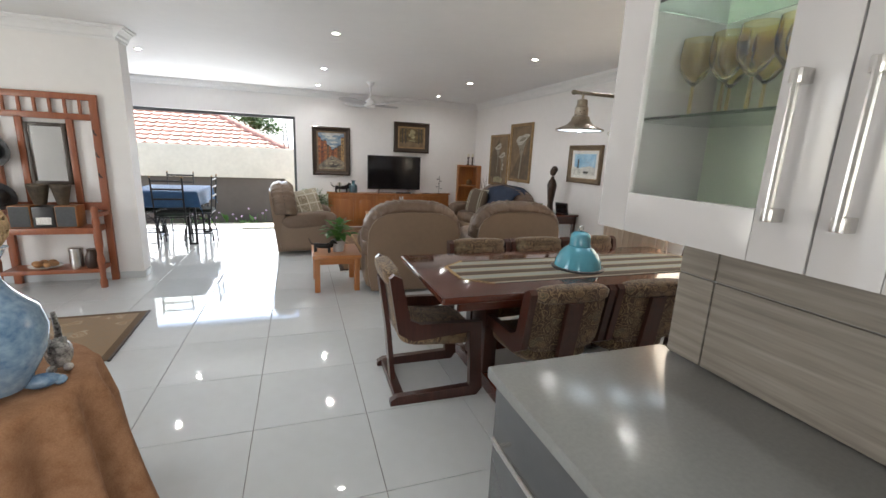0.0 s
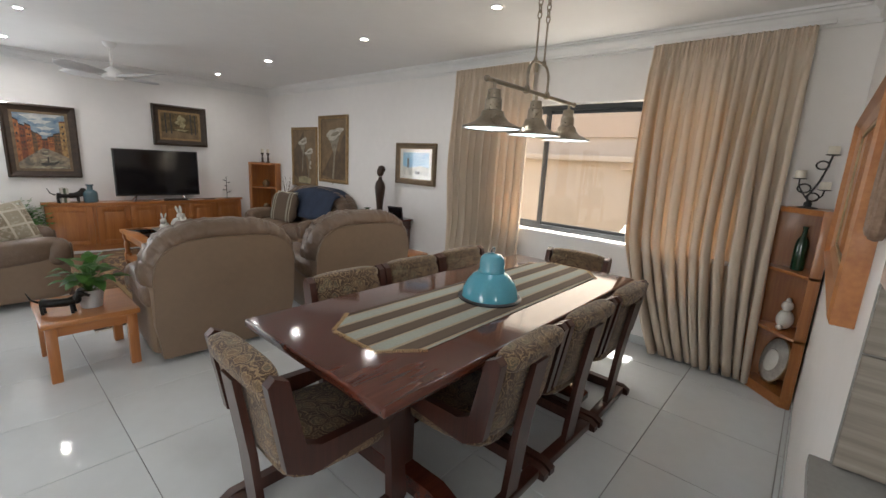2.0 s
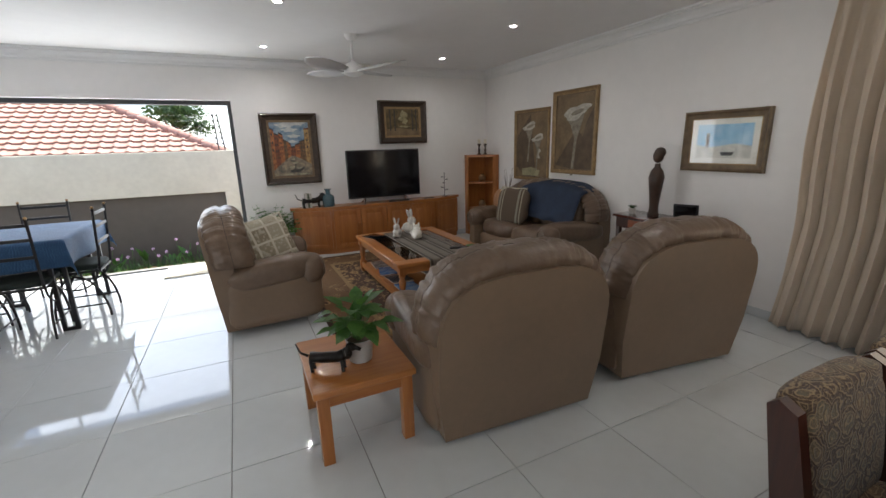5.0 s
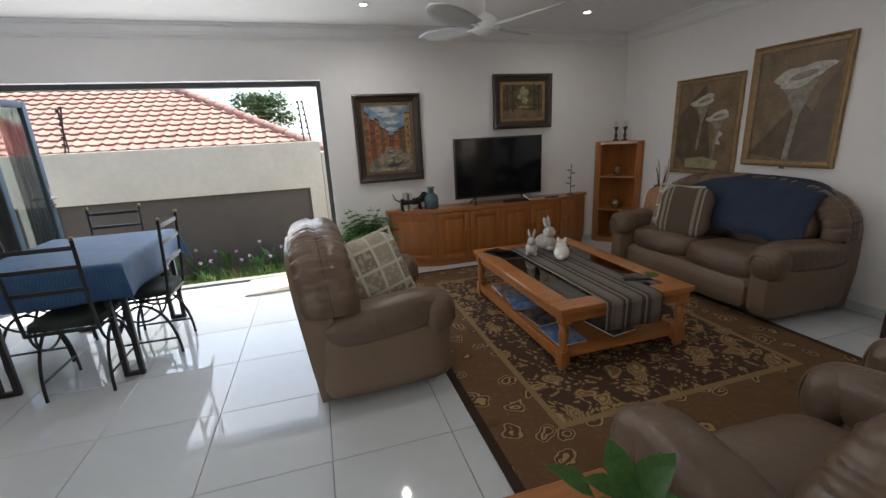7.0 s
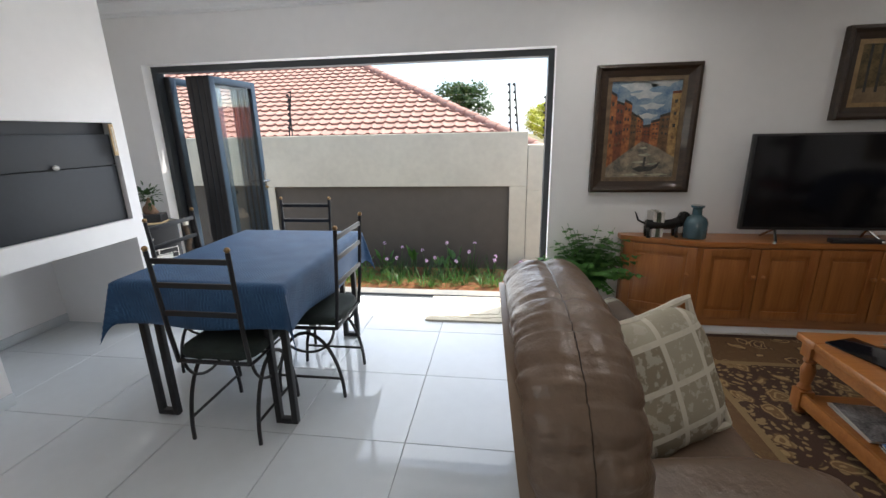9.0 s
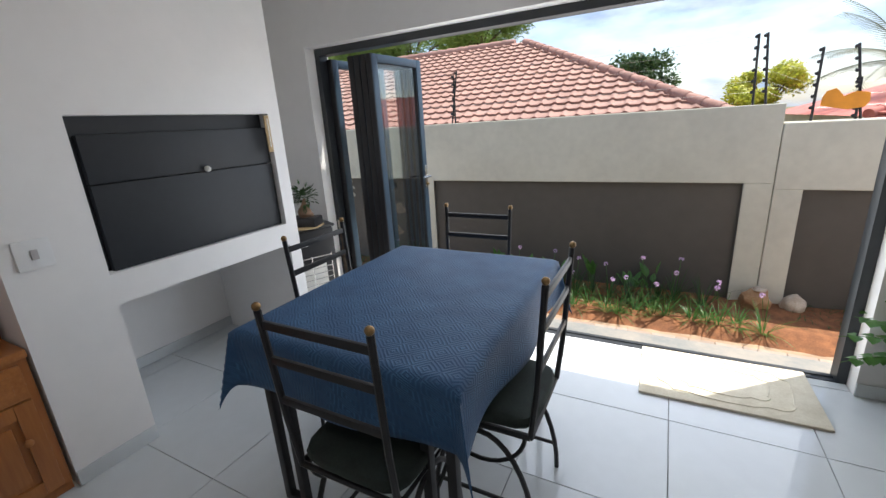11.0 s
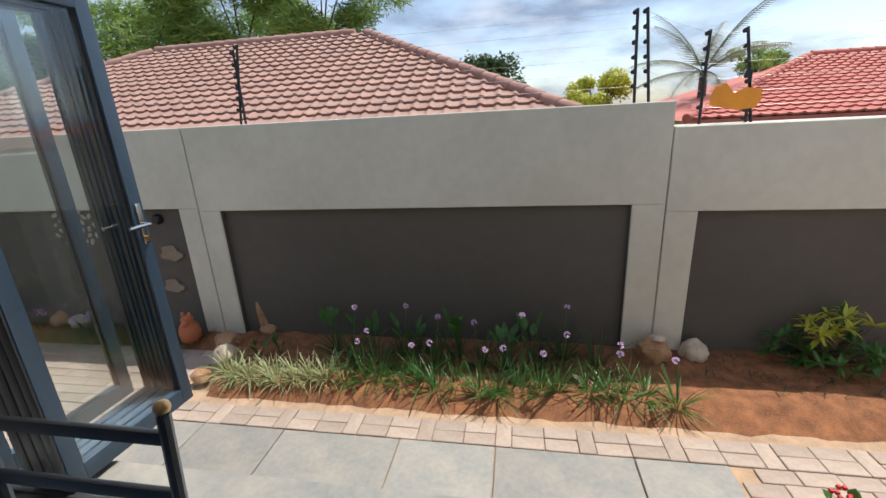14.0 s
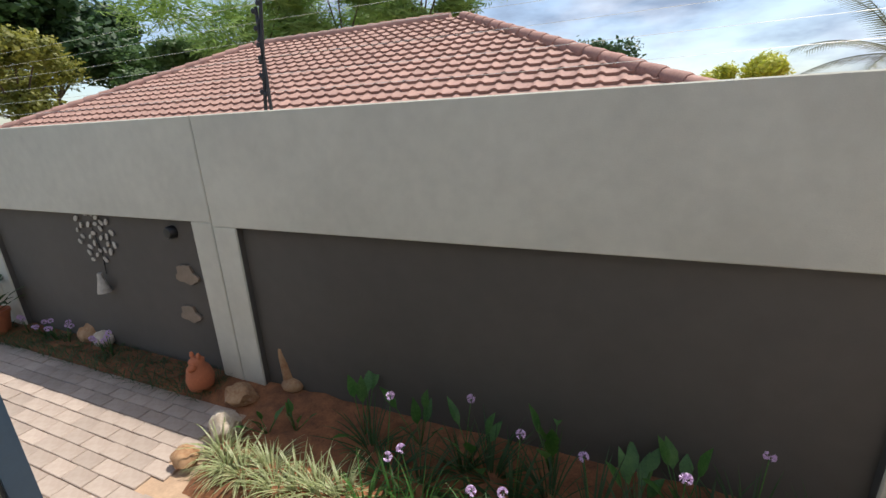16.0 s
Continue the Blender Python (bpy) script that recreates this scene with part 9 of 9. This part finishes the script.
for k in range(46):
    a, el = r2.uniform(0, 6.283), r2.uniform(0.2, 1.4)
    d = Vector((math.cos(a) * math.cos(el), 0.55 * math.sin(a) * math.cos(el), math.sin(el)))
    tip = d * r2.uniform(0.18, 0.52)
    tube(sb, [(0, 0, 0), tip * 0.5 + Vector((0, 0, 0.02)), tip], 0.005, 5, 0.002)
    for i in range(9):
        w = Vector((r2.gauss(0, 1), r2.gauss(0, 0.7), r2.gauss(0.5, 0.7))).normalized()
        leaf(b2 if tip.z > 0.24 and k % 3 else b, tip, w, r2.uniform(0.07, 0.13), 0.028, 0.5)
part("branching", sb, BARK, bs)
part("leaves", b, LEAF, bs, "", None, 180)
part("young_leaves", b2, LEAF_YEL, bs, "yellow-green young leaves", None, 180)
gp = thing("red_geranium", pose(0.60, 9.80, GROUND + 0.005), "low geranium with red flowers in a clay dish", "flower")
part("pot", lathe(B(), [(0.07, 0), (0.10, 0.08), (0.105, 0.09), (0.09, 0.09)], 20), TERRACOTTA, gp)
b, b2 = B(), B()
for k in range(46):
    a, el = r2.uniform(0, 6.283), r2.uniform(0.2, 1.4)
    d = Vector((math.cos(a) * math.cos(el), math.sin(a) * math.cos(el), math.sin(el)))
    leaf(b, Vector((0, 0, 0.08)) + d * r2.uniform(0.03, 0.12), d, 0.05, 0.045, 0.5)
for k in range(26):
    a = r2.uniform(0, 6.283)
    ball(b2, (0.07 * math.cos(a) * r2.random(), 0.07 * math.sin(a) * r2.random(), 0.19 + r2.uniform(-0.03, 0.02)), 0.012, None, 6, 4)
part("leaves", b, LEAF, gp, "", None, 180)
part("blossom", b2, M("red_petal", (0.55, 0.02, 0.03), 0.6, var=0.2, scale=30), gp, "bright red blossom")
pp = thing("potted_plant", pose(-7.35, 11.28, SOIL_Z), "dark leafy plant in a terracotta pot by the wall", "plant")
part("pot", lathe(B(), [(0.10, 0), (0.14, 0.20), (0.155, 0.21), (0.155, 0.25), (0.13, 0.25)], 22), TERRACOTTA, pp)
b = B()
for k in range(46):
    a, el = r2.uniform(0, 6.283), r2.uniform(0.2, 1.4)
    d = Vector((math.cos(a) * math.cos(el), math.sin(a) * math.cos(el), math.sin(el)))
    leaf(b, Vector((0, 0, 0.24)) + d * r2.uniform(0.05, 0.22), d, 0.24, 0.085, 0.7)
part("leaves", b, LEAF_DARK, pp, "", None, 180)

# metal wall ornaments on the taupe recess
STONE = M("pale_stone_ornament", (0.42, 0.36, 0.28), 0.7, col2=(0.60, 0.53, 0.44), scale=14, bump_s=0.4)
wt = thing("wall_tree_ornament", pose(-5.22, FACE + 0.218, 0.0), "pale stone tree ornament with many small leaves on the wall", "ornament")
part("pot", prism(B(), [(-0.05, 0.06), (0.05, 0.06), (0.035, 0.15), (0.02, 0.19), (-0.02, 0.19), (-0.035, 0.13)], -0.02, 0.0), STONE, wt)
part("stem", tube(B(), [(0, -0.008, 0.19), (-0.01, -0.008, 0.30), (0.02, -0.008, 0.42)], 0.006, 6), IRON, wt)
r2 = random.Random(7)
leaf_b = ball(B(), (0, 0, 0), (0.020, 0.006, 0.028), None, 8, 6)
leaf_me = mesh_of("stone_leaf", leaf_b, STONE)
for k in range(34):
    a, rr = k * 2.4, 0.19 * math.sqrt((k + 0.5) / 34)
    t = new("stone_leaf", leaf_me)
    t.parent = wt
    t.matrix_basis = pose(rr * math.cos(a) * 0.85 - 0.02, -0.007, 0.48 + rr * math.sin(a) * 1.25, 0, r2.uniform(0, 180), 0)
for x, z in ((-4.22, 0.30), (-4.24, -0.03)):
    b = B()
    ball(b, (0, -0.012, 0), (0.075, 0.012, 0.04), None, 14, 8)
    ball(b, (0.085, -0.01, 0.006), (0.03, 0.009, 0.03), (0, 30, 0), 10, 6)
    ball(b, (-0.02, -0.01, 0.04), (0.03, 0.008, 0.018), None, 10, 6)
    ball(b, (0.0, -0.01, -0.04), (0.03, 0.008, 0.014), None, 10, 6)
    solo("wall_fish_ornament", b, STONE, pose(x, FACE + 0.218, z), "pale stone fish ornament on the wall", "ornament", "stone fish on the wall", 180)
solo("wall_outlet", lathe(B(), [(0.028, 0), (0.03, 0.012), (0.02, 0.016)], 14, Matrix.Rotation(radians(90), 4, "X")), DARK_PLASTIC, pose(-4.19, FACE + 0.219, 0.64), "small dark round wall fitting", "fitting")

# ---- wall ornaments on the taupe panel ----
PANEL_Y = 11.348
SHELL = M("shell_chip", (0.30, 0.28, 0.24), 0.5, col2=(0.46, 0.43, 0.38), scale=30)
wh = thing("wall_hanging", pose(-5.06, PANEL_Y, 0.56), "tree-shaped wall ornament of pale shell chips above a small cone", "ornament")
rnd = random.Random(21)
part("stem", tube(B(), [(-0.02, -0.006, -0.30), (0.01, -0.008, -0.12), (-0.03, -0.008, 0.10)], 0.005, 6, 0.003), IRON, wh)
spots = []
while len(spots) < 30:
    p = (rnd.uniform(-0.24, 0.24), rnd.uniform(-0.20, 0.26))
    if (p[0] / 0.25) ** 2 + ((p[1] - 0.03) / 0.25) ** 2 < 1 and all((p[0] - q[0]) ** 2 + (p[1] - q[1]) ** 2 > 0.0035 for q in spots):
        spots.append(p)
for px, pz in spots:
    ra = rnd.uniform(0.022, 0.034)
    rot = rnd.uniform(0, 3.1)
    ring = [(px + ra * (math.cos(a) * math.cos(rot) - 0.6 * math.sin(a) * math.sin(rot)), pz + ra * (math.cos(a) * math.sin(rot) + 0.6 * math.sin(a) * math.cos(rot))) for a in [2 * math.pi * k / 9 for k in range(9)]]
    part("shell_chip", prism(B(), ring, -0.016, -0.008), SHELL, wh)
part("cone", lathe(B(), [(0.052, -0.45), (0.05, -0.44), (0.022, -0.32), (0.018, -0.28)], 14, Matrix.Translation((-0.02, -0.055, 0))), SHELL, wh, "pale pottery cone")
for x, z, s in ((-4.07, 0.35, 1.0), (-4.13, 0.02, 0.9)):
    star = []
    for k in range(20):
        a = 2 * math.pi * k / 20
        r = s * (0.10 + 0.014 * math.cos(5 * a) + 0.012 * math.cos(3 * a + 1))
        star.append((r * 1.1 * math.cos(a), r * 0.75 * math.sin(a)))
    solo("wall_plaque", prism(B(), star, -0.018, 0.0), M("pale_brown_plaque", (0.22, 0.17, 0.125), 0.85, var=0.15, scale=14, bump_s=0.5), pose(x, PANEL_Y, z, 0, 8, 0), "faded brown turtle-shaped plaque on the garden wall", "ornament", "plaques on the garden wall")
wl_ob = thing("wall_lamp", pose(-4.12, PANEL_Y, 0.68), "small black round lamp on the garden wall", "lamp")
part("housing", lathe(B(), [(0.05, 0.0), (0.048, 0.03), (0.035, 0.05), (0.01, 0.052)], 16, Matrix.Rotation(radians(90), 4, "X")), IRON, wl_ob)
pp = thing("potted_plant", pose(-6.72, 11.12, SOIL_Z - 0.005), "dark broad-leaved plant in a terracotta pot by the wall", "plant")
part("pot", lathe(B(), [(0.09, 0.0), (0.095, 0.01), (0.13, 0.20), (0.14, 0.205), (0.14, 0.235), (0.12, 0.235), (0.11, 0.18)], 22), TERRACOTTA, pp)
b = B()
for k in range(34):
    a, el = rnd.uniform(0, 6.283), rnd.uniform(0.2, 1.4)
    d = Vector((math.cos(a) * math.cos(el), math.sin(a) * math.cos(el) * 0.6, math.sin(el)))
    L = rnd.uniform(0.12, 0.34)
    base = Vector((0, 0, 0.20))
    tube(b, [base, base + d * L], 0.004, 4)
    leaf(b, base + d * L, d, rnd.uniform(0.16, 0.26), rnd.uniform(0.06, 0.09), 0.6)
part("leaves", b, LEAF_DARK, pp, "", None, 180)

# ---- floor tiles ----
TILE_W = 0.6
tb = box(B(), -TILE_W / 2 + 0.0018, TILE_W / 2 - 0.0018, -TILE_W / 2 + 0.0018, TILE_W / 2 - 0.0018, -0.011, 0.0, bevel=0.0012, seg=1)
tile_me = mesh_of("floor_tile", tb, TILE, False)
for i in range(-8, 7):
    for j in range(-10, 9):
        x, y = 0.01 + TILE_W * (i + 0.5), 3.63 + TILE_W * (j + 0.5)
        if x > 4.2 or x < -4.6 or y > 9.05:
            continue
        t = new("floor_tile", tile_me)
        t.parent = floor_ob
        t.matrix_basis = pose(x, y, 0, random.uniform(-0.025, 0.025), random.uniform(-0.025, 0.025), 0)
tb = box(B(), -TILE_W / 2 + 0.0018, TILE_W / 2 - 0.0018, -0.035, 0.035, -0.011, 0.0, bevel=0.0012, seg=1)
tile_me = mesh_of("floor_tile_cut", tb, TILE, False)
for i in range(-7, 1):
    t = new("floor_tile", tile_me)
    t.parent = floor_ob
    t.matrix_basis = pose(0.01 + TILE_W * (i + 0.5), 9.068, 0)

# ---- slate flags and clay pavers ----
rnd = random.Random(4)
y = 9.37
row = 0
while y < 10.15:
    h = 0.40
    x = -3.35 - (0.45 if row % 2 else 0.0)
    while x < (0.62, 0.30)[row] - 0.2:
        w = min(rnd.choice((0.80, 0.80, 0.60)), (0.62, 0.30)[row] - x)
        b = box(B(), 0.004, w - 0.004, 0.004, h - 0.004, -0.03, 0.0, bevel=0.004, seg=1)
        t = new("slate_flag", mesh_of("slate_flag", b, SLATE, False))
        t.parent = pav
        t.matrix_basis = pose(x, y, GROUND + 0.002, rnd.uniform(-0.15, 0.15), rnd.uniform(-0.1, 0.1), 0)
        x += w
    y += h
    row += 1
BW, BH = 0.20, 0.10
brick_a = mesh_of("paver", box(B(), -BW / 2 + 0.002, BW / 2 - 0.002, -BH / 2 + 0.002, BH / 2 - 0.002, -0.05, 0.0, bevel=0.004, seg=1), BRICK, False)
count = 0
far_v, far_f = [], []


def lay(x, y, turned):
    global count
    m = pose(x, y, GROUND + rnd.uniform(-0.003, 0.003), rnd.uniform(-0.6, 0.6), rnd.uniform(-0.6, 0.6), (90 if turned else 0) + rnd.uniform(-0.8, 0.8))
    if count < 300 and -5.6 < x < 1.2:
        t = new("paver", brick_a)
        t.parent, t.matrix_basis = pav, m
        count += 1
    else:
        k = len(far_v)
        far_v.extend(tuple(m @ v.co) for v in brick_a.vertices)
        far_f.extend(tuple(i + k for i in p.vertices) for p in brick_a.polygons)


# basket weave along the bed, running bond in the yard
i = 0
x = -3.3
while x < 3.4:
    if i % 3 == 2:
        lay(x - 0.05, 10.275, True)
        x += 0.10
    else:
        lay(x, 10.225, False)
        lay(x, 10.325, False)
        x += 0.20
    i += 1
for r in range(8):
    x = (0.64 if r < 4 else 0.32) + (0.1 if r % 2 else 0)
    while x < 3.0:
        lay(x + 0.1, 9.42 + 0.1 * r, False)
        x += 0.20
for r in range(18):
    x = -3.49 - (0.1 if r % 2 else 0)
    y = 9.32 + r * 0.10
    while x > -8.6:
        if y < 11.08:
            lay(x, y, False)
        x -= 0.20
me = bpy.data.meshes.new("pavers")
me.from_pydata(far_v, [], far_f)
me.materials.append(BRICK)
rest = new("pavers", me)
rest.parent = pav
tagged(rest, "", "", "", "stuff")
